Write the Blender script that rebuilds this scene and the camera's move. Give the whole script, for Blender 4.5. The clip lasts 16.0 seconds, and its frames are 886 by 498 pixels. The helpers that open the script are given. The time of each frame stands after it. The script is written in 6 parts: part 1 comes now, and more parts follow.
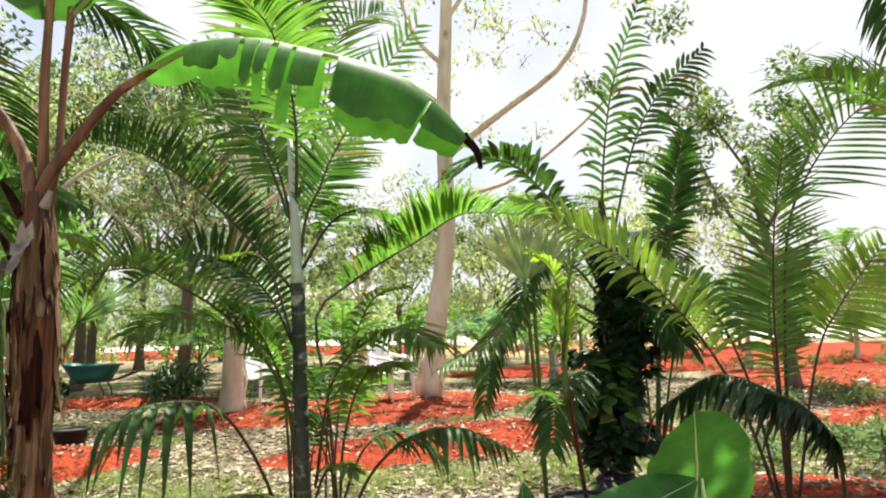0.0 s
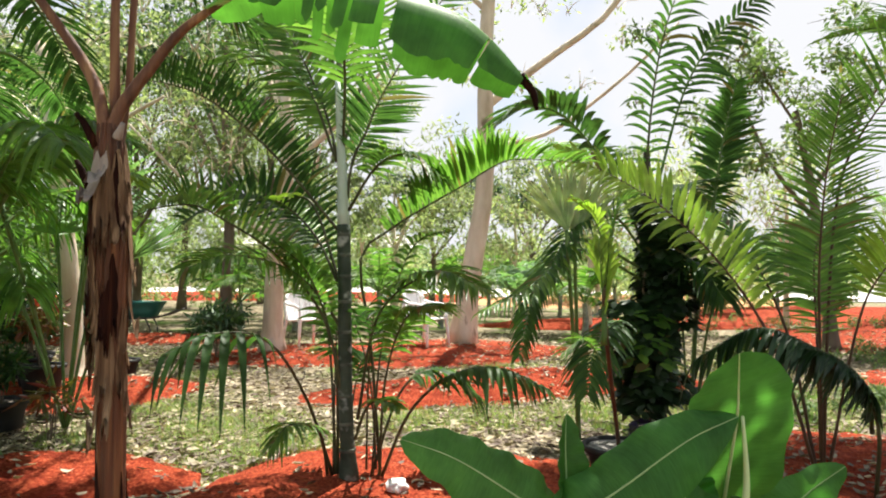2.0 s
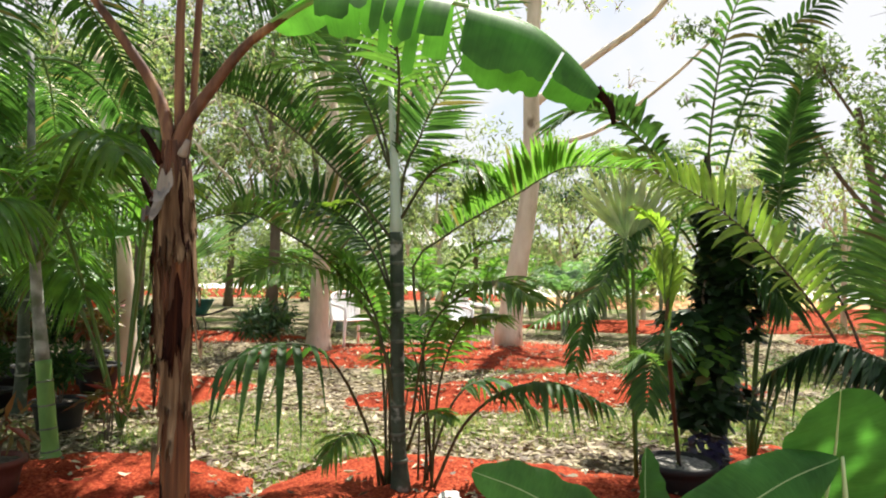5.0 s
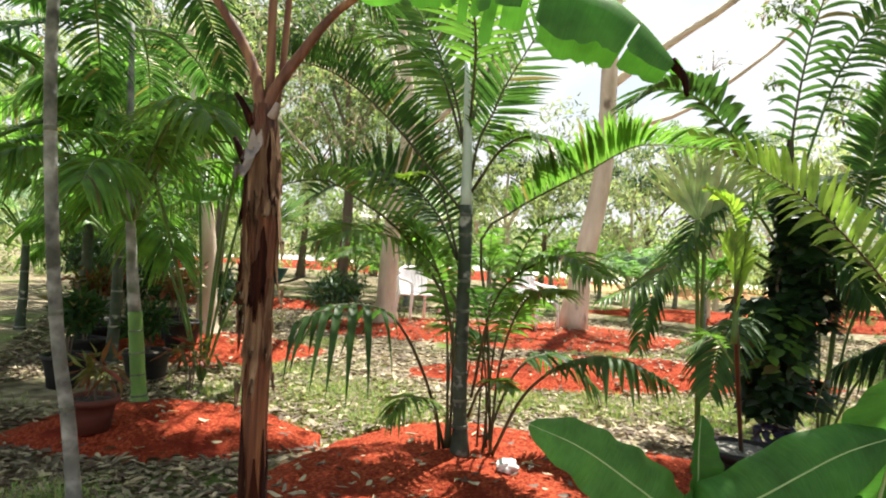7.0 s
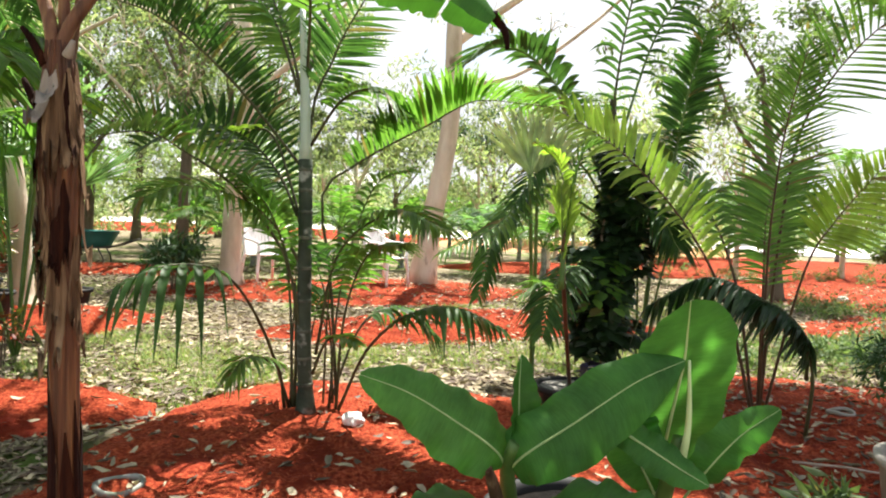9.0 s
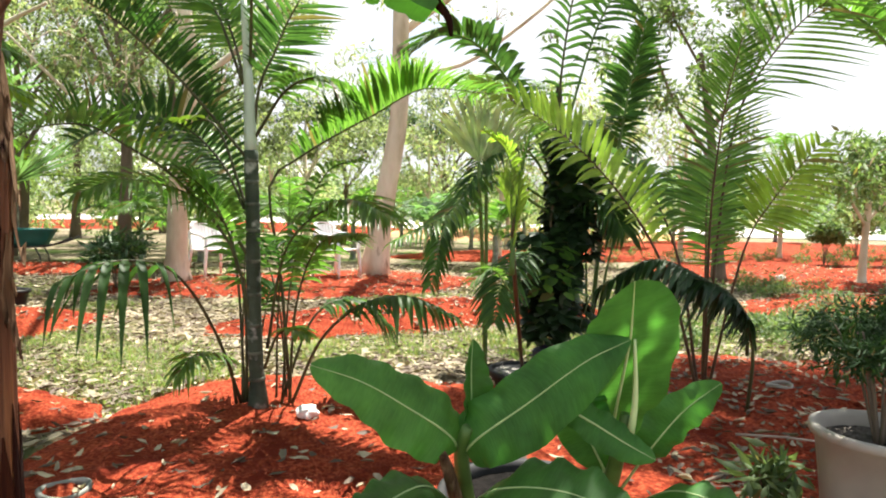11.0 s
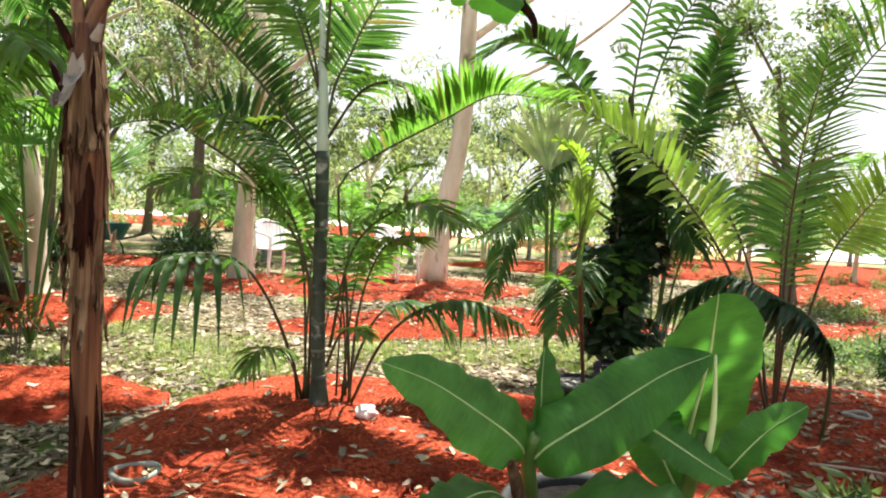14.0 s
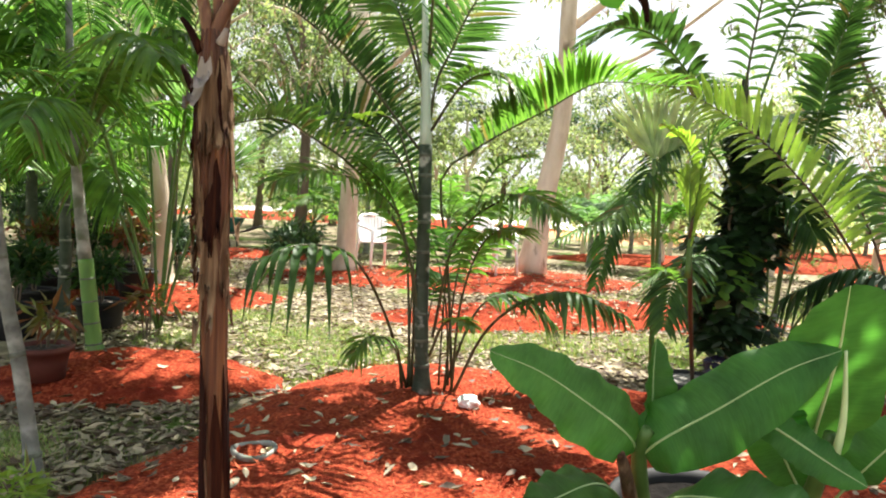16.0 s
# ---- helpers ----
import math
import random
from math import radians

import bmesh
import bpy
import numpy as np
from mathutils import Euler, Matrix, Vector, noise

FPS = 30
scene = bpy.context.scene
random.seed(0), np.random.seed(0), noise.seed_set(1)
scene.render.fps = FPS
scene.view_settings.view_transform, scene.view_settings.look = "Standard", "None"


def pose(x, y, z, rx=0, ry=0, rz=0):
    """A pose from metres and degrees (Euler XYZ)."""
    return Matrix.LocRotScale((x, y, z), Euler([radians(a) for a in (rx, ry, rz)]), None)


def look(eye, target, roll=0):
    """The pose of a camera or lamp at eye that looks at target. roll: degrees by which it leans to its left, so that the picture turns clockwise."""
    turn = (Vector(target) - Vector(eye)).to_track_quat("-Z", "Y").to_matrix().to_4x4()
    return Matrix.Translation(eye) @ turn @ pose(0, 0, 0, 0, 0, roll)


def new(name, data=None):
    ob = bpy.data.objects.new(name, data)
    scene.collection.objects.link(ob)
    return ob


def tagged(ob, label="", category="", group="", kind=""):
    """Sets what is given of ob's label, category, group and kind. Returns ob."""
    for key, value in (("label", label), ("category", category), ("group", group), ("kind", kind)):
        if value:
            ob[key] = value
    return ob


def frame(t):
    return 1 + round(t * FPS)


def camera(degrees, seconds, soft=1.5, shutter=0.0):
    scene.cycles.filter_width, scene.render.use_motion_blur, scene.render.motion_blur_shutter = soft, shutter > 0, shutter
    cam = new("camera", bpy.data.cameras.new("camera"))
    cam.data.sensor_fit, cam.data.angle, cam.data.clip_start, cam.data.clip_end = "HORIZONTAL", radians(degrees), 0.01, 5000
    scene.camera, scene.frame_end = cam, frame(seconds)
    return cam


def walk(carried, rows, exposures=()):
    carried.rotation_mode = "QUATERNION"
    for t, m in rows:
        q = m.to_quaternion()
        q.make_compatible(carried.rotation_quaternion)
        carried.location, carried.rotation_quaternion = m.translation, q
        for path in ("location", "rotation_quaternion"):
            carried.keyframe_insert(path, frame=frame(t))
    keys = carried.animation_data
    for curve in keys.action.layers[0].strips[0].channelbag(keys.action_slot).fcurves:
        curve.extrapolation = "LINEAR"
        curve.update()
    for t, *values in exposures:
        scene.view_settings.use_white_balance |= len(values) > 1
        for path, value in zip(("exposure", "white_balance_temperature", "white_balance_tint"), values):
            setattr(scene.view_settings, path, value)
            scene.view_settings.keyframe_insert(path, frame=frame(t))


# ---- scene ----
cam = camera(67.9, 16.0, soft=2.0)
PATH = [
    (0, (0.109, 1.307, 1.376), (0.1, 3.295, 1.591), -1.7),
    (0.5, (0.085, 1.284, 1.368), (0.081, 3.278, 1.521), -1.7),
    (1, (0.075, 1.269, 1.35), (0.047, 3.266, 1.462), -0.5),
    (1.5, (0.055, 1.251, 1.358), (-0.016, 3.248, 1.458), -1.0),
    (2, (0.055, 1.254, 1.334), (-0.059, 3.249, 1.404), 0.2),
    (2.5, (0.075, 1.26, 1.341), (0.015, 3.259, 1.366), 1.5),
    (3, (0.105, 1.275, 1.389), (0.37, 3.257, 1.432), 2.2),
    (3.5, (0.121, 1.278, 1.379), (0.523, 3.237, 1.442), 2.4),
    (4, (0.126, 1.284, 1.368), (0.615, 3.222, 1.444), 2.6),
    (4.5, (0.091, 1.304, 1.364), (0.401, 3.279, 1.427), 0.9),
    (4.7, (0.031, 1.323, 1.368), (0.123, 3.32, 1.448), -0.4),
    (5, (-0.034, 1.32, 1.402), (-0.269, 3.306, 1.463), 0.6),
    (5.2, (-0.045, 1.318, 1.403), (-0.41, 3.281, 1.468), 0.6),
    (7.3, (-0.01, 1.225, 1.338), (-0.439, 3.178, 1.317), 3.4),
    (7.5, (-0.002, 1.221, 1.333), (-0.404, 3.18, 1.3), 3.6),
    (8, (0.029, 1.226, 1.32), (-0.234, 3.208, 1.275), 2.3),
    (8.5, (0.054, 1.255, 1.323), (-0.039, 3.251, 1.248), 1.9),
    (9, (0.05, 1.257, 1.331), (0.057, 3.254, 1.224), 2.4),
    (9.5, (0.048, 1.253, 1.335), (0.106, 3.248, 1.217), 1.6),
    (10, (0.059, 1.271, 1.331), (0.158, 3.264, 1.197), 2.1),
    (10.2, (0.061, 1.265, 1.337), (0.18, 3.256, 1.189), 1.4),
    (12.3, (0.045, 1.25, 1.299), (0.238, 3.238, 1.198), 2.0),
    (12.5, (0.037, 1.257, 1.304), (0.213, 3.246, 1.203), 2.6),
    (13, (0.019, 1.254, 1.31), (0.119, 3.249, 1.203), 2.4),
    (13.5, (0.018, 1.261, 1.304), (0.049, 3.258, 1.195), 2.7),
    (14, (0.007, 1.267, 1.303), (-0.011, 3.264, 1.19), 3.3),
    (14.5, (-0.002, 1.269, 1.303), (-0.065, 3.265, 1.18), 2.7),
    (15, (-0.005, 1.261, 1.308), (-0.131, 3.253, 1.175), 3.3),
    (15.5, (-0.02, 1.243, 1.306), (-0.234, 3.227, 1.17), 2.6),
    (16, (-0.02, 1.251, 1.292), (-0.329, 3.221, 1.144), 2.7),
]
walk(cam, [(t, look(eye, target, roll)) for t, eye, target, roll in PATH], exposures=((0.0, 1.45), (0.5, 1.40), (2.5, 1.38), (3.5, 1.38), (4.5, 1.39), (5.0, 1.41), (7.5, 1.57), (8.5, 1.62), (9.5, 1.66), (12.5, 1.73), (16.0, 1.84)))

# ---- world, sun, exposure ----
SUN_EL, SUN_AZ = 68.0, 14.0      # degrees; azimuth from +y towards +x
world = bpy.data.worlds.new("world")
scene.world = world
world.use_nodes = True
wn, wl = world.node_tree.nodes, world.node_tree.links
wn.clear()
w_out = wn.new("ShaderNodeOutputWorld")
w_bg = wn.new("ShaderNodeBackground")
w_sky = wn.new("ShaderNodeTexSky")
w_sky.sky_type = "NISHITA"
w_sky.sun_disc = False
w_sky.sun_elevation, w_sky.sun_rotation = radians(SUN_EL), radians(SUN_AZ)
w_sky.dust_density, w_sky.air_density = 2.0, 1.0
w_tc = wn.new("ShaderNodeTexCoord")
w_noise = wn.new("ShaderNodeTexNoise")
w_noise.inputs["Scale"].default_value, w_noise.inputs["Detail"].default_value = 2.2, 8.0
w_ramp = wn.new("ShaderNodeValToRGB")
w_ramp.color_ramp.elements[0].position, w_ramp.color_ramp.elements[1].position = 0.34, 0.52
w_mix = wn.new("ShaderNodeMix")
w_mix.data_type = "RGBA"
w_mix.inputs[7].default_value = (5.4, 5.45, 5.65, 1)     # bright cloud
wl.new(w_tc.outputs["Generated"], w_noise.inputs["Vector"])
w_sep = wn.new("ShaderNodeSeparateXYZ")      # haze and cloud thin out towards the zenith
w_haze = wn.new("ShaderNodeMath")
w_haze.operation, w_haze.inputs[1].default_value, w_haze.inputs[2].default_value = "MULTIPLY_ADD", -0.42, 0.18
w_sum = wn.new("ShaderNodeMath")
wl.new(w_tc.outputs["Generated"], w_sep.inputs["Vector"])
wl.new(w_sep.outputs["Z"], w_haze.inputs[0])
wl.new(w_haze.outputs["Value"], w_sum.inputs[0])
wl.new(w_noise.outputs["Fac"], w_sum.inputs[1])
wl.new(w_sum.outputs["Value"], w_ramp.inputs["Fac"])
wl.new(w_ramp.outputs["Color"], w_mix.inputs[0])
wl.new(w_sky.outputs["Color"], w_mix.inputs[6])
wl.new(w_mix.outputs[2], w_bg.inputs["Color"])
w_bg.inputs["Strength"].default_value = 0.068
wl.new(w_bg.outputs["Background"], w_out.inputs["Surface"])

sun = new("sun", bpy.data.lights.new("sun", "SUN"))
sun.data.energy, sun.data.angle, sun.data.color = 5.0, radians(0.55), (1.0, 0.95, 0.86)
s_dir = Vector((math.sin(radians(SUN_AZ)) * math.cos(radians(SUN_EL)), math.cos(radians(SUN_AZ)) * math.cos(radians(SUN_EL)), math.sin(radians(SUN_EL))))
sun.matrix_world = look(s_dir * 30, (0, 0, 0))

# ---- materials ----


def node_mat(name):
    m = bpy.data.materials.new(name)
    m.use_nodes = True
    m.node_tree.nodes.clear()
    return m, m.node_tree.nodes, m.node_tree.links


def noise_node(n, l, scale, detail=4.0, stretch=None, coord="Object"):
    tc = n.new("ShaderNodeTexCoord")
    tex = n.new("ShaderNodeTexNoise")
    tex.inputs["Scale"].default_value, tex.inputs["Detail"].default_value = scale, detail
    if stretch:
        mp = n.new("ShaderNodeMapping")
        mp.inputs["Scale"].default_value = stretch
        l.new(tc.outputs[coord], mp.inputs["Vector"])
        l.new(mp.outputs["Vector"], tex.inputs["Vector"])
    else:
        l.new(tc.outputs[coord], tex.inputs["Vector"])
    return tex


def ramp_node(n, stops):
    r = n.new("ShaderNodeValToRGB")
    while len(r.color_ramp.elements) < len(stops):
        r.color_ramp.elements.new(0.5)
    for e, (p, c) in zip(r.color_ramp.elements, stops):
        e.position, e.color = p, (*c, 1)
    return r


def mix_node(n, l, fac, a, b, blend="MIX"):
    m = n.new("ShaderNodeMix")
    m.data_type, m.blend_type = "RGBA", blend
    for sock, v in ((m.inputs[0], fac), (m.inputs[6], a), (m.inputs[7], b)):
        if isinstance(v, bpy.types.NodeSocket):
            l.new(v, sock)
        elif isinstance(v, tuple):
            sock.default_value = (*v, 1)
        else:
            sock.default_value = v
    return m.outputs[2]


def rough_mat(name, stops, scale=6.0, detail=6.0, rough=0.8, bump=0.3, bump_scale=40.0, stretch=None, spots=None, metal=0.0, island=0.0):
    """A surface with two scales of colour variation and fine relief. spots: (colour, scale, threshold)."""
    m, n, l = node_mat(name)
    out = n.new("ShaderNodeOutputMaterial")
    p = n.new("ShaderNodeBsdfPrincipled")
    tex = noise_node(n, l, scale, detail, stretch)
    r = ramp_node(n, stops)
    l.new(tex.outputs["Fac"], r.inputs["Fac"])
    col = r.outputs["Color"]
    if spots:
        t2 = noise_node(n, l, spots[1], 5.0, stretch)
        r2 = ramp_node(n, [(spots[2], (0, 0, 0)), (min(1, spots[2] + 0.12), (1, 1, 1))])
        l.new(t2.outputs["Fac"], r2.inputs["Fac"])
        col = mix_node(n, l, r2.outputs["Color"], col, spots[0])
    if island:
        g = n.new("ShaderNodeNewGeometry")
        hv = n.new("ShaderNodeHueSaturation")
        mr = n.new("ShaderNodeMapRange")
        mr.inputs["To Min"].default_value, mr.inputs["To Max"].default_value = 1 - island, 1 + island
        l.new(g.outputs["Random Per Island"], mr.inputs["Value"])
        l.new(mr.outputs["Result"], hv.inputs["Value"])
        l.new(col, hv.inputs["Color"])
        col = hv.outputs["Color"]
    l.new(col, p.inputs["Base Color"])
    p.inputs["Roughness"].default_value, p.inputs["Metallic"].default_value = rough, metal
    p.inputs["Specular IOR Level"].default_value = 0.12 if rough >= 0.85 else 0.4
    if bump:
        t3 = noise_node(n, l, bump_scale, 6.0, stretch)
        b = n.new("ShaderNodeBump")
        b.inputs["Strength"].default_value, b.inputs["Distance"].default_value = bump, 0.02
        l.new(t3.outputs["Fac"], b.inputs["Height"])
        l.new(b.outputs["Normal"], p.inputs["Normal"])
    l.new(p.outputs["BSDF"], out.inputs["Surface"])
    return m


def leaf_mat(name, a, b, dry=(0.15, 0.13, 0.05), dry_share=0.03, glow=0.45, rough=0.42, veins=0.0, spec=0.5):
    """A leaf that lets light through: colour a to b from leaf to leaf, some of them dry. veins: scale of fine ribs across it."""
    m, n, l = node_mat(name)
    out = n.new("ShaderNodeOutputMaterial")
    p = n.new("ShaderNodeBsdfPrincipled")
    tr = n.new("ShaderNodeBsdfTranslucent")
    mx = n.new("ShaderNodeMixShader")
    g = n.new("ShaderNodeNewGeometry")
    oi = n.new("ShaderNodeObjectInfo")
    col = mix_node(n, l, g.outputs["Random Per Island"], a, b)
    tex = noise_node(n, l, 9.0, 4.0)
    r = ramp_node(n, [(0.3, (0.62, 0.62, 0.62)), (0.7, (1.25, 1.25, 1.15))])
    l.new(tex.outputs["Fac"], r.inputs["Fac"])
    col = mix_node(n, l, 1.0, col, r.outputs["Color"], "MULTIPLY")
    hv = n.new("ShaderNodeHueSaturation")
    mr = n.new("ShaderNodeMapRange")
    mr.inputs["To Min"].default_value, mr.inputs["To Max"].default_value = 0.75, 1.25
    l.new(oi.outputs["Random"], mr.inputs["Value"])
    l.new(mr.outputs["Result"], hv.inputs["Value"])
    l.new(col, hv.inputs["Color"])
    col = hv.outputs["Color"]
    if dry_share:
        mth = n.new("ShaderNodeMath")
        mth.operation = "LESS_THAN"
        mth.inputs[1].default_value = dry_share
        wn2 = n.new("ShaderNodeTexWhiteNoise")
        wn2.noise_dimensions = "1D"
        l.new(g.outputs["Random Per Island"], wn2.inputs["W"])
        l.new(wn2.outputs["Value"], mth.inputs[0])
        col = mix_node(n, l, mth.outputs["Value"], col, dry)
    l.new(col, p.inputs["Base Color"])
    p.inputs["Roughness"].default_value = rough
    p.inputs["Specular IOR Level"].default_value = spec
    tcol = mix_node(n, l, 1.0, col, (1.35, 1.45, 0.8), "MULTIPLY")
    l.new(tcol, tr.inputs["Color"])
    mx.inputs[0].default_value = glow
    if veins:
        wv = n.new("ShaderNodeTexNoise")
        wv.inputs["Scale"].default_value = veins
        uv = n.new("ShaderNodeUVMap")
        mp = n.new("ShaderNodeMapping")
        mp.inputs["Scale"].default_value = (1.0, 0.04, 1.0)
        l.new(uv.outputs["UV"], mp.inputs["Vector"])
        l.new(mp.outputs["Vector"], wv.inputs["Vector"])
        bp = n.new("ShaderNodeBump")
        bp.inputs["Strength"].default_value, bp.inputs["Distance"].default_value = 0.18, 0.005
        l.new(wv.outputs["Fac"], bp.inputs["Height"])
        rv = ramp_node(n, [(0.32, (0.72, 0.76, 0.70)), (0.68, (1.22, 1.18, 1.15))])
        l.new(wv.outputs["Fac"], rv.inputs["Fac"])
        col = mix_node(n, l, 1.0, col, rv.outputs["Color"], "MULTIPLY")
        l.new(col, p.inputs["Base Color"])
        l.new(bp.outputs["Normal"], p.inputs["Normal"])
        l.new(bp.outputs["Normal"], tr.inputs["Normal"])
    l.new(p.outputs["BSDF"], mx.inputs[1])
    l.new(tr.outputs["BSDF"], mx.inputs[2])
    l.new(mx.outputs["Shader"], out.inputs["Surface"])
    return m


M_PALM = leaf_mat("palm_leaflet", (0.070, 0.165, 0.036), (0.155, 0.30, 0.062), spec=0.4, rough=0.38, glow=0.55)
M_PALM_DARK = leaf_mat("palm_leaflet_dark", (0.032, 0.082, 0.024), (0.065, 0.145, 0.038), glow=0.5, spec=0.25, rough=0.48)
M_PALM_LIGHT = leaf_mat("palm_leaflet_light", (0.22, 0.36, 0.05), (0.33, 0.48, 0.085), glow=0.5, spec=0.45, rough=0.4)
M_PALM_BLUE = leaf_mat("palm_leaflet_greyish", (0.11, 0.22, 0.10), (0.20, 0.33, 0.16), glow=0.42, spec=0.3, rough=0.5)
M_FAN = leaf_mat("fan_leaf_pale", (0.34, 0.46, 0.22), (0.60, 0.68, 0.42), glow=0.5, spec=0.3)
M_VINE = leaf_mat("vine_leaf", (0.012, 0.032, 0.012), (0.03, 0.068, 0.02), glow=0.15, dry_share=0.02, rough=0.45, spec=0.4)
M_BANANA = leaf_mat("banana_leaf", (0.046, 0.145, 0.024), (0.065, 0.190, 0.032), glow=0.5, rough=0.48, dry_share=0.0, veins=60.0, spec=0.35)
M_BANANA_YOUNG = leaf_mat("young_banana_leaf", (0.046, 0.155, 0.034), (0.066, 0.200, 0.044), glow=0.45, rough=0.5, dry_share=0.0, veins=50.0, spec=0.25)
# brighter copy of the young leaf, with backlit glow put into the colour
M_BANANA_LIT = leaf_mat("lit_young_banana_leaf", (0.085, 0.265, 0.055), (0.105, 0.305, 0.068), glow=0.5, rough=0.5, dry_share=0.0, veins=50.0, spec=0.3)
M_TREE = leaf_mat("tree_leaf", (0.085, 0.15, 0.06), (0.20, 0.28, 0.115), glow=0.45, rough=0.5, spec=0.3)
M_TREE_PALE = leaf_mat("pale_tree_leaf", (0.18, 0.24, 0.12), (0.38, 0.44, 0.25), glow=0.45, rough=0.5, spec=0.3)
M_TREE_DARK = leaf_mat("dark_tree_leaf", (0.022, 0.058, 0.022), (0.065, 0.13, 0.045), glow=0.35, rough=0.45)
M_SHRUB = leaf_mat("shrub_leaf", (0.018, 0.045, 0.016), (0.04, 0.09, 0.026), glow=0.35, spec=0.2, rough=0.65)
M_RED_LEAF = leaf_mat("red_leaf", (0.16, 0.02, 0.015), (0.10, 0.13, 0.03), glow=0.35)
M_PURPLE_LEAF = leaf_mat("purple_leaf", (0.018, 0.012, 0.05), (0.05, 0.04, 0.11), glow=0.15, dry_share=0.0)
M_GRASS = leaf_mat("grass_blade", (0.12, 0.2, 0.05), (0.28, 0.36, 0.13), dry=(0.34, 0.3, 0.15), dry_share=0.2, glow=0.4, rough=0.6)
M_LITTER = leaf_mat("dry_leaf", (0.12, 0.096, 0.064), (0.50, 0.42, 0.30), dry=(0.09, 0.056, 0.034), dry_share=0.35, glow=0.1, rough=0.7)
M_GREY_STEM = rough_mat("mottled_grey_stem", [(0.3, (0.05, 0.053, 0.046)), (0.5, (0.16, 0.165, 0.145)), (0.72, (0.36, 0.37, 0.33))], 12, rough=0.8, bump=0.4, bump_scale=30, spots=((0.05, 0.055, 0.04), 6.0, 0.52))
M_RACHIS = rough_mat("frond_stalk", [(0.3, (0.05, 0.11, 0.02)), (0.7, (0.12, 0.20, 0.05))], 8, rough=0.5, bump=0.1)
M_RACHIS_DARK = rough_mat("dark_frond_stalk", [(0.3, (0.035, 0.03, 0.015)), (0.7, (0.08, 0.085, 0.03))], 8, rough=0.55, bump=0.1)
M_RACHIS_RED = rough_mat("reddish_cane", [(0.3, (0.045, 0.018, 0.010)), (0.7, (0.10, 0.055, 0.022))], 8, rough=0.55, bump=0.1)
M_PALM_TRUNK = rough_mat("grey_palm_trunk", [(0.3, (0.09, 0.095, 0.08)), (0.5, (0.20, 0.21, 0.18)), (0.72, (0.38, 0.39, 0.35))], 10, rough=0.75, bump=0.35, bump_scale=30, spots=((0.10, 0.12, 0.07), 7.0, 0.56))
M_CROWNSHAFT = rough_mat("crownshaft", [(0.3, (0.13, 0.27, 0.05)), (0.7, (0.24, 0.40, 0.10))], 3, rough=0.4, bump=0.08, stretch=(1, 1, 0.2))
M_GREEN_SHAFT = rough_mat("ringed_green_shaft", [(0.3, (0.06, 0.15, 0.025)), (0.7, (0.16, 0.31, 0.06))], 6, rough=0.5, bump=0.15, stretch=(1, 1, 0.4), spots=((0.16, 0.17, 0.11), 7.0, 0.6))
M_SHAFT_GREY = rough_mat("waxy_grey_crownshaft", [(0.3, (0.44, 0.54, 0.46)), (0.7, (0.66, 0.73, 0.66))], 4, rough=0.45, bump=0.08, stretch=(1, 1, 0.2), spots=((0.75, 0.78, 0.74), 5.0, 0.58))
M_GREEN_TRUNK = rough_mat("green_grey_trunk", [(0.3, (0.022, 0.034, 0.022)), (0.7, (0.07, 0.09, 0.06))], 9, rough=0.75, bump=0.35, spots=((0.34, 0.35, 0.31), 11.0, 0.58))
M_RING_PALE = rough_mat("white_leaf_scar", [(0.3, (0.34, 0.35, 0.30)), (0.7, (0.52, 0.52, 0.46))], 12, rough=0.8)
M_RING_FAINT = rough_mat("faint_leaf_scar", [(0.35, (0.04, 0.05, 0.035)), (0.65, (0.16, 0.17, 0.13))], 14, rough=0.8)
M_RING = rough_mat("pale_leaf_scar", [(0.35, (0.10, 0.115, 0.08)), (0.65, (0.34, 0.34, 0.29))], 14, rough=0.8)
M_DEEP_GREEN = rough_mat("deep_green_trunk", [(0.3, (0.012, 0.016, 0.007)), (0.5, (0.028, 0.044, 0.013)), (0.72, (0.055, 0.085, 0.022))], 4, rough=0.85, bump=0.3, stretch=(1, 1, 0.4), spots=((0.055, 0.036, 0.022), 2.2, 0.54))
M_DARK_TRUNK = rough_mat("dark_fibrous_trunk", [(0.3, (0.03, 0.027, 0.022)), (0.7, (0.09, 0.08, 0.065))], 9, rough=0.9, bump=0.6)
M_BARK = rough_mat("pale_bark", [(0.25, (0.40, 0.33, 0.23)), (0.5, (0.60, 0.52, 0.40)), (0.75, (0.74, 0.67, 0.55))], 4, rough=0.85, bump=0.5, bump_scale=25, stretch=(1, 1, 0.35), spots=((0.20, 0.16, 0.11), 6.0, 0.62))
M_BARK_DARK = rough_mat("brown_bark", [(0.25, (0.09, 0.07, 0.05)), (0.75, (0.20, 0.16, 0.12))], 5, rough=0.9, bump=0.5, stretch=(1, 1, 0.35))
M_PSEUDO = rough_mat("banana_sheath", [(0.30, (0.016, 0.005, 0.003)), (0.42, (0.075, 0.024, 0.008)), (0.53, (0.115, 0.037, 0.013)), (0.68, (0.30, 0.13, 0.045))], 11, rough=0.6, bump=1.0, bump_scale=24, stretch=(2.2, 2.2, 0.08), spots=((0.035, 0.008, 0.004), 8.0, 0.58))
M_SHEATH_DRY = rough_mat("dry_sheath", [(0.3, (0.05, 0.026, 0.015)), (0.5, (0.13, 0.075, 0.042)), (0.72, (0.30, 0.20, 0.12))], 14, rough=0.9, bump=1.0, bump_scale=30, stretch=(2.6, 2.6, 0.14), island=0.5)
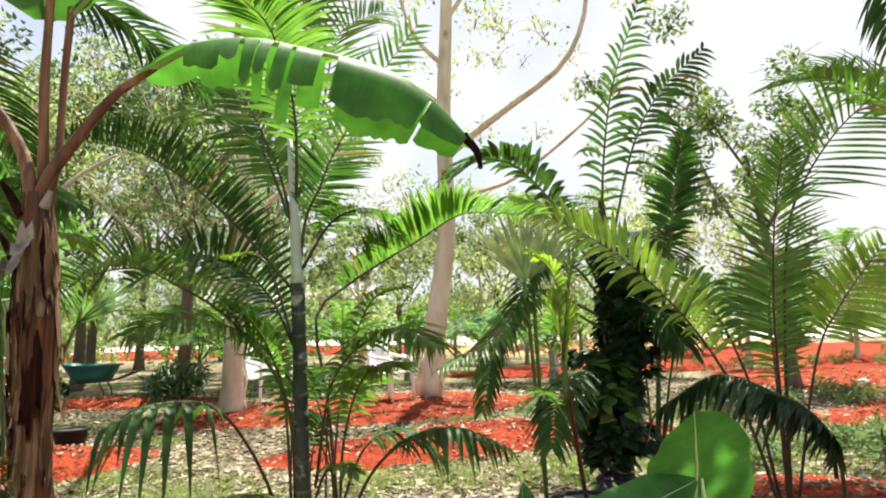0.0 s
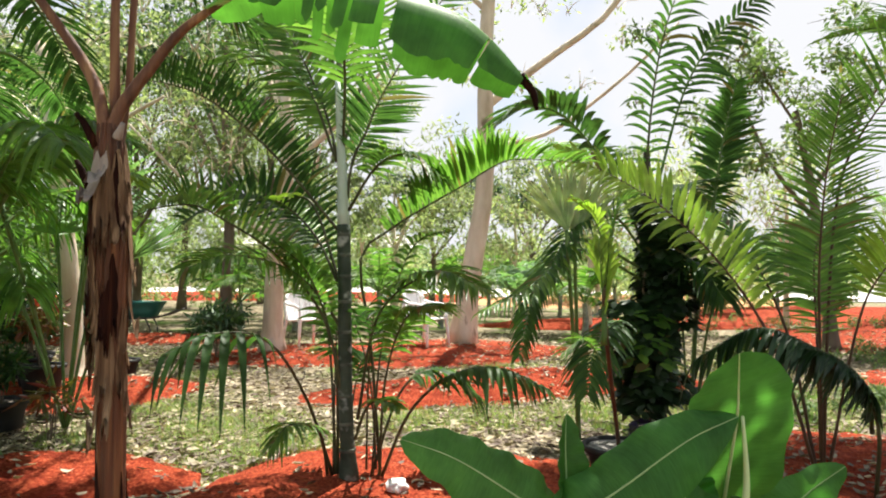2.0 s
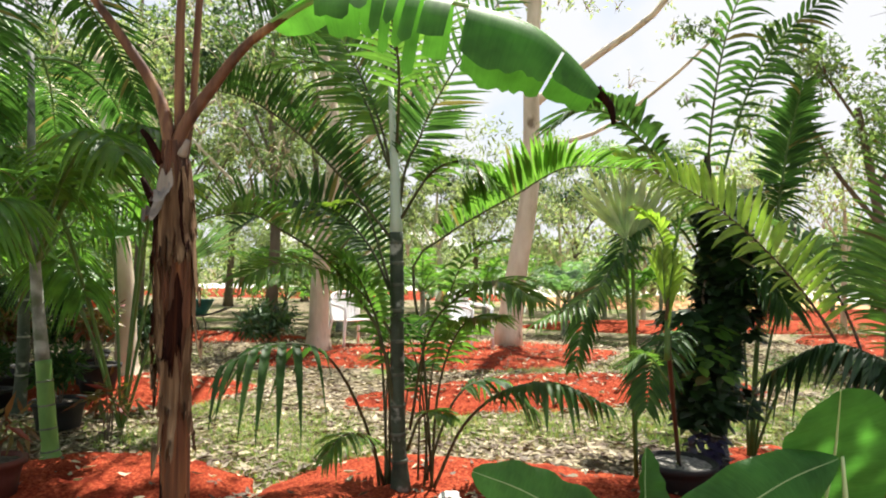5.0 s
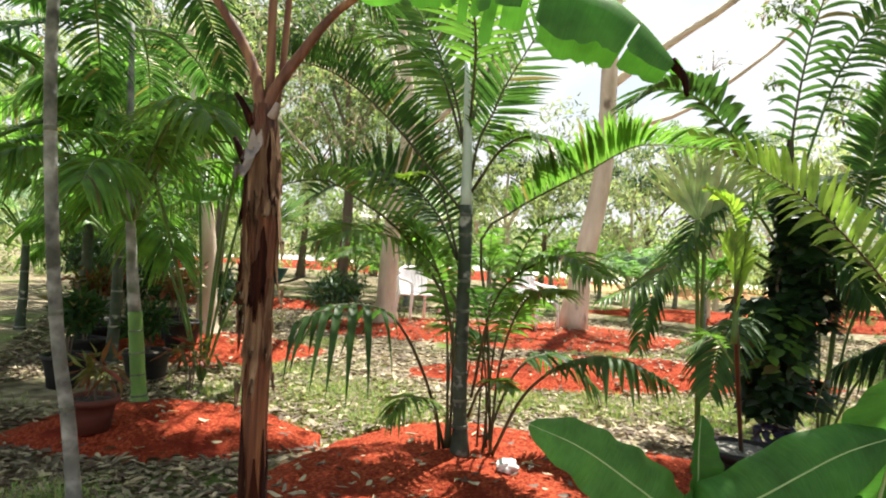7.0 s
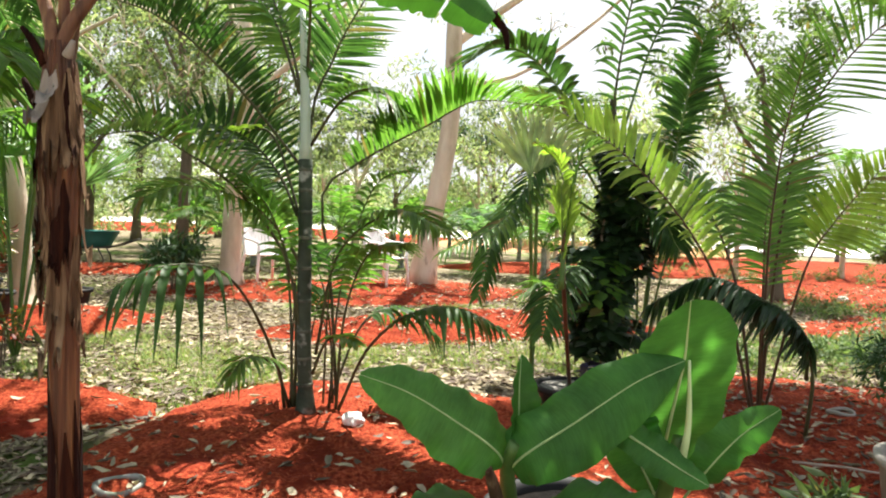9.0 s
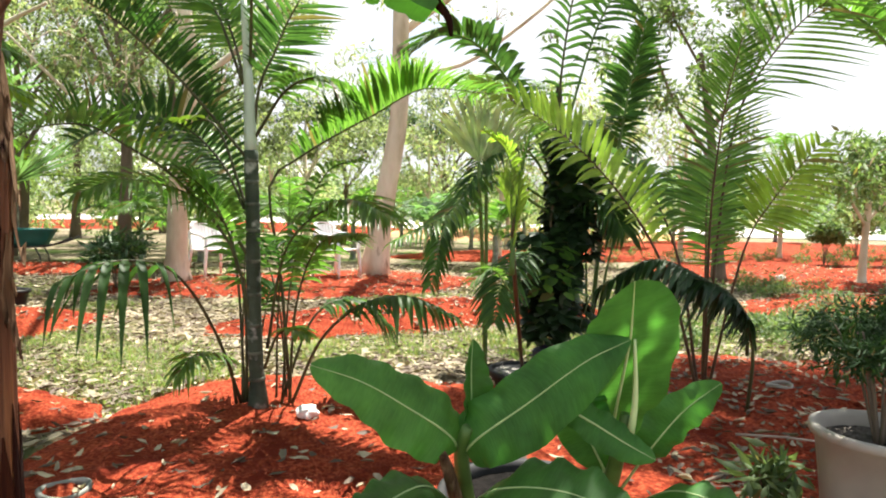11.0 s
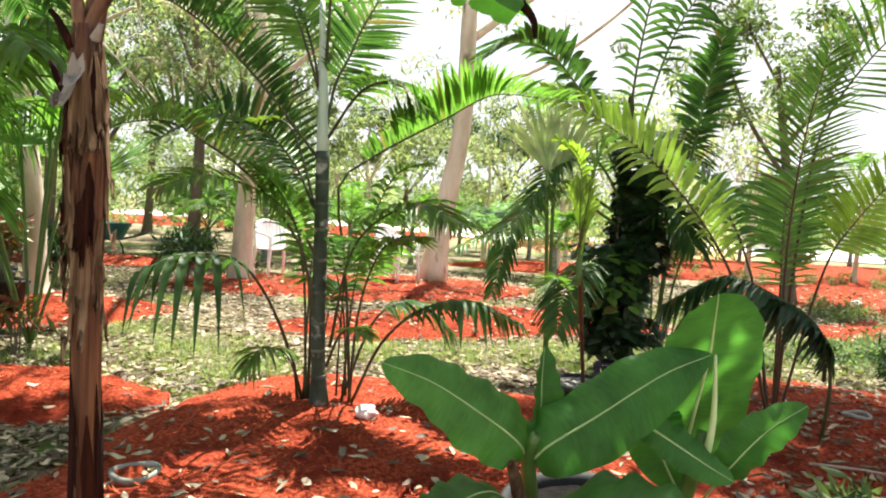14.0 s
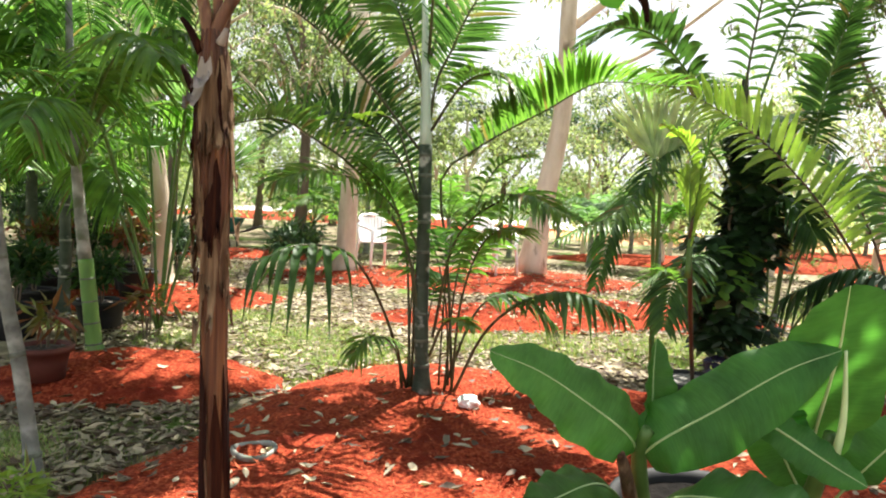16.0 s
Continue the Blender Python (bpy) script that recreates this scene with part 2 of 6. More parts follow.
# dark sheath stain, deepened so the colour also holds the stem foot's shade
M_SHEATH_DARK_SHADED = rough_mat("dark_shaded_sheath", [(0.3, (0.006, 0.002, 0.0015)), (0.55, (0.018, 0.005, 0.003)), (0.75, (0.065, 0.020, 0.008))], 12, rough=0.95, bump=0.9, bump_scale=30, stretch=(2.4, 2.4, 0.12), island=0.3)
M_PAPER = rough_mat("papery_sheath", [(0.3, (0.20, 0.165, 0.145)), (0.7, (0.36, 0.31, 0.28))], 14, rough=0.9, bump=0.5, stretch=(1.5, 1.5, 0.2))
M_PETIOLE = rough_mat("banana_petiole", [(0.3, (0.045, 0.016, 0.009)), (0.5, (0.13, 0.052, 0.026)), (0.72, (0.34, 0.19, 0.085))], 14, rough=0.6, bump=0.5, bump_scale=30, stretch=(1.6, 1.6, 0.18), spots=((0.055, 0.022, 0.012), 12.0, 0.58))
M_MIDRIB = rough_mat("pale_midrib", [(0.3, (0.24, 0.37, 0.14)), (0.7, (0.38, 0.50, 0.22))], 10, rough=0.55, bump=0.05)
M_ROLLED = rough_mat("rolled_leaf_pale", [(0.3, (0.42, 0.56, 0.24)), (0.7, (0.58, 0.68, 0.36))], 10, rough=0.55, bump=0.05)
M_MULCH = rough_mat("red_mulch", [(0.28, (0.10, 0.011, 0.005)), (0.5, (0.27, 0.040, 0.016)), (0.72, (0.48, 0.112, 0.046))], 48, 12, rough=0.95, bump=0.9, bump_scale=120, spots=((0.17, 0.021, 0.009), 3.0, 0.55))
M_CHIP = rough_mat("mulch_chip", [(0.3, (0.18, 0.024, 0.010)), (0.7, (0.50, 0.130, 0.060))], 30, rough=0.95, bump=0.2, island=0.4)
M_SOIL = rough_mat("litter_ground", [(0.25, (0.055, 0.042, 0.026)), (0.42, (0.15, 0.122, 0.078)), (0.58, (0.28, 0.235, 0.155)), (0.78, (0.46, 0.40, 0.29))], 7, 12, rough=0.95, bump=1.0, bump_scale=35, spots=((0.10, 0.15, 0.035), 0.8, 0.53))
# pot soil painted near black: the shade inside the pot is in the colour
M_SHADED_SOIL = rough_mat("shaded_pot_soil", [(0.3, (0.003, 0.0026, 0.002)), (0.7, (0.010, 0.008, 0.007))], 30, rough=0.95, bump=0.8)
M_POTSOIL = rough_mat("pot_soil", [(0.3, (0.03, 0.026, 0.022)), (0.7, (0.12, 0.105, 0.09))], 30, rough=0.95, bump=0.8)
M_GRAVEL = rough_mat("grey_gravel", [(0.3, (0.09, 0.085, 0.075)), (0.7, (0.34, 0.32, 0.29))], 40, rough=0.9, bump=0.6, island=0.4)
M_BLACK = rough_mat("black_plastic", [(0.3, (0.005, 0.005, 0.005)), (0.7, (0.014, 0.014, 0.015))], 8, rough=0.7, bump=0.05)
M_CREAM = rough_mat("cream_plastic", [(0.3, (0.27, 0.25, 0.215)), (0.7, (0.37, 0.345, 0.30))], 4, rough=0.6, bump=0.05, spots=((0.24, 0.20, 0.15), 3.0, 0.6))
M_TERRA = rough_mat("terracotta_plastic", [(0.3, (0.065, 0.013, 0.009)), (0.7, (0.12, 0.030, 0.018))], 5, rough=0.7, bump=0.1)
M_WHITE = rough_mat("white_resin", [(0.3, (0.84, 0.84, 0.83)), (0.7, (0.90, 0.90, 0.90))], 5, rough=0.4, bump=0.03)
M_BARROW = rough_mat("green_tub", [(0.3, (0.02, 0.15, 0.14)), (0.7, (0.04, 0.22, 0.20))], 4, rough=0.4, bump=0.05)
M_STEEL = rough_mat("dark_steel", [(0.3, (0.05, 0.05, 0.05)), (0.7, (0.12, 0.11, 0.10))], 8, rough=0.5, metal=0.6)
M_STONE = rough_mat("white_stone", [(0.3, (0.55, 0.54, 0.50)), (0.7, (0.80, 0.79, 0.76))], 12, rough=0.85, bump=0.4)
M_PLASTER = rough_mat("white_plaster", [(0.3, (0.70, 0.69, 0.66)), (0.7, (0.82, 0.81, 0.79))], 1.5, rough=0.9, bump=0.1)
M_ROOF = rough_mat("roof_sheet", [(0.3, (0.35, 0.33, 0.30)), (0.7, (0.50, 0.48, 0.45))], 2, rough=0.7, bump=0.1)
M_DARKGLASS = rough_mat("dark_window", [(0.3, (0.02, 0.025, 0.03)), (0.7, (0.05, 0.055, 0.06))], 2, rough=0.15, bump=0.0)
M_TAN = rough_mat("tan_earth", [(0.3, (0.42, 0.20, 0.09)), (0.7, (0.58, 0.34, 0.18))], 4, rough=0.95, bump=0.5)
M_STICK = rough_mat("dry_stick", [(0.3, (0.30, 0.23, 0.17)), (0.7, (0.52, 0.44, 0.36))], 10, rough=0.85, bump=0.3)
M_PAVE = rough_mat("pale_paving", [(0.3, (0.55, 0.53, 0.50)), (0.7, (0.70, 0.68, 0.65))], 2, rough=0.9, bump=0.2)

# ---- mesh helpers ----


def mesh_object(name, verts, faces, mat, parent=None, label="", smooth=True, uvs=None):
    me = bpy.data.meshes.new(name)
    me.from_pydata([tuple(v) for v in verts], [], faces)
    if uvs is not None:
        lay = me.uv_layers.new(name="UVMap")
        idx = np.empty(len(me.loops), dtype=np.int32)
        me.loops.foreach_get("vertex_index", idx)
        lay.data.foreach_set("uv", np.asarray(uvs, dtype=np.float32)[idx].ravel())
    if smooth:
        me.polygons.foreach_set("use_smooth", [True] * len(me.polygons))
    me.materials.append(mat)
    me.update()
    ob = new(name, me)
    if parent:
        ob.parent = parent
    if label:
        ob["label"] = label
    return ob


def part(name, bm, mat, parent, label="", smooth=False):
    me = bpy.data.meshes.new(name)
    bm.to_mesh(me)
    bm.free()
    if smooth:
        me.polygons.foreach_set("use_smooth", [True] * len(me.polygons))
    me.materials.append(mat)
    ob = new(name, me)
    ob.parent = parent
    if label:
        ob["label"] = label
    return ob


def thing(name, at, label, category, group="", kind=""):
    ob = new(name)
    ob.empty_display_size = 0.1
    ob.location = at
    return tagged(ob, label, category, group, kind)


def curve_points(ctrl, n):
    """n + 1 points on a smooth line through the control points."""
    c = [np.array(p, float) for p in ctrl]
    c = [2 * c[0] - c[1]] + c + [2 * c[-1] - c[-2]]
    seg = len(c) - 3
    out = []
    for i in range(n + 1):
        u = i / n * seg
        k = min(int(u), seg - 1)
        t = u - k
        a, b, d, e = c[k:k + 4]
        out.append(0.5 * (2 * b + (d - a) * t + (2 * a - 5 * b + 4 * d - e) * t * t + (3 * b - a - 3 * d + e) * t ** 3))
    return np.array(out)


def tube_data(pts, radii, sides=8, wobble=0.0, rng=None, cap=True):
    pts = np.array(pts, float)
    n = len(pts)
    verts, faces = [], []
    tan = np.gradient(pts, axis=0)
    tan /= np.linalg.norm(tan, axis=1)[:, None] + 1e-9
    ref = np.array((1.0, 0.05, 0.0)) if abs(tan[0][0]) < 0.8 else np.array((0, 1.0, 0.1))
    for i in range(n):
        s = np.cross(tan[i], ref)
        s /= np.linalg.norm(s) + 1e-9
        u = np.cross(s, tan[i])
        for k in range(sides):
            a = 2 * math.pi * k / sides
            r = radii[i] * (1 + (rng.uniform(-wobble, wobble) if rng else 0))
            verts.append(pts[i] + (s * math.cos(a) + u * math.sin(a)) * r)
    for i in range(n - 1):
        for k in range(sides):
            k2 = (k + 1) % sides
            faces.append((i * sides + k, i * sides + k2, (i + 1) * sides + k2, (i + 1) * sides + k))
    if cap:
        faces.append(tuple(range(sides))[::-1])
        faces.append(tuple((n - 1) * sides + k for k in range(sides)))
    return verts, faces


def tube(name, ctrl, r0, r1, mat, parent=None, label="", n=10, sides=8, wobble=0.0, seed=0, profile=None):
    pts = curve_points(ctrl, n)
    rad = [profile(i / n) if profile else r0 + (r1 - r0) * i / n for i in range(n + 1)]
    v, f = tube_data(pts, rad, sides, wobble, random.Random(seed) if wobble else None)
    return mesh_object(name, v, f, mat, parent, label)


def merge(blocks):
    verts, faces = [], []
    for v, f in blocks:
        o = len(verts)
        verts.extend(v)
        faces.extend(tuple(i + o for i in q) for q in f)
    return verts, faces


def frond(parent, ctrl, length=0.45, count=46, width=0.028, start=0.22, lift=0.35, droop=0.35, sweep=(0.35, 1.1), hint=(0, 0, 1),
          mat=None, stalk=None, seed=0, r=0.012, sides=(-1, 1), name="frond", taper=0.35, ragged=0.12):
    """One feather leaf: a stalk along the control points, with leaflets on both sides, folded along their middle and drooping."""
    rng = random.Random(seed)
    pts = curve_points(ctrl, 60)
    tan = np.gradient(pts, axis=0)
    tan /= np.linalg.norm(tan, axis=1)[:, None] + 1e-9
    h = np.array(hint, float)
    verts, faces = [], []
    down = np.array((0, 0, -1.0))
    for i in range(count):
        s = start + (1 - start) * (i + 0.5) / count
        for sd in sides:
            sj = min(0.999, max(0, s + rng.uniform(-0.004, 0.004)))
            k = sj * 60
            a = int(k)
            p = pts[a] * (1 - k + a) + pts[min(60, a + 1)] * (k - a)
            T = tan[a]
            S = np.cross(T, h)
            S /= np.linalg.norm(S) + 1e-9
            U = np.cross(S, T)
            q = (s - start) / (1 - start)
            prof = min(1.0, 0.45 + 2.2 * q) * (1 - (1 - taper) * max(0, (q - 0.45) / 0.55) ** 1.4)
            L = length * prof * rng.uniform(1 - ragged, 1 + ragged * 0.5)
            fw = sweep[0] + (sweep[1] - sweep[0]) * q + rng.uniform(-0.08, 0.08)
            d = S * sd + T * fw + U * (lift + rng.uniform(-0.1, 0.1))
            d /= np.linalg.norm(d)
            dr = droop * rng.uniform(0.6, 1.4)
            W = width * (0.7 + 0.5 * min(1, prof))
            o = len(verts)
            nseg = 5
            wid = (0.35, 0.95, 1.0, 0.8, 0.45, 0.04)
            prev = p
            for j in range(nseg + 1):
                u = j / nseg
                c = p + d * L * u + down * dr * L * u * u
                dd = d + down * 2 * dr * u
                dd /= np.linalg.norm(dd)
                wv = np.cross(dd, U)
                wn_ = np.linalg.norm(wv)
                wv = wv / wn_ if wn_ > 1e-6 else T
                nn = np.cross(wv, dd)
                w2 = W * wid[j] * 0.5
                verts.extend((c + wv * w2 + nn * w2 * 0.45, c, c - wv * w2 + nn * w2 * 0.45))
                if j:
                    b = o + 3 * (j - 1)
                    faces.append((b, b + 1, b + 4, b + 3))
                    faces.append((b + 1, b + 2, b + 5, b + 4))
    inv = np.array(parent.location)
    ob = mesh_object(name, np.array(verts) - inv, faces, mat or M_PALM, parent)
    v, f = tube_data(pts[::3] - inv, [r * (1 - 0.8 * i / 20) for i in range(21)], 6)
    mesh_object("stalk", v, f, stalk or M_RACHIS, ob)
    return ob


def local(parent, ctrl):
    o = np.array(parent.location)
    return [np.array(c, float) - o for c in ctrl]


def random_fronds(parent, top, n, length, seed, spread=(0.2, 1.25), leaflet=0.4, count=30, width=0.03, mat=None, stalk=None, arch=0.5, az0=0.0, az1=360.0, start=0.25, droop=0.4):
    rng = random.Random(seed)
    for i in range(n):
        az = radians(az0 + (az1 - az0) * (i + rng.uniform(-0.3, 0.3)) / n)
        el = rng.uniform(*spread)
        L = length * rng.uniform(0.8, 1.15)
        out = np.array((math.cos(az), math.sin(az), 0))
        up = np.array((0, 0, 1.0))
        t = np.array(top, float)
        c, s = math.cos(el), math.sin(el)
        p1 = t + (out * c + up * s) * L * 0.35
        p2 = t + (out * c + up * s) * L * 0.7 + out * L * 0.06 - up * arch * L * 0.18
        p3 = t + (out * c + up * s) * L * 0.92 + out * L * 0.14 - up * arch * L * 0.5
        frond(parent, (t, p1, p2, p3), leaflet * rng.uniform(0.85, 1.1), count, width, start, rng.uniform(0.2, 0.5), droop, mat=mat, stalk=stalk, seed=seed * 31 + i, r=0.007 + 0.006 * length)


def ringed_trunk(parent, ctrl, r0, r1, mat, rings=8, z_from=0.05, z_to=0.9, ring_mat=None, flare=1.35, name="trunk", label="", seed=0, band=0.010):
    pts = curve_points(ctrl, 24)
    rad = [(r0 + (r1 - r0) * i / 24) * (1 + (flare - 1) * max(0, 1 - i / 4.0) ** 2) for i in range(25)]
    o = np.array(parent.location)
    v, f = tube_data(pts - o, rad, 14, 0.025, random.Random(seed))
    tr = mesh_object(name, v, f, mat, parent, label)
    for k in range(rings):
        s = z_from + (z_to - z_from) * k / max(1, rings - 1)
        a = s * 24
        i = min(23, int(a))
        c = pts[i] + (pts[i + 1] - pts[i]) * (a - i)
        t = pts[i + 1] - pts[i]
        t /= np.linalg.norm(t)
        r = rad[i] * 1.02
        v, f = tube_data([c - t * band - o, c - o - t * band * 0.4, c + t * band * 0.4 - o, c + t * band - o], [r, r * 1.03, r * 1.03, r], 14)
        mesh_object("leaf_scar", v, f, ring_mat or M_RING, tr)
    return tr


# ---- ground and mulch beds ----
BEDS = [  # name, centre x, y, half width, half depth, turn, height
    ("mulch_bed_front", 0.02, 4.06, 1.85, 2.05, -14, 0.10),
    ("mulch_bed_side", 3.1, 5.2, 2.3, 1.75, -5, 0.10),
    ("mulch_bed_middle", 0.5, 9.0, 2.5, 0.95, 22, 0.17),
    ("mulch_bed_chairs", -1.3, 12.1, 3.1, 1.75, 20, 0.12),
    ("mulch_bed_stump", -4.3, 8.15, 1.25, 1.0, 10, 0.15),
    ("mulch_bed_pots", -2.78, 5.22, 1.0, 0.68, 12, 0.13),
    ("mulch_bed_right", 7.0, 9.8, 2.3, 1.5, -2, 0.12),
    ("mulch_bed_lawn", 10.6, 14.6, 5.0, 3.9, 5, 0.14),
    ("mulch_bed_back", 3.6, 18.0, 3.8, 1.3, 3, 0.20),
    ("mulch_bed_path", -6.6, 13.6, 2.4, 0.9, 8, 0.12),
    ("mulch_bed_far", -9.0, 33.0, 13.0, 2.6, 0, 0.35),
    ("earth_bed_row", 6.5, 29.0, 7.5, 3.0, 0, 0.40),
    ("mulch_bed_edge", 14.0, 22.6, 9.0, 4.8, 4, 0.22),
]


SQUARE = {0: 4.5}      # beds dug with straighter sides


def bed_edge(k, a):
    p = SQUARE.get(k, 2.0)
    wave = bed_wave(k, a)
    return (abs(math.cos(a)) ** p + abs(math.sin(a)) ** p) ** (-1 / p) * (0.6 + 0.4 * wave if k in SQUARE else wave)


def bed_wave(k, a):
    return 1 + 0.07 * math.sin(3 * a + k * 1.7) + 0.05 * math.sin(5 * a + k * 2.9) + 0.03 * math.sin(11 * a + k)


def bed_height(k, x, y):
    _, cx, cy, rx, ry, turn, h = BEDS[k]
    c, s = math.cos(radians(turn)), math.sin(radians(turn))
    u, v = ((x - cx) * c + (y - cy) * s) / rx, (-(x - cx) * s + (y - cy) * c) / ry
    r = math.hypot(u, v) / bed_edge(k, math.atan2(v, u))
    return -1 if r >= 1 else h * (1 - r ** (9 if k in SQUARE else 2.6))


def ground_height(x, y):
    return 0.025 * noise.noise((x * 0.35, y * 0.35, 0.0)) * min(1, math.hypot(x, y) / 3) - 0.01


def surface(x, y):
    g = ground_height(x, y)
    b = max(bed_height(k, x, y) for k in range(len(BEDS)))
    return g if b < 0 else g + b + 0.01


def build_ground():
    xs = sorted(set([-400, -150, -70, -40, -25] + [round(-16 + 0.5 * i, 2) for i in range(65)] + [25, 40, 70, 150, 400]))
    ys = sorted(set([-400, -150, -60, -25, -12] + [round(-6 + 0.5 * i, 2) for i in range(65)] + [35, 50, 70, 110, 200, 500]))
    v = [(x, y, ground_height(x, y) if abs(x) < 30 and abs(y) < 40 else -0.01) for y in ys for x in xs]
    n = len(xs)
    f = [(j * n + i, j * n + i + 1, (j + 1) * n + i + 1, (j + 1) * n + i) for j in range(len(ys) - 1) for i in range(n - 1)]
    ob = mesh_object("ground", v, f, M_SOIL)
    tagged(ob, "pale grass and soil littered with dry leaves", "ground", kind="structure")
    for k, (name, cx, cy, rx, ry, turn, h) in enumerate(BEDS):
        verts, faces = [], []
        na, nr = (160, 60) if k < 6 else (72, 22)
        c, s = math.cos(radians(turn)), math.sin(radians(turn))
        rng = random.Random(k)
        for j in range(nr + 1):
            for i in range(na):
                a = 2 * math.pi * i / na
                r = (j / nr) ** 0.8 * bed_edge(k, a)
                u, w = math.cos(a) * r * rx, math.sin(a) * r * ry
                x, y = cx + u * c - w * s, cy + u * s + w * c
                q = j / nr
                z = ground_height(x, y) + h * (1 - (q ** 0.8) ** (9 if k in SQUARE else 2.6)) + 0.022 * noise.noise((x * 3, y * 3, k)) + 0.022 * noise.noise((x * 8, y * 8, k + 5)) + 0.006 * rng.uniform(-1, 1)
                verts.append((x, y, z + (0.008 if j < nr else -0.03)))
        for j in range(nr):
            for i in range(na):
                i2 = (i + 1) % na
                faces.append((j * na + i, j * na + i2, (j + 1) * na + i2, (j + 1) * na + i)[::-1])
        earth = name.startswith("earth")
        ob = mesh_object(name, verts, faces, M_TAN if earth else M_MULCH)
        tagged(ob, "heap of bare tan earth on the ground" if earth else "mound of red-dyed wood mulch on the ground", "earth bed" if earth else "mulch bed", kind="structure")


build_ground()


def scatter_leaves(name, places, size, mat, label, category, seed, flat=0.25, ratio=0.42, rise=0.01):
    """Many small curled leaves lying on the ground, in one mesh."""
    rng = random.Random(seed)
    verts, faces = [], []
    for x, y in places:
        z = surface(x, y) + rise
        a = rng.uniform(0, 6.283)
        L = size * rng.uniform(0.55, 1.3)
        W = L * ratio * rng.uniform(0.7, 1.2)
        d = np.array((math.cos(a), math.sin(a), rng.uniform(-flat, flat)))
        w = np.array((-math.sin(a), math.cos(a), rng.uniform(-flat, flat) * 1.5))
        curl, roll, twist = rng.uniform(0.0, 0.25) * L, rng.uniform(0.05, 0.7), rng.uniform(-0.12, 0.12) * L
        o = len(verts)
        c = np.array((x, y, z))
        wa, wb, up = w * W * 0.5 * (1 - 0.5 * roll), w * W * 0.42 * (1 - 0.6 * roll), W * 0.75 * roll
        verts.extend((c - d * L * 0.5 + (0, 0, curl), c - d * L * 0.12 + wa + (0, 0, up + twist * 0.4), c + d * L * 0.02, c - d * L * 0.12 - wa + (0, 0, up * 0.8),
                      c + d * L * 0.25 + wb + (0, 0, up + curl * 0.3), c + d * L * 0.25 - wb + (0, 0, up * 0.9 + curl * 0.3 - twist * 0.3), c + d * L * 0.5 + (0, 0, curl * 0.9)))
        faces.extend(((o, o + 2, o + 1), (o, o + 3, o + 2), (o + 1, o + 2, o + 6, o + 4), (o + 2, o + 3, o + 5, o + 6)))
    ob = mesh_object(name, verts, faces, mat)
    return tagged(ob, label, category, kind="stuff")

# ---- palms in the middle of the garden ----


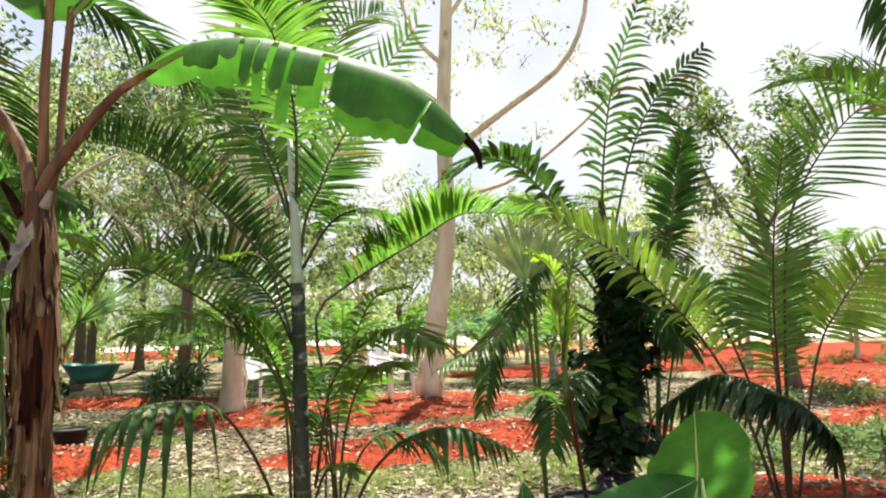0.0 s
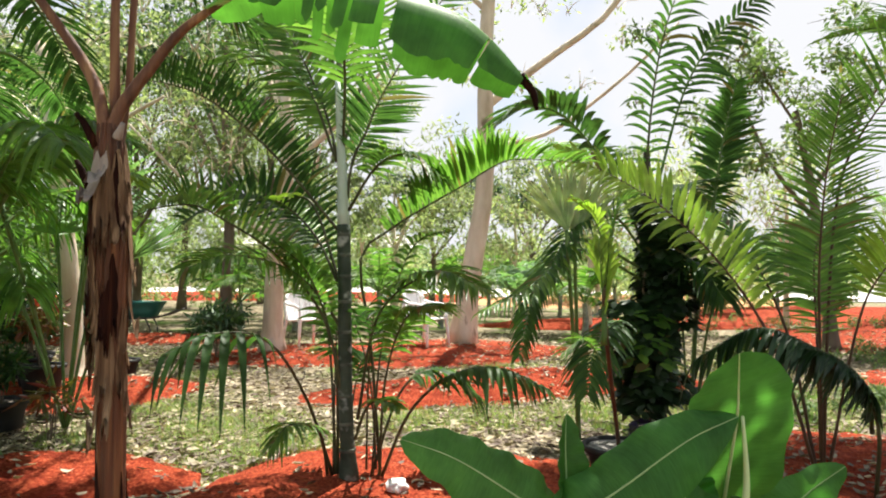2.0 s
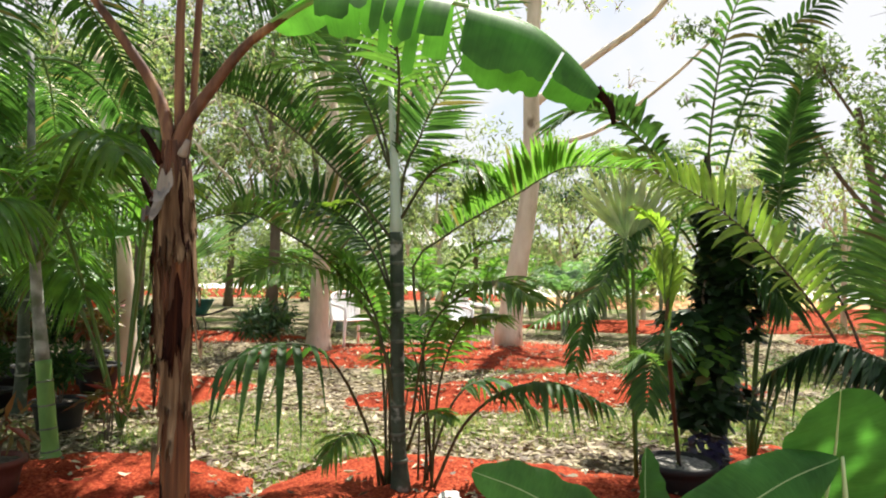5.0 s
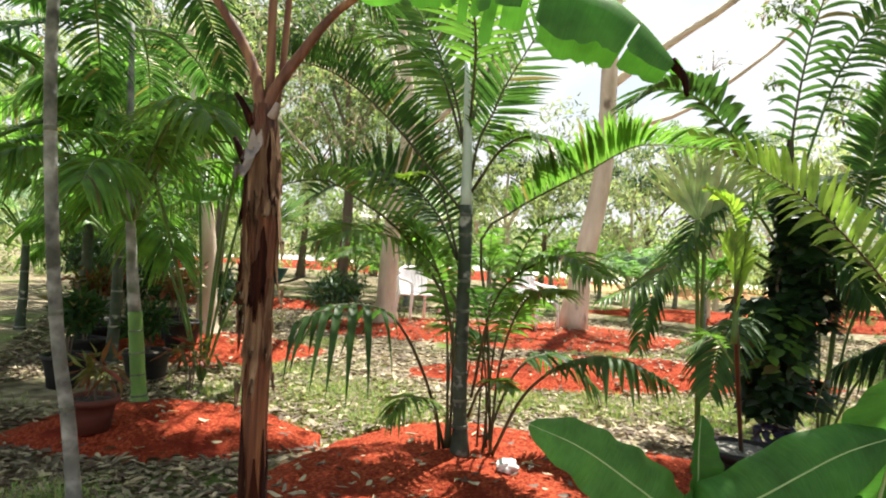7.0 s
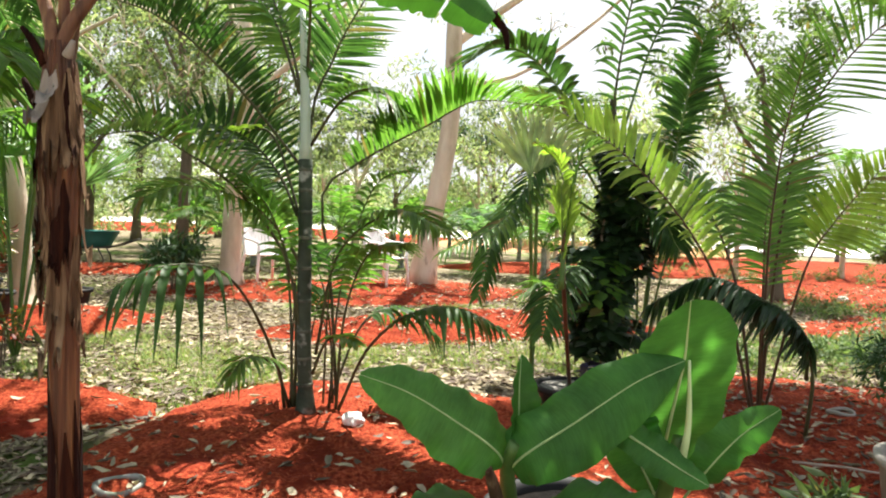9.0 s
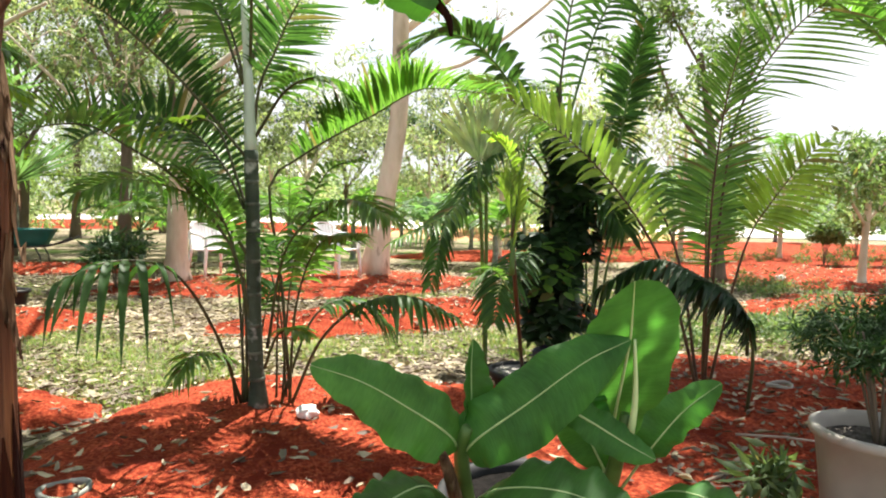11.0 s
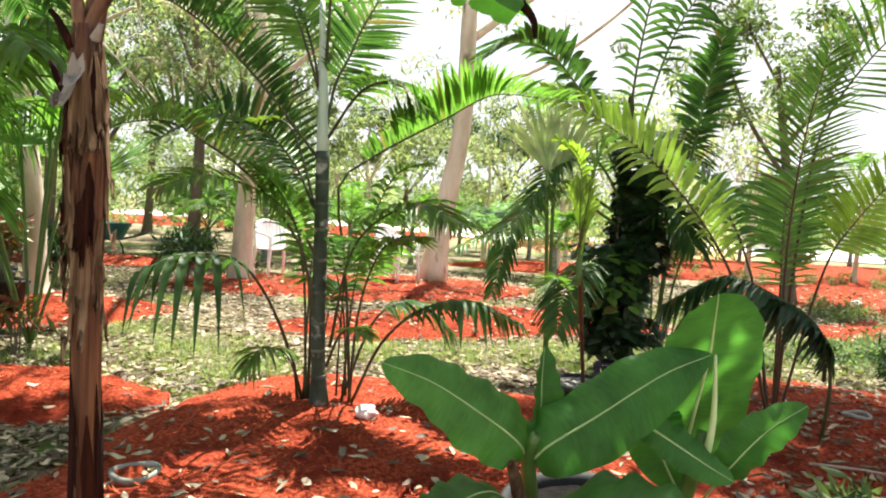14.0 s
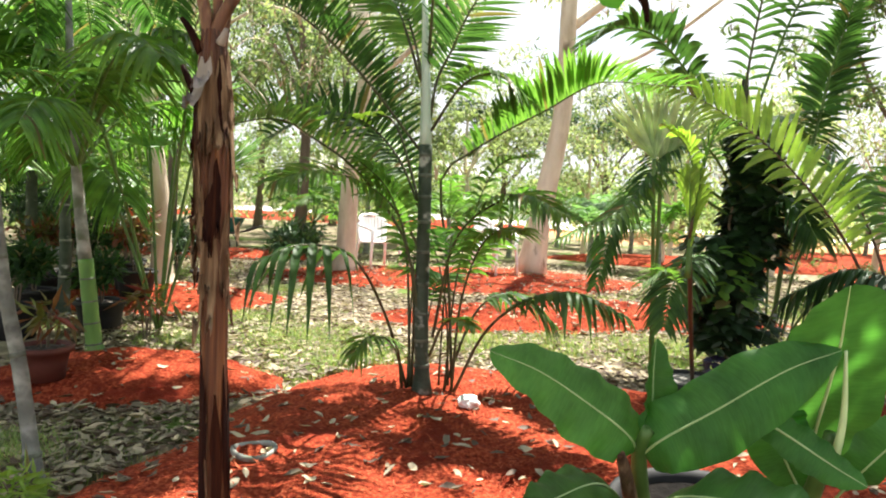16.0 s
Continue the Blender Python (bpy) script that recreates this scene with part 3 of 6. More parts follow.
def centre_palm():
    t = thing("feather_palm", (-0.75, 5.2, surface(-0.75, 5.2) - 0.02), "slender palm with a pale waxy shaft and arching green fronds", "palm")
    z0 = t.location.z
    ringed_trunk(t, ((-0.73, 5.2, z0), (-0.755, 5.2, 0.6), (-0.765, 5.2, 1.2), (-0.775, 5.2, 1.62)), 0.044, 0.040, M_GREEN_TRUNK, rings=9, z_from=0.12, z_to=0.95, ring_mat=M_RING_FAINT, flare=1.5)
    tube("crownshaft", local(t, ((-0.775, 5.2, 1.60), (-0.785, 5.2, 1.9), (-0.80, 5.2, 2.15), (-0.82, 5.2, 2.5))), 0.039, 0.016, M_SHAFT_GREY, t, "pale waxy grey-green crownshaft")
    fr = [
        # upper-left frond: darker leaflet copy, backlit shade put into its colour
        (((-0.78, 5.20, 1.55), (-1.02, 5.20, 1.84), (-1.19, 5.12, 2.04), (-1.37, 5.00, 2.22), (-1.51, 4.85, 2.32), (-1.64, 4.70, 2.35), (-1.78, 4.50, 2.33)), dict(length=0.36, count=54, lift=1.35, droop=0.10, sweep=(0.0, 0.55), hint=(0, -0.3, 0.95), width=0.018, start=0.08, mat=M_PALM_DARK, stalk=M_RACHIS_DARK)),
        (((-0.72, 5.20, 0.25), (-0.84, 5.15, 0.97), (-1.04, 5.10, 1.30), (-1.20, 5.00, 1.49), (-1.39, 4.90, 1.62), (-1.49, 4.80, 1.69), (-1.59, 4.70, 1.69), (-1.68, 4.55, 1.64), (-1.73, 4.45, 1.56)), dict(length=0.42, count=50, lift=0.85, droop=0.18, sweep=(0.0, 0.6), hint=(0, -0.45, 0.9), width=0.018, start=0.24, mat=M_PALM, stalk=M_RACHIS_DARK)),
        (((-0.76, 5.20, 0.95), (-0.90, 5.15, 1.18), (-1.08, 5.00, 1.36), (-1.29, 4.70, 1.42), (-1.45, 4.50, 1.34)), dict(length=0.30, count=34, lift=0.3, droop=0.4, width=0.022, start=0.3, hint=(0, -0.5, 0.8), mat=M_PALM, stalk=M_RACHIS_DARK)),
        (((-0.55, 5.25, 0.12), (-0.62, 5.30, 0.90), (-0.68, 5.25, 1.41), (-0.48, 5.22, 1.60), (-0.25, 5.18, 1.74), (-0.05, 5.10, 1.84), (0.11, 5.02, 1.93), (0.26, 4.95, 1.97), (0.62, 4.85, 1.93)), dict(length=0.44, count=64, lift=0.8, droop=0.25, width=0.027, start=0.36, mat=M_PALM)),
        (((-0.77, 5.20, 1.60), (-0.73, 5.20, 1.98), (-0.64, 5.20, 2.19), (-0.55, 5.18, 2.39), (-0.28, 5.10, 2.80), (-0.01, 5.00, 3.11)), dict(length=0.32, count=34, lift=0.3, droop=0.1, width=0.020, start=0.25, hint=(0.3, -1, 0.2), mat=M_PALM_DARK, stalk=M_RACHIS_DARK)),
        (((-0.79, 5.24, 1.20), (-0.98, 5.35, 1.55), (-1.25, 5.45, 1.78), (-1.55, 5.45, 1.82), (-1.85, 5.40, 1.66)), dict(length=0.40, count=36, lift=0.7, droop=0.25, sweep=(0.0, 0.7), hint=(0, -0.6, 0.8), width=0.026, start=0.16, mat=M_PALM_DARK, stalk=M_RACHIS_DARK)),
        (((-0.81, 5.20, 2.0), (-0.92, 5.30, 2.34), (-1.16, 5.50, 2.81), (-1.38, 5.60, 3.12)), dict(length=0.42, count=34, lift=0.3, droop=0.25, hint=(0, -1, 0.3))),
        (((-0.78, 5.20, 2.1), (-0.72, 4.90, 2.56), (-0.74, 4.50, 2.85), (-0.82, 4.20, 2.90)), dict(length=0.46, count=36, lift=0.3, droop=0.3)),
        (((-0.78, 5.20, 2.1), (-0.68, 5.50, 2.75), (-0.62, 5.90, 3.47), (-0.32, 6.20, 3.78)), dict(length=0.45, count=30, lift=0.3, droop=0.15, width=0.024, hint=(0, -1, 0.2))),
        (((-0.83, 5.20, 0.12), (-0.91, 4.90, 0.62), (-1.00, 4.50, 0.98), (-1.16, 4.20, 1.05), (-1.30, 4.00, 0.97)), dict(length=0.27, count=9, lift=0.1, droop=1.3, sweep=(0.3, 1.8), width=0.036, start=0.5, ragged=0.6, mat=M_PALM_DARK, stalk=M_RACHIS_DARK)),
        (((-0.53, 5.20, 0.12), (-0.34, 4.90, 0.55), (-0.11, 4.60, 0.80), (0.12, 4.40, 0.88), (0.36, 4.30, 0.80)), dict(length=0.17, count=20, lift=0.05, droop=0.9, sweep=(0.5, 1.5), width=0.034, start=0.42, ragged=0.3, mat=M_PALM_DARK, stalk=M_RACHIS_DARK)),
        (((-0.86, 5.20, 0.12), (-0.86, 5.00, 0.41), (-0.94, 4.70, 0.53), (-1.02, 4.60, 0.43)), dict(length=0.2, count=18, lift=0.1, droop=0.5, width=0.022, start=0.3)),
        (((-0.68, 5.20, 0.45), (-0.53, 5.00, 1.08), (-0.20, 4.80, 1.33), (0.07, 4.60, 1.25)), dict(length=0.34, count=28, lift=0.2, droop=0.5, width=0.028, start=0.35)),
        (((-0.68, 5.12, 0.35), (-0.60, 5.05, 0.55), (-0.50, 4.95, 0.61), (-0.40, 4.90, 0.58)), dict(length=0.15, count=8, lift=0.2, droop=0.3, width=0.04, start=0.4, mat=M_PALM)),
        (((-0.81, 5.20, 0.12), (-0.90, 5.40, 0.86), (-1.05, 5.60, 1.39), (-1.26, 5.80, 1.81)), dict(length=0.36, count=28, lift=0.2, droop=0.3, start=0.4, mat=M_PALM)),
        (((-0.82, 5.20, 2.00), (-1.03, 5.30, 2.48), (-1.38, 5.50, 2.76), (-1.81, 5.80, 2.80)), dict(length=0.4, count=32, lift=0.3, droop=0.4)),
        (((-0.55, 5.22, 0.12), (-0.50, 5.1, 0.7), (-0.36, 4.95, 1.08), (-0.14, 4.8, 1.16)), dict(length=0.3, count=24, lift=0.2, droop=0.5, start=0.45, mat=M_PALM)),
        (((-0.80, 5.22, 0.12), (-0.82, 5.2, 0.8), (-0.95, 5.1, 1.30), (-1.15, 5.0, 1.52)), dict(length=0.32, count=26, lift=0.3, droop=0.35, start=0.5, mat=M_PALM)),
        (((-0.6, 5.25, 0.12), (-0.42, 5.3, 0.62), (-0.18, 5.4, 0.72), (0.05, 5.4, 0.55)), dict(length=0.28, count=22, lift=0.1, droop=0.6, start=0.4, mat=M_PALM_DARK)),
        # three unseen high fronds, added to shade the ground at the left
        (((-0.82, 5.22, 2.45), (-0.92, 5.5, 3.25), (-1.3, 6.0, 4.05), (-1.9, 6.3, 4.45), (-2.5, 6.5, 4.35)), dict(length=0.5, count=44, lift=0.3, droop=0.35, width=0.036, mat=M_PALM)),
        (((-0.82, 5.22, 2.45), (-0.85, 5.6, 3.3), (-0.95, 6.2, 4.1), (-1.1, 6.8, 4.5)), dict(length=0.5, count=44, lift=0.3, droop=0.35, width=0.036, mat=M_PALM)),
        (((-0.82, 5.2, 2.45), (-1.0, 5.3, 3.2), (-1.5, 5.5, 3.85), (-2.1, 5.6, 3.9)), dict(length=0.45, count=40, lift=0.3, droop=0.35, width=0.034, mat=M_PALM)),
        # stands for sunlit leaflets of a palm behind; sunlight is in the lime colour
        (((-0.80, 5.25, 1.25), (-1.03, 5.4, 1.78), (-1.29, 5.50, 1.76), (-1.49, 5.5, 1.68)), dict(length=0.22, count=9, lift=0.5, droop=0.5, width=0.065, start=0.4, ragged=0.4, mat=M_PALM_LIGHT)),
        (((-0.75, 5.2, 1.7), (-0.55, 5.05, 1.95), (-0.35, 4.95, 2.0), (-0.15, 4.9, 1.85)), dict(length=0.34, count=26, lift=0.2, droop=0.4, start=0.25)),
    ]
    for i, (c, kw) in enumerate(fr):
        kw.setdefault("stalk", M_RACHIS_DARK)
        frond(t, c, seed=100 + i, r=0.011, **kw)
    # suckers round the foot
    rng = random.Random(19)
    for i in range(6):
        x, y = -0.72 + rng.uniform(-0.18, 0.28), 5.22 + rng.uniform(-0.05, 0.18)
        a, h, o = rng.uniform(0, 6.283), rng.uniform(0.7, 1.6), rng.uniform(0.3, 0.6)
        dx, dy = math.cos(a) * o, math.sin(a) * o * 0.7
        frond(t, ((x, y, 0.11), (x + dx * 0.12, y + dy * 0.12, h * 0.6), (x + dx * 0.5, y + dy * 0.5, h), (x + dx, y + dy, h * rng.uniform(0.95, 1.1))), rng.uniform(0.2, 0.32), 18, 0.020, 0.5, 0.2, 0.4, mat=(M_PALM, M_PALM, M_PALM_DARK)[i % 3], stalk=M_RACHIS_DARK, seed=900 + i, r=0.008)


centre_palm()


def vine_leaves(parent, centre, radius, z0, z1, n, size, seed, mat, name="vine_leaves", squash=1.0):
    rng = random.Random(seed)
    verts, faces = [], []
    for _ in range(n):
        a = rng.uniform(0, 6.283)
        z = rng.uniform(z0, z1)
        bulge = 0.75 + 0.35 * math.sin(z * 5.2 + a) + 0.2 * rng.random()
        r = radius * bulge
        c = np.array((centre[0] + math.cos(a) * r, centre[1] + math.sin(a) * r * squash, z))
        out = np.array((math.cos(a), math.sin(a), 0))
        side = np.array((-math.sin(a), math.cos(a), 0))
        d = np.array((0, 0, -1.0)) * rng.uniform(0.0, 1.0) + out * rng.uniform(0.1, 1.3) + side * rng.uniform(-1.0, 1.0)
        d /= np.linalg.norm(d)
        L = size * rng.uniform(0.6, 1.25)
        s = side + out * rng.uniform(-0.3, 0.3)
        o = len(verts)
        nn = np.cross(d, s)
        verts.extend((c, c + d * L * 0.22 + s * L * 0.36, c + d * L * 0.25 + nn * L * 0.06, c + d * L * 0.22 - s * L * 0.36, c + d * L * 0.62 + s * L * 0.3, c + d * L * 0.65 + nn * L * 0.04, c + d * L * 0.62 - s * L * 0.3, c + d * L))
        faces.extend(((o, o + 2, o + 1), (o, o + 3, o + 2), (o + 1, o + 2, o + 5, o + 4), (o + 2, o + 3, o + 6, o + 5), (o + 4, o + 5, o + 7), (o + 5, o + 6, o + 7)))
    return mesh_object(name, np.array(verts) - np.array(parent.location), faces, mat, parent)


def vine_palm():
    z0 = surface(1.36, 6.2)
    t = thing("vine_clad_palm", (1.36, 6.2, z0 - 0.02), "tall palm whose trunk is covered by dark climbing vine", "palm")
    ringed_trunk(t, ((1.36, 6.2, z0 - 0.02), (1.35, 6.2, 0.6), (1.33, 6.2, 1.2), (1.29, 6.2, 1.9)), 0.062, 0.055, M_DARK_TRUNK, rings=6, z_from=0.06, z_to=0.28, ring_mat=M_RING_PALE)
    fr = [
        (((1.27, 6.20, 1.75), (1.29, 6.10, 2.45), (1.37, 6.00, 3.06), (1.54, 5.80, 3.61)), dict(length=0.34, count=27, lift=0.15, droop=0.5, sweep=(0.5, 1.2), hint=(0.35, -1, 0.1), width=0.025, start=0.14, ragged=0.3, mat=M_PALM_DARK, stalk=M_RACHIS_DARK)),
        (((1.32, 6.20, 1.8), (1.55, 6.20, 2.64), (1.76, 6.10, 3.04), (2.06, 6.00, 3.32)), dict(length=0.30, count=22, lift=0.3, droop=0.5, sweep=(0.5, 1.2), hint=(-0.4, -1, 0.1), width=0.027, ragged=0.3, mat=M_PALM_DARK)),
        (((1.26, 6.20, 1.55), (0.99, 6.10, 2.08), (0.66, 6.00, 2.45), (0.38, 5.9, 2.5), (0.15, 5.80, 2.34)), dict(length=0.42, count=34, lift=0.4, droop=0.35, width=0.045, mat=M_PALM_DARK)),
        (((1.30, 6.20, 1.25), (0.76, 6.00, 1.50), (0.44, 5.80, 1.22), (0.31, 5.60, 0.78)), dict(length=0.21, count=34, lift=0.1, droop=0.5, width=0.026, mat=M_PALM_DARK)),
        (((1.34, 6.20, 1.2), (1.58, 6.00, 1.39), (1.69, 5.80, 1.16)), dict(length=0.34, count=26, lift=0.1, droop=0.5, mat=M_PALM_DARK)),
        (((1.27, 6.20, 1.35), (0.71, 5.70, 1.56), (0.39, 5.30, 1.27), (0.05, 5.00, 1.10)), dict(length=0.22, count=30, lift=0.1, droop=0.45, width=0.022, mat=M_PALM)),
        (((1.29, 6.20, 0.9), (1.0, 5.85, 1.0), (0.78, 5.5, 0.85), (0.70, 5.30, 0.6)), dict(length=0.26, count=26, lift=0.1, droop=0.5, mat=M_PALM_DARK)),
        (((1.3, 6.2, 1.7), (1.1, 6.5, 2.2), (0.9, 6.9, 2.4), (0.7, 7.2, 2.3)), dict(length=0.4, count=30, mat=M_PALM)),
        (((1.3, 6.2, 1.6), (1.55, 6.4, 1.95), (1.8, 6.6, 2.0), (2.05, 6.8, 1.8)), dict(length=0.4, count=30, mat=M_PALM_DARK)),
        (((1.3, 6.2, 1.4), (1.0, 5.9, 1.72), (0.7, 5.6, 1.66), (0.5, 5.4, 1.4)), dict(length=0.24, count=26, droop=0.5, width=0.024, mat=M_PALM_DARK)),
    ]
    for i, (c, kw) in enumerate(fr):
        frond(t, c, seed=200 + i, **kw)
    tube("crownshaft", local(t, ((1.30, 6.2, 1.75), (1.285, 6.19, 2.0), (1.28, 6.17, 2.25))), 0.062, 0.02, M_DARK_TRUNK, t, "dark fibrous crownshaft")
    v = thing("climbing_vine", (1.34, 6.2, surface(1.34, 6.2)), "dark green climbing vine wrapped round a palm trunk", "vine")
    tube("vine_stem", local(v, ((1.40, 6.15, z0), (1.25, 6.12, 0.4), (1.42, 6.12, 0.8), (1.24, 6.14, 1.2), (1.36, 6.15, 1.6))), 0.014, 0.008, M_BARK_DARK, v, n=24)
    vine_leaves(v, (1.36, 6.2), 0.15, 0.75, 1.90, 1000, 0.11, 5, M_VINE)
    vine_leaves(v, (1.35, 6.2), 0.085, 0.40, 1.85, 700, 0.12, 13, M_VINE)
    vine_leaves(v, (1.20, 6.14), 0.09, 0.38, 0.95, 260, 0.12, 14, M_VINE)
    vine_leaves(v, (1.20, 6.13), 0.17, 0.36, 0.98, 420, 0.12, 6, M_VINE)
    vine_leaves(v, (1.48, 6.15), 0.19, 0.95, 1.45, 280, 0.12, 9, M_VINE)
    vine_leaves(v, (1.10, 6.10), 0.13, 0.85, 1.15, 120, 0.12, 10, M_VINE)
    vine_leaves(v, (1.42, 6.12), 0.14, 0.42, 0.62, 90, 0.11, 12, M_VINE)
    # paler leaf colour here stands in for sunlit leaves on the vine's front
    vine_leaves(v, (1.25, 6.08), 0.20, 0.62, 1.12, 130, 0.10, 21, M_PALM, "lighter_vine_leaves")


vine_palm()


def clump_palm():
    z0 = surface(2.12, 5.4)
    t = thing("cane_palm", (2.12, 5.4, z0 - 0.02), "clumping palm with reddish canes and fine yellow-green fronds", "palm")
    b = z0 - 0.02
    fr = [
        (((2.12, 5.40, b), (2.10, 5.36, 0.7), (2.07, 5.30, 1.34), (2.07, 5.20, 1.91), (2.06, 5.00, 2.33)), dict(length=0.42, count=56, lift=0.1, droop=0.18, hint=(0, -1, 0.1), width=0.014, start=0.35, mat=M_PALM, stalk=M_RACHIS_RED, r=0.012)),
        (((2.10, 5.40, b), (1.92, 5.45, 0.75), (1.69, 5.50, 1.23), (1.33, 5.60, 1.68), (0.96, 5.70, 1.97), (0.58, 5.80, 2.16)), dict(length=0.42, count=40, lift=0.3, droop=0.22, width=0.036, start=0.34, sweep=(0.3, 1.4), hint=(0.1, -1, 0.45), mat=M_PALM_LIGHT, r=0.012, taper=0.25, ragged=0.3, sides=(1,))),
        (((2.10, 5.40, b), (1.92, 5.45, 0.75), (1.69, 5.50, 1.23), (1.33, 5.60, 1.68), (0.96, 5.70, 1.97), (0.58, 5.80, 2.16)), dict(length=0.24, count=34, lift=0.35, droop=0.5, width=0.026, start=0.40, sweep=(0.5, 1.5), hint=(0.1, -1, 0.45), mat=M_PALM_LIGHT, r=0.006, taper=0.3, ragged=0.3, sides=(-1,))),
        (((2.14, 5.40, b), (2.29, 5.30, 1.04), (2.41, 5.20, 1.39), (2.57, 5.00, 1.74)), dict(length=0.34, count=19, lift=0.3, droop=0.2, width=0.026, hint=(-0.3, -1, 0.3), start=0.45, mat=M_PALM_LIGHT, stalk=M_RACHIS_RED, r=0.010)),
        (((2.12, 5.40, b), (2.15, 5.35, 1.2), (2.19, 5.30, 1.82), (2.25, 5.20, 2.11), (2.37, 5.00, 2.39), (2.54, 4.80, 2.58)), dict(length=0.52, count=20, lift=0.2, droop=0.14, hint=(0, -1, 0.2), start=0.55, width=0.015, mat=M_PALM)),
        (((2.12, 5.40, b), (2.2, 5.6, 0.9), (2.3, 5.8, 1.5), (2.6, 6.0, 1.8)), dict(length=0.45, count=30, start=0.4, mat=M_PALM)),
        (((2.1, 5.40, b), (2.0, 5.6, 1.0), (1.8, 5.9, 1.6), (1.5, 6.1, 1.8)), dict(length=0.4, count=30, start=0.4, mat=M_PALM)),
    ]
    for i, (c, kw) in enumerate(fr):
        kw.setdefault("stalk", M_RACHIS_RED)
        frond(t, c, seed=300 + i, **kw)
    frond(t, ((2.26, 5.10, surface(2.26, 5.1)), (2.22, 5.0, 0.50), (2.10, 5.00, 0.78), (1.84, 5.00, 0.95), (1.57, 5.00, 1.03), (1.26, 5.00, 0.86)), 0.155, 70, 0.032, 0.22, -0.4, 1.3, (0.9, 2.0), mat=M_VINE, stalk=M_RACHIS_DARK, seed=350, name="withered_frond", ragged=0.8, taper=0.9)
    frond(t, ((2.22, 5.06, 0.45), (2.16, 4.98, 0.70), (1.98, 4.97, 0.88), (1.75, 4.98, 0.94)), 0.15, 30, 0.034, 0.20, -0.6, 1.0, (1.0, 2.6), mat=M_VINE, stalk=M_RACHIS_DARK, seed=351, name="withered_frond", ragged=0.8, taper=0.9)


clump_palm()


def side_palm():
    z0 = surface(1.68, 6.5)
    t = thing("young_palm", (1.68, 6.5, z0 - 0.02), "young palm with thin canes and upright dark fronds", "palm")
    fr = [
        (((1.68, 6.5, z0), (1.73, 6.48, 1.0), (1.86, 6.45, 1.88), (1.92, 6.40, 2.37), (1.98, 6.30, 2.77)), dict(length=0.34, count=36, lift=0.25, droop=0.3, hint=(-0.5, -1, 0), sweep=(0.65, 1.2), ragged=0.3, width=0.030, start=0.5, mat=M_PALM_DARK, r=0.022)),
        (((1.66, 6.5, z0), (1.6, 6.4, 0.9), (1.5, 6.3, 1.5), (1.3, 6.2, 1.8)), dict(length=0.35, count=28, start=0.45, mat=M_PALM_DARK)),
        (((1.70, 6.5, z0), (1.82, 6.5, 0.9), (1.98, 6.4, 1.45), (2.2, 6.3, 1.6)), dict(length=0.35, count=28, start=0.45, mat=M_PALM)),
        (((1.70, 6.5, z0), (1.85, 6.4, 0.55), (2.0, 6.2, 0.8), (2.25, 6.0, 0.75)), dict(length=0.3, count=24, start=0.4, mat=M_PALM_DARK)),
    ]
    for i, (c, kw) in enumerate(fr):
        frond(t, c, seed=400 + i, **kw)


side_palm()


def royal_palm():
    z0 = surface(5.0, 7.3)
    t = thing("royal_palm", (5.03, 7.3, z0 - 0.02), "palm with a bright green crownshaft and pale ringed base", "palm")
    ringed_trunk(t, ((5.04, 7.3, z0 - 0.02), (5.0, 7.3, 0.5), (4.98, 7.3, 0.95)), 0.115, 0.095, M_PALM_TRUNK, rings=5, z_from=0.2, z_to=0.95)
    tube("crownshaft", local(t, ((4.98, 7.3, 0.93), (4.97, 7.3, 1.5), (4.94, 7.3, 2.2), (4.92, 7.3, 2.85), (4.92, 7.3, 3.2))), 0.098, 0.045, M_CROWNSHAFT, t, "smooth bright green crownshaft")
    fr = [
        (((4.93, 7.30, 2.6), (4.65, 7.25, 2.95), (4.24, 7.20, 3.2), (3.54, 7.00, 3.42), (2.90, 6.80, 3.27)), dict(length=0.5, count=48, lift=0.5, droop=0.35, width=0.045, mat=M_PALM)),
        (((4.95, 7.30, 2.7), (5.23, 7.20, 3.24), (5.45, 7.00, 3.56), (5.9, 6.90, 3.85)), dict(length=0.55, count=36, lift=0.4, droop=0.2, width=0.04, mat=M_PALM)),
        (((4.92, 7.30, 2.82), (4.93, 7.30, 3.5), (5.1, 7.4, 4.2), (5.5, 7.7, 4.7)), dict(length=0.4, count=26, lift=0.6, droop=0.3, mat=M_PALM_DARK)),
        (((4.95, 7.30, 2.85), (5.05, 7.4, 3.7), (5.5, 7.6, 4.2), (6.1, 7.8, 4.2)), dict(length=0.55, count=36, mat=M_PALM_DARK)),
        (((4.9, 7.30, 2.8), (4.7, 7.6, 3.5), (4.3, 8.0, 3.9), (3.8, 8.4, 3.9)), dict(length=0.55, count=36, mat=M_PALM_DARK)),
    ]
    for i, (c, kw) in enumerate(fr):
        frond(t, c, seed=500 + i, r=0.02, **kw)


royal_palm()


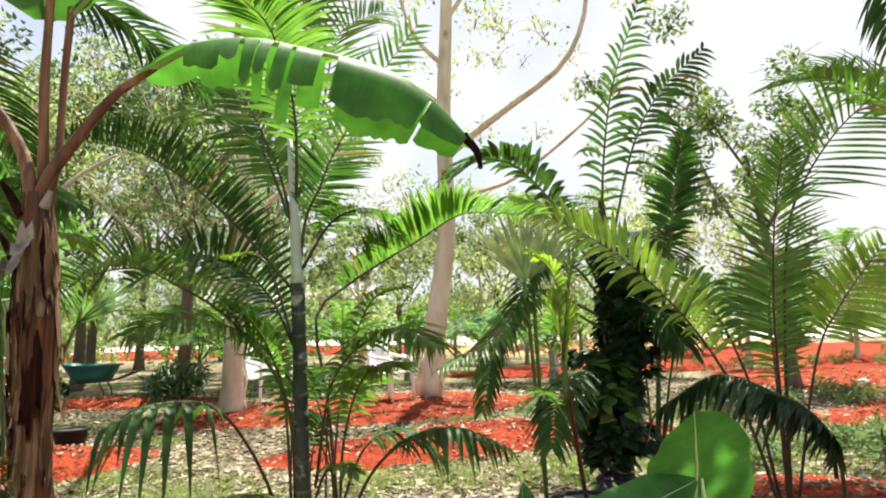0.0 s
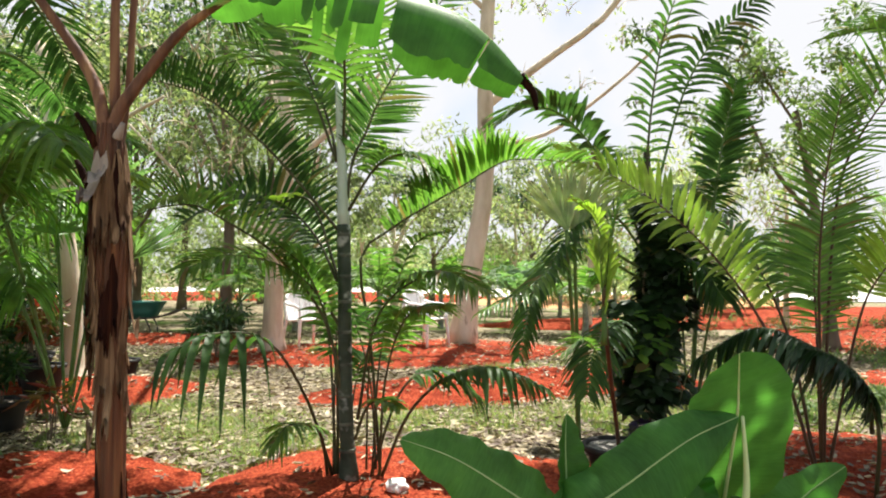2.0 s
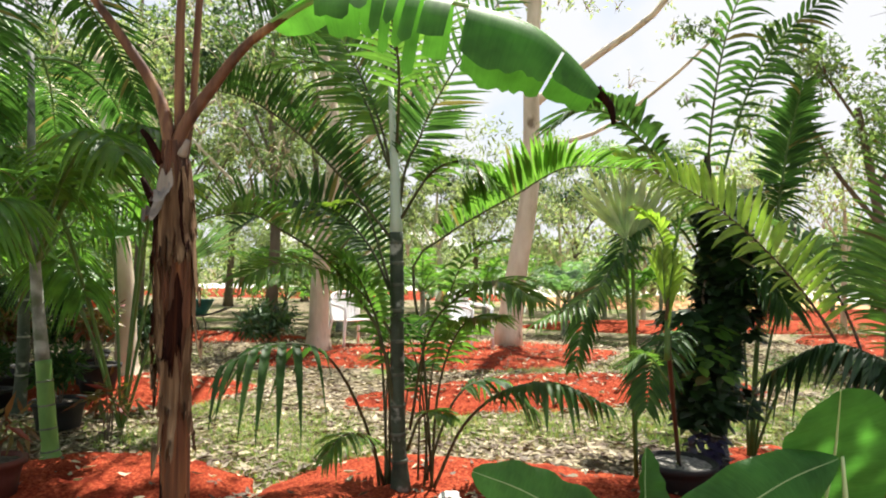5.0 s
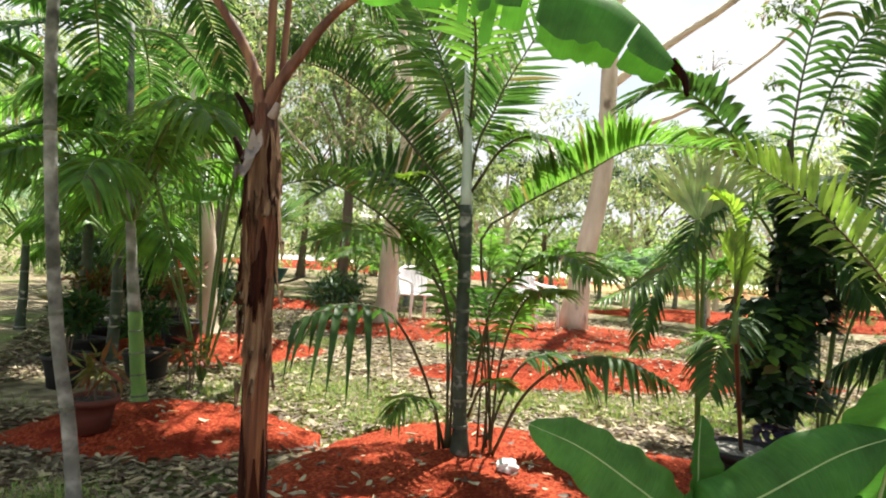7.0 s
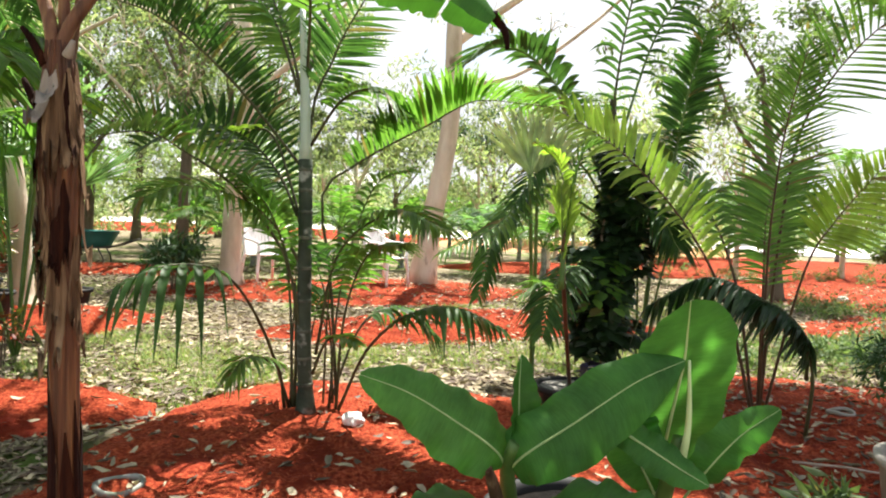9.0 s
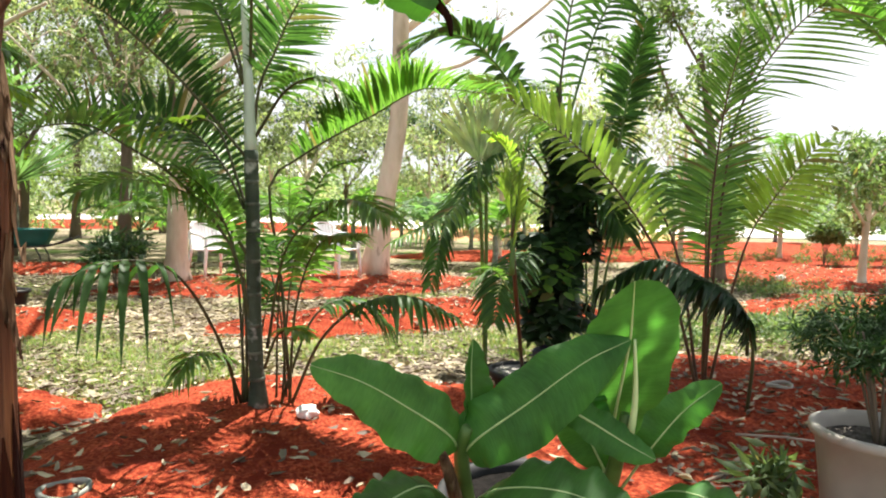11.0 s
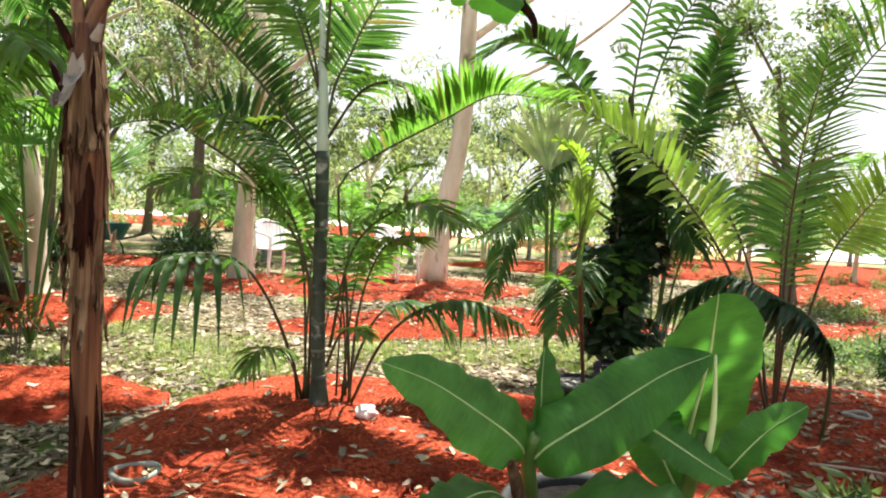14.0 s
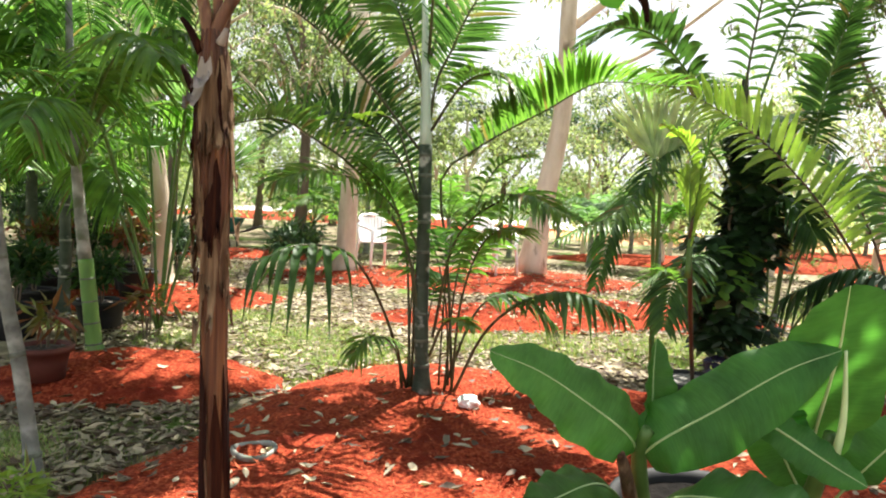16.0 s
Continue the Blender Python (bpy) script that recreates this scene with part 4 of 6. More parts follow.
def tall_ringed_palm():
    z0 = surface(3.25, 4.45)
    t = thing("tall_ringed_palm", (3.2, 4.45, z0 - 0.02), "thick dark green palm trunk with pale leaf scars", "palm")
    ringed_trunk(t, ((3.10, 4.45, z0 - 0.02), (3.14, 4.45, 0.5), (3.19, 4.45, 1.6), (3.21, 4.45, 3.0), (3.21, 4.45, 4.3)), 0.092, 0.074, M_DEEP_GREEN, rings=4, z_from=0.41, z_to=0.487, flare=1.35, ring_mat=M_RING, band=0.005)
    random_fronds(t, (3.21, 4.45, 4.3), 6, 2.2, 61, spread=(0.1, 0.9), leaflet=0.42, count=30, width=0.04, mat=M_PALM_DARK, az0=-75, az1=110, start=0.42)
    # extra fronds above the view, aimed only to shade beds and young bananas
    random_fronds(t, (3.21, 4.45, 4.3), 3, 2.9, 62, spread=(0.15, 0.4), leaflet=0.5, count=34, width=0.075, mat=M_PALM_DARK, az0=176, az1=220, start=0.20, arch=0.4)
    random_fronds(t, (3.21, 4.45, 4.3), 2, 1.7, 63, spread=(0.15, 0.4), leaflet=0.40, count=36, width=0.07, mat=M_PALM_DARK, az0=212, az1=232, start=0.35, arch=0.3)
    random_fronds(t, (3.21, 4.45, 4.3), 1, 2.0, 64, spread=(0.15, 0.35), leaflet=0.5, count=36, width=0.065, mat=M_PALM_DARK, az0=68, az1=125, start=0.25, arch=0.4)
    for i, c in enumerate((((3.2, 4.45, 4.3), (3.1, 4.8, 4.4), (3.02, 5.0, 3.7), (3.12, 5.0, 2.65)), ((3.2, 4.45, 4.3), (2.95, 4.8, 4.3), (2.78, 5.0, 3.6), (2.74, 5.0, 2.9)), ((3.2, 4.45, 4.3), (3.3, 4.8, 4.35), (3.32, 5.0, 3.9), (3.3, 5.0, 3.2)))):
        frond(t, c, 0.36, 34, 0.032, mat=M_PALM_DARK, seed=77 + i, droop=0.7)


tall_ringed_palm()


def fan_palm(at, leaves, size, seed, label, mat, half=62):
    """leaves: hub x, y, z and the way each fan points."""
    t = thing("fan_palm", (at[0], at[1], surface(*at)), label, "palm")
    rng = random.Random(seed)
    z0 = t.location.z
    for hub, way, face in leaves:
        hub = np.array(hub, float)
        v, f = [], []
        d0 = np.array(way, float)
        d0 /= np.linalg.norm(d0)
        side = np.cross(d0, np.array(face, float))
        side /= np.linalg.norm(side) + 1e-9
        nn = np.cross(side, d0)
        for k in range(13):
            a = radians(-half + 2 * half * k / 12)
            d = d0 * math.cos(a) + side * math.sin(a)
            w = -d0 * math.sin(a) + side * math.cos(a)
            L = size * (0.8 + 0.25 * math.cos(a)) * rng.uniform(0.85, 1.1)
            dr = rng.uniform(0.0, 0.12)
            o = len(v)
            for q in range(5):
                u = q / 4
                c = hub + d * L * u + nn * 0.06 * size * math.sin(k * 2.1) * u - np.array((0, 0, dr * L * u * u))
                ww = size * 0.036 * (0.45, 1, 1.0, 0.6, 0.05)[q]
                v.extend((c + w * ww + nn * ww * 0.55, c, c - w * ww + nn * ww * 0.55))
                if q:
                    b = o + 3 * (q - 1)
                    f.extend(((b, b + 1, b + 4, b + 3), (b + 1, b + 2, b + 5, b + 4)))
        ob = mesh_object("fan_leaf", np.array(v) - np.array(t.location), f, mat, t)
        tv, tf = tube_data(curve_points(local(t, ((at[0], at[1], z0 - 0.01), (np.array((at[0], at[1], z0)) + hub) / 2 + (0, 0, 0.08), hub)), 8), [0.013] * 9, 6)
        mesh_object("stalk", tv, tf, M_RACHIS, ob)
    return t


def spread_fans(at, height, n, seed):
    rng = random.Random(seed)
    out = []
    for i in range(n):
        a = 6.283 * (i + rng.uniform(-0.3, 0.3)) / n
        o = (math.cos(a), math.sin(a))
        r, h = height * rng.uniform(0.15, 0.4), height * rng.uniform(0.6, 1.0)
        out.append(((at[0] + o[0] * r, at[1] + o[1] * r, h), (o[0] * 0.8, o[1] * 0.8, 0.7), (o[0], o[1], 0.2)))
    return out


fan_palm((0.72, 5.75), [((0.59, 5.40, 1.60), (-0.30, 0.25, 1), (0.45, -1, 0.3)), ((0.66, 5.55, 1.58), (0.35, 0.2, 1), (0.3, -1, 0.2))], 0.50, 3, "fan palm with stiff pale green fan leaves", M_FAN, half=36)


def pot(name, at, r, h, mat, label, fill=M_POTSOIL, lip=0.02, z=None, taper=0.78):
    z0 = surface(*at) - 0.005 if z is None else z
    t = thing(name, (at[0], at[1], z0), label, "flower pot")
    prof = [(r * taper, 0), (r * (taper + 1) / 2, h * 0.5), (r, h - lip * 2), (r + lip, h - lip * 1.8), (r + lip * 1.1, h - 0.004), (r + lip * 0.7, h), (r - 0.004, h), (r - lip * 0.9, h - lip), (r * 0.93, h * 0.72)]
    v, f = [], []
    n = 36
    for rr, zz in prof:
        for k in range(n):
            a = 2 * math.pi * k / n
            v.append((rr * math.cos(a), rr * math.sin(a), zz))
    for j in range(len(prof) - 1):
        for k in range(n):
            f.append((j * n + k, j * n + (k + 1) % n, (j + 1) * n + (k + 1) % n, (j + 1) * n + k))
    f.append(tuple(range(n))[::-1])
    mesh_object("pot_wall", v, f, mat, t)
    rng = random.Random(int(at[0] * 100))
    v = [(0, 0, h * 0.88)]
    for j in range(1, 6):
        for k in range(n):
            a = 2 * math.pi * k / n
            v.append((math.cos(a) * r * 0.955 * j / 5, math.sin(a) * r * 0.955 * j / 5, h * 0.88 + rng.uniform(-0.008, 0.012) * (j < 5)))
    f = [(0, 1 + k, 1 + (k + 1) % n) for k in range(n)]
    for j in range(4):
        for k in range(n):
            f.append((1 + j * n + k, 1 + (j + 1) * n + k, 1 + (j + 1) * n + (k + 1) % n, 1 + j * n + (k + 1) % n))
    mesh_object("soil", v, f, fill, t)
    return t


def thin_palm():
    pot("low_tub", (0.93, 5.52), 0.21, 0.17, M_BLACK, "low black plastic tub filled with grey gravel", fill=M_GRAVEL)
    z0 = surface(0.93, 5.52) + 0.14
    t = thing("slender_palm", (0.93, 5.5, z0), "slender young palm with a yellowish sheath growing in a tub", "palm")
    tube("trunk", local(t, ((0.93, 5.5, z0), (0.78, 5.02, 0.8), (0.71, 4.8, 1.15), (0.73, 4.8, 1.3))), 0.013, 0.012, M_RACHIS_RED, t)
    tube("crownshaft", local(t, ((0.71, 4.8, 0.95), (0.715, 4.8, 1.2), (0.74, 4.8, 1.45))), 0.017, 0.010, M_RACHIS, t)
    fr = [
        (((0.71, 4.8, 0.85), (0.60, 4.75, 0.98), (0.48, 4.7, 0.92)), dict(length=0.16, count=18, width=0.012, mat=M_PALM)),
        (((0.715, 4.8, 1.0), (0.73, 4.8, 1.3), (0.78, 4.8, 1.65), (0.88, 4.8, 1.75)), dict(length=0.20, count=16, width=0.022, sweep=(1.4, 2.0), mat=M_PALM)),
        (((0.715, 4.8, 0.95), (0.70, 4.8, 1.25), (0.68, 4.78, 1.5)), dict(length=0.26, count=12, width=0.03, sweep=(1.6, 2.2))),
        (((0.73, 4.8, 1.4), (0.66, 4.8, 1.62), (0.55, 4.8, 1.72)), dict(length=0.2, count=16, width=0.026)),
    ]
    for i, (c, kw) in enumerate(fr):
        kw.setdefault("mat", M_PALM_LIGHT)
        frond(t, c, seed=600 + i, r=0.006, **kw)
    p = thing("purple_plant", (1.16, 5.85, surface(1.16, 5.85)), "small dark purple leafy plant beside the tub", "plant")
    vine_leaves(p, (1.16, 5.85), 0.11, surface(1.16, 5.85) + 0.04, 0.34, 220, 0.08, 8, M_PURPLE_LEAF, "leaves")
    tube("stem", ((0, 0, 0), (0.01, 0, 0.15), (0, 0, 0.3)), 0.012, 0.008, M_BARK_DARK, p)


thin_palm()

# ---- banana plants ----


def banana_leaf(parent, ctrl, width, hint, mat, seed, tears=(), sag=0.15, lift=0.25, n=40, rib=0.012, name="banana_leaf", wave=0.03, rib_from=0.0, blade_from=0.0, shape=0.8, bend=0.0, rib_mat=None, skip=(), lobe=0.0):
    """A broad leaf along the control points. tears: list of (from, to, extra sag, side) for the torn strips; wave: ripple of the edge."""
    rng = random.Random(seed)
    pts = curve_points(ctrl, n)
    tan = np.gradient(pts, axis=0)
    tan /= np.linalg.norm(tan, axis=1)[:, None] + 1e-9
    h = np.array(hint, float)
    verts, faces, uvs = [], [], []
    cols = 7
    cuts = sorted(set([blade_from, 1.0] + [c for tr in tears for c in tr[:2]]))
    for sd in (-1, 1):
        for a, b in zip(cuts, cuts[1:]):
            if any(abs(a - k[0]) < 1e-6 and abs(b - k[1]) < 1e-6 for k in skip):
                continue
            extra = sum(tr[2] for tr in tears if tr[3] in (sd, 0) and tr[0] <= a + 1e-6 and b <= tr[1] + 1e-6)
            steps = max(2, int((b - a) * n * 0.9))
            o = len(verts)
            ph = rng.uniform(0, 6)
            shrink = rng.uniform(0.86, 1.0) if tears else 1.0
            for i in range(steps + 1):
                s = a + (b - a) * i / steps
                k = min(n - 1e-6, s * n)
                q = int(k)
                p = pts[q] * (1 - k + q) + pts[min(n, q + 1)] * (k - q)
                T = tan[q]
                S = np.cross(T, h)
                S /= np.linalg.norm(S) + 1e-9
                U = np.cross(S, T)
                e = (s - blade_from) / (1 - blade_from)
                w = width * (max(0, math.sin(math.pi * min(1, e ** shape * 0.985 + 0.012)))) ** (0.35 if tears else 0.55) * shrink * (1 + lobe * math.sin(s * 7 + ph) + 0.5 * lobe * math.sin(s * 17 + 2 * ph))
                edge = 1.0
                if tears:
                    m = min(i, steps - i) / steps
                    edge = 0.95 + 0.05 * min(1, m * 8) - 0.05 * rng.random()
                for j in range(cols):
                    u = j / (cols - 1) * edge
                    ang = lift - (sag + extra) * u * 1.6
                    # the blade curves down away from the rib
                    x = w * u * (1 - 0.22 * max(0, (sag + extra)) * u)
                    z = w * (lift * u - (sag + extra) * u * u)
                    rip = wave * w * u * math.sin(s * 38 + ph + sd) * (0.4 + u)
                    c = p + S * sd * x + U * (z + rip) + T * bend * w * u * u
                    if extra or sag > 0.5:
                        c = c + np.array((0, 0, -1.0)) * extra * w * u * u * 0.6
                    verts.append(c)
                    uvs.append((s * 3.0, u))
                if i:
                    for j in range(cols - 1):
                        r0, r1 = o + (i - 1) * cols + j, o + i * cols + j
                        faces.append((r0, r0 + 1, r1 + 1, r1) if sd > 0 else (r0, r1, r1 + 1, r0 + 1))
    inv = np.array(parent.location)
    ob = mesh_object(name, np.array(verts) - inv, faces, mat, parent, uvs=uvs)
    i0 = int(rib_from * n)
    rp = pts[i0:]
    v, f = tube_data(rp - inv, [rib * (1 - 0.82 * i / (len(rp) - 1)) for i in range(len(rp))], 8)
    mesh_object("midrib", v, f, rib_mat or M_MIDRIB, ob)
    return ob


def sheath_strip(parent, axis, radius, ang, half, za, zb, mat, seed, peel=0.0, label=""):
    """A strip of old leaf sheath on a stem, between two heights; its lower end is ragged and may stand off."""
    rng = random.Random(seed)
    zs = axis[:, 2]
    v, f = [], []
    rows, cols = 14, 9
    jag = [rng.uniform(0, 0.9) ** 2 for _ in range(cols + 1)]
    twist = rng.uniform(-0.35, 0.35)
    for i in range(rows + 1):
        u = i / rows
        for k in range(cols + 1):
            c = k / cols * 2 - 1
            uu = min(1.0, u * (1 + jag[k] * 0.5))
            z = zb + (za - zb) * uu * (1 - 0.45 * jag[k] * u)
            a = ang + half * c * (1 - 0.6 * u ** 2) * min(1.0, 0.12 + 3.2 * u + 1.2 * jag[k] * u) + twist * u + 0.10 * noise.noise((u * 6, seed, c * 2))
            x, y = np.interp(z, zs, axis[:, 0]), np.interp(z, zs, axis[:, 1])
            r = radius(z) * (1.05 + 0.05 * noise.noise((a * 2.5, z * 7, seed))) + 0.003 + peel * max(0, u - 0.45) ** 1.5
            v.append((x + r * math.cos(a), y + r * math.sin(a), z))
    for i in range(rows):
        for k in range(cols):
            o = i * (cols + 1) + k
            f.append((o, o + 1, o + cols + 2, o + cols + 1))
    return mesh_object("sheath_flap", np.array(v) - np.array(parent.location), f, mat, parent, label)


def banana_plant():
    z0 = surface(-1.02, 3.15)
    t = thing("banana_plant", (-1.02, 3.15, z0 - 0.03), "banana plant with a brown fibrous stem and torn arching leaves", "banana plant")
    prof = [(0, 0.064), (0.12, 0.043), (0.35, 0.039), (0.6, 0.042), (0.70, 0.052), (0.80, 0.056), (0.89, 0.050), (0.95, 0.041), (1.0, 0.034)]
    pts = curve_points(((-1.01, 3.15, z0 - 0.03), (-1.02, 3.15, 0.4), (-1.03, 3.15, 0.95), (-1.045, 3.15, 1.38), (-1.05, 3.15, 1.77)), 90)
    v, f = [], []
    ns = 56

    def radius(z):
        return float(np.interp((z - z0) / (1.77 - z0), [c[0] for c in prof], [c[1] for c in prof]))

    for q, p in enumerate(pts):
        u = q / 90
        rag = 0.05 + 0.15 * float(np.interp(u, (0.55, 0.75, 0.95), (0, 1, 0.6)))
        for k in range(ns):
            a = 2 * math.pi * k / ns
            # overlapping sheaths: steps round the stem that wander along it
            st = (a * 3 / 6.283 + 0.5 * noise.noise((0.0, 0.0, p[2] * 1.5)) + 0.15 * noise.noise((math.cos(a) * 3, math.sin(a) * 3, p[2] * 6))) % 1.0
            rr = radius(p[2]) * (0.93 + 0.12 * st + rag * noise.noise((math.cos(a) * 5, math.sin(a) * 5, p[2] * 4.5)))
            v.append((p[0] + rr * math.cos(a) + 1.02, p[1] + rr * math.sin(a) - 3.15, p[2] - z0 + 0.03))
    for q in range(90):
        for k in range(ns):
            f.append((q * ns + k, q * ns + (k + 1) % ns, (q + 1) * ns + (k + 1) % ns, (q + 1) * ns + k))
    f.append(tuple(90 * ns + k for k in range(ns)))
    mesh_object("pseudostem", v, f, M_PSEUDO, t, smooth=False)
    # old sheaths: dark-stained ones round the foot, painted darker still for shade, brown ragged ones higher up, one
    # pale papery rag
    for i, (a, h, za, zb, m) in enumerate(((235, 0.55, 0.10, 0.78, M_SHEATH_DARK_SHADED), (300, 0.42, 0.10, 0.66, M_SHEATH_DARK_SHADED), (180, 0.6, 0.10, 0.95, M_SHEATH_DARK_SHADED), (20, 0.6, 0.10, 0.70, M_SHEATH_DARK_SHADED), (90, 0.8, 0.1, 0.9, M_SHEATH_DARK_SHADED), (335, 0.25, 0.16, 0.75, M_SHEATH_DARK_SHADED), (268, 0.12, 0.10, 0.60, M_SHEATH_DRY))):
        sheath_strip(t, pts, radius, radians(a), h, za, zb, m, i, 0.01)
    rng = random.Random(4)
    for i in range(34):
        zb = rng.uniform(1.12, 1.76)
        sheath_strip(t, pts, radius, radians(170 + 210 * ((i * 0.618) % 1)), rng.uniform(0.18, 0.5), zb - rng.uniform(0.14, 0.34), zb, (M_SHEATH_DRY, M_SHEATH_DRY, M_SHEATH_DARK_SHADED, M_SHEATH_DRY)[i % 4], 20 + i, rng.uniform(0.01, 0.07))
    sheath_strip(t, pts, radius, radians(250), 0.50, 1.52, 1.685, M_PAPER, 70, 0.10, "pale papery rag of dead sheath")
    sheath_strip(t, pts, radius, radians(285), 0.30, 1.58, 1.685, M_PAPER, 71, 0.12, "pale papery rag of dead sheath")
    for i, c in enumerate((((-1.08, 3.13, 1.70), (-1.115, 3.12, 1.77), (-1.14, 3.12, 1.80)), ((-1.085, 3.13, 1.55), (-1.12, 3.12, 1.63), (-1.135, 3.12, 1.66)), ((-1.01, 3.115, 1.725), (-0.995, 3.105, 1.745), (-0.985, 3.10, 1.765)))):
        tube("leaf_stub", local(t, c), 0.015, 0.007, M_SHEATH_DARK_SHADED if i < 2 else M_PAPER, t, n=6)
    pet = [((-1.045, 3.14, 1.66), (-1.03, 3.14, 1.79), (-0.94, 3.15, 1.93), (-0.84, 3.15, 2.05), (-0.72, 3.15, 2.135)),
           ((-1.055, 3.14, 1.66), (-1.07, 3.14, 1.80), (-1.12, 3.15, 1.93), (-1.22, 3.1, 2.1), (-1.36, 3.05, 2.3)),
           ((-1.05, 3.17, 1.66), (-1.05, 3.17, 1.82), (-1.05, 3.16, 2.09), (-1.04, 3.16, 2.4)),
           ((-1.04, 3.18, 1.68), (-1.02, 3.19, 1.9), (-1.015, 3.2, 2.15), (-1.0, 3.2, 2.35))]
    for i, c in enumerate(pet):
        tube("petiole", local(t, c), 0.022 if i < 2 else (0.018 if i < 3 else 0.010), 0.011, M_PETIOLE, t, n=14, sides=12, wobble=0.04, seed=i)
    banana_leaf(t, ((-0.76, 3.15, 2.115), (-0.61, 3.15, 2.19), (-0.46, 3.15, 2.205), (-0.32, 3.15, 2.18), (-0.05, 3.15, 2.10), (0.08, 3.15, 2.01), (0.20, 3.15, 1.87)), 0.105, (0, 0.22, 1), M_BANANA, 11,
                tears=((0.0, 0.15, 0.25, 0), (0.15, 0.275, 0.72, 0), (0.275, 0.335, 0.62, 0), (0.345, 0.40, 1.05, 0), (0.41, 0.455, 0.8, 0), (0.47, 0.505, 1.25, 0), (0.515, 0.56, 1.0, 0), (0.585, 0.83, 1.30, 0), (0.84, 0.97, 1.0, 0)), sag=0.35, lift=0.15, n=60, rib=0.013, wave=0.05, skip=((0.335, 0.345), (0.40, 0.41), (0.455, 0.47), (0.505, 0.515), (0.56, 0.585), (0.83, 0.84)))
    tube("dry_tip", local(t, ((0.17, 3.15, 1.90), (0.205, 3.14, 1.85), (0.215, 3.14, 1.80))), 0.016, 0.006, M_SHEATH_DARK_SHADED, t, "blackened withered leaf tip")
    banana_leaf(t, ((-1.36, 3.05, 2.3), (-1.55, 3.0, 2.45), (-1.85, 2.95, 2.5), (-2.15, 2.9, 2.35)), 0.2, (0, 0, 1), M_BANANA, 12, tears=((0.2, 0.4, 0.4, 0), (0.4, 0.7, 0.6, 0)), sag=0.3)
    banana_leaf(t, ((-1.04, 3.16, 2.4), (-1.1, 3.05, 2.7), (-1.3, 2.7, 2.95), (-1.6, 2.2, 2.95)), 0.26, (0, -0.5, 1), M_BANANA, 13, tears=((0.3, 0.6, 0.3, 0),), sag=0.3)
    banana_leaf(t, ((-1.0, 3.2, 2.33), (-0.92, 3.2, 2.41), (-0.8, 3.18, 2.45), (-0.62, 3.15, 2.43)), 0.10, (0, -0.3, 1), M_BANANA, 14, sag=0.35)
    banana_leaf(t, ((-1.05, 3.18, 2.3), (-1.1, 3.1, 2.75), (-1.15, 2.8, 3.15), (-1.2, 2.3, 3.3), (-1.25, 1.8, 3.2)), 0.27, (0, -0.3, 1), M_BANANA, 15, sag=0.2)


banana_plant()


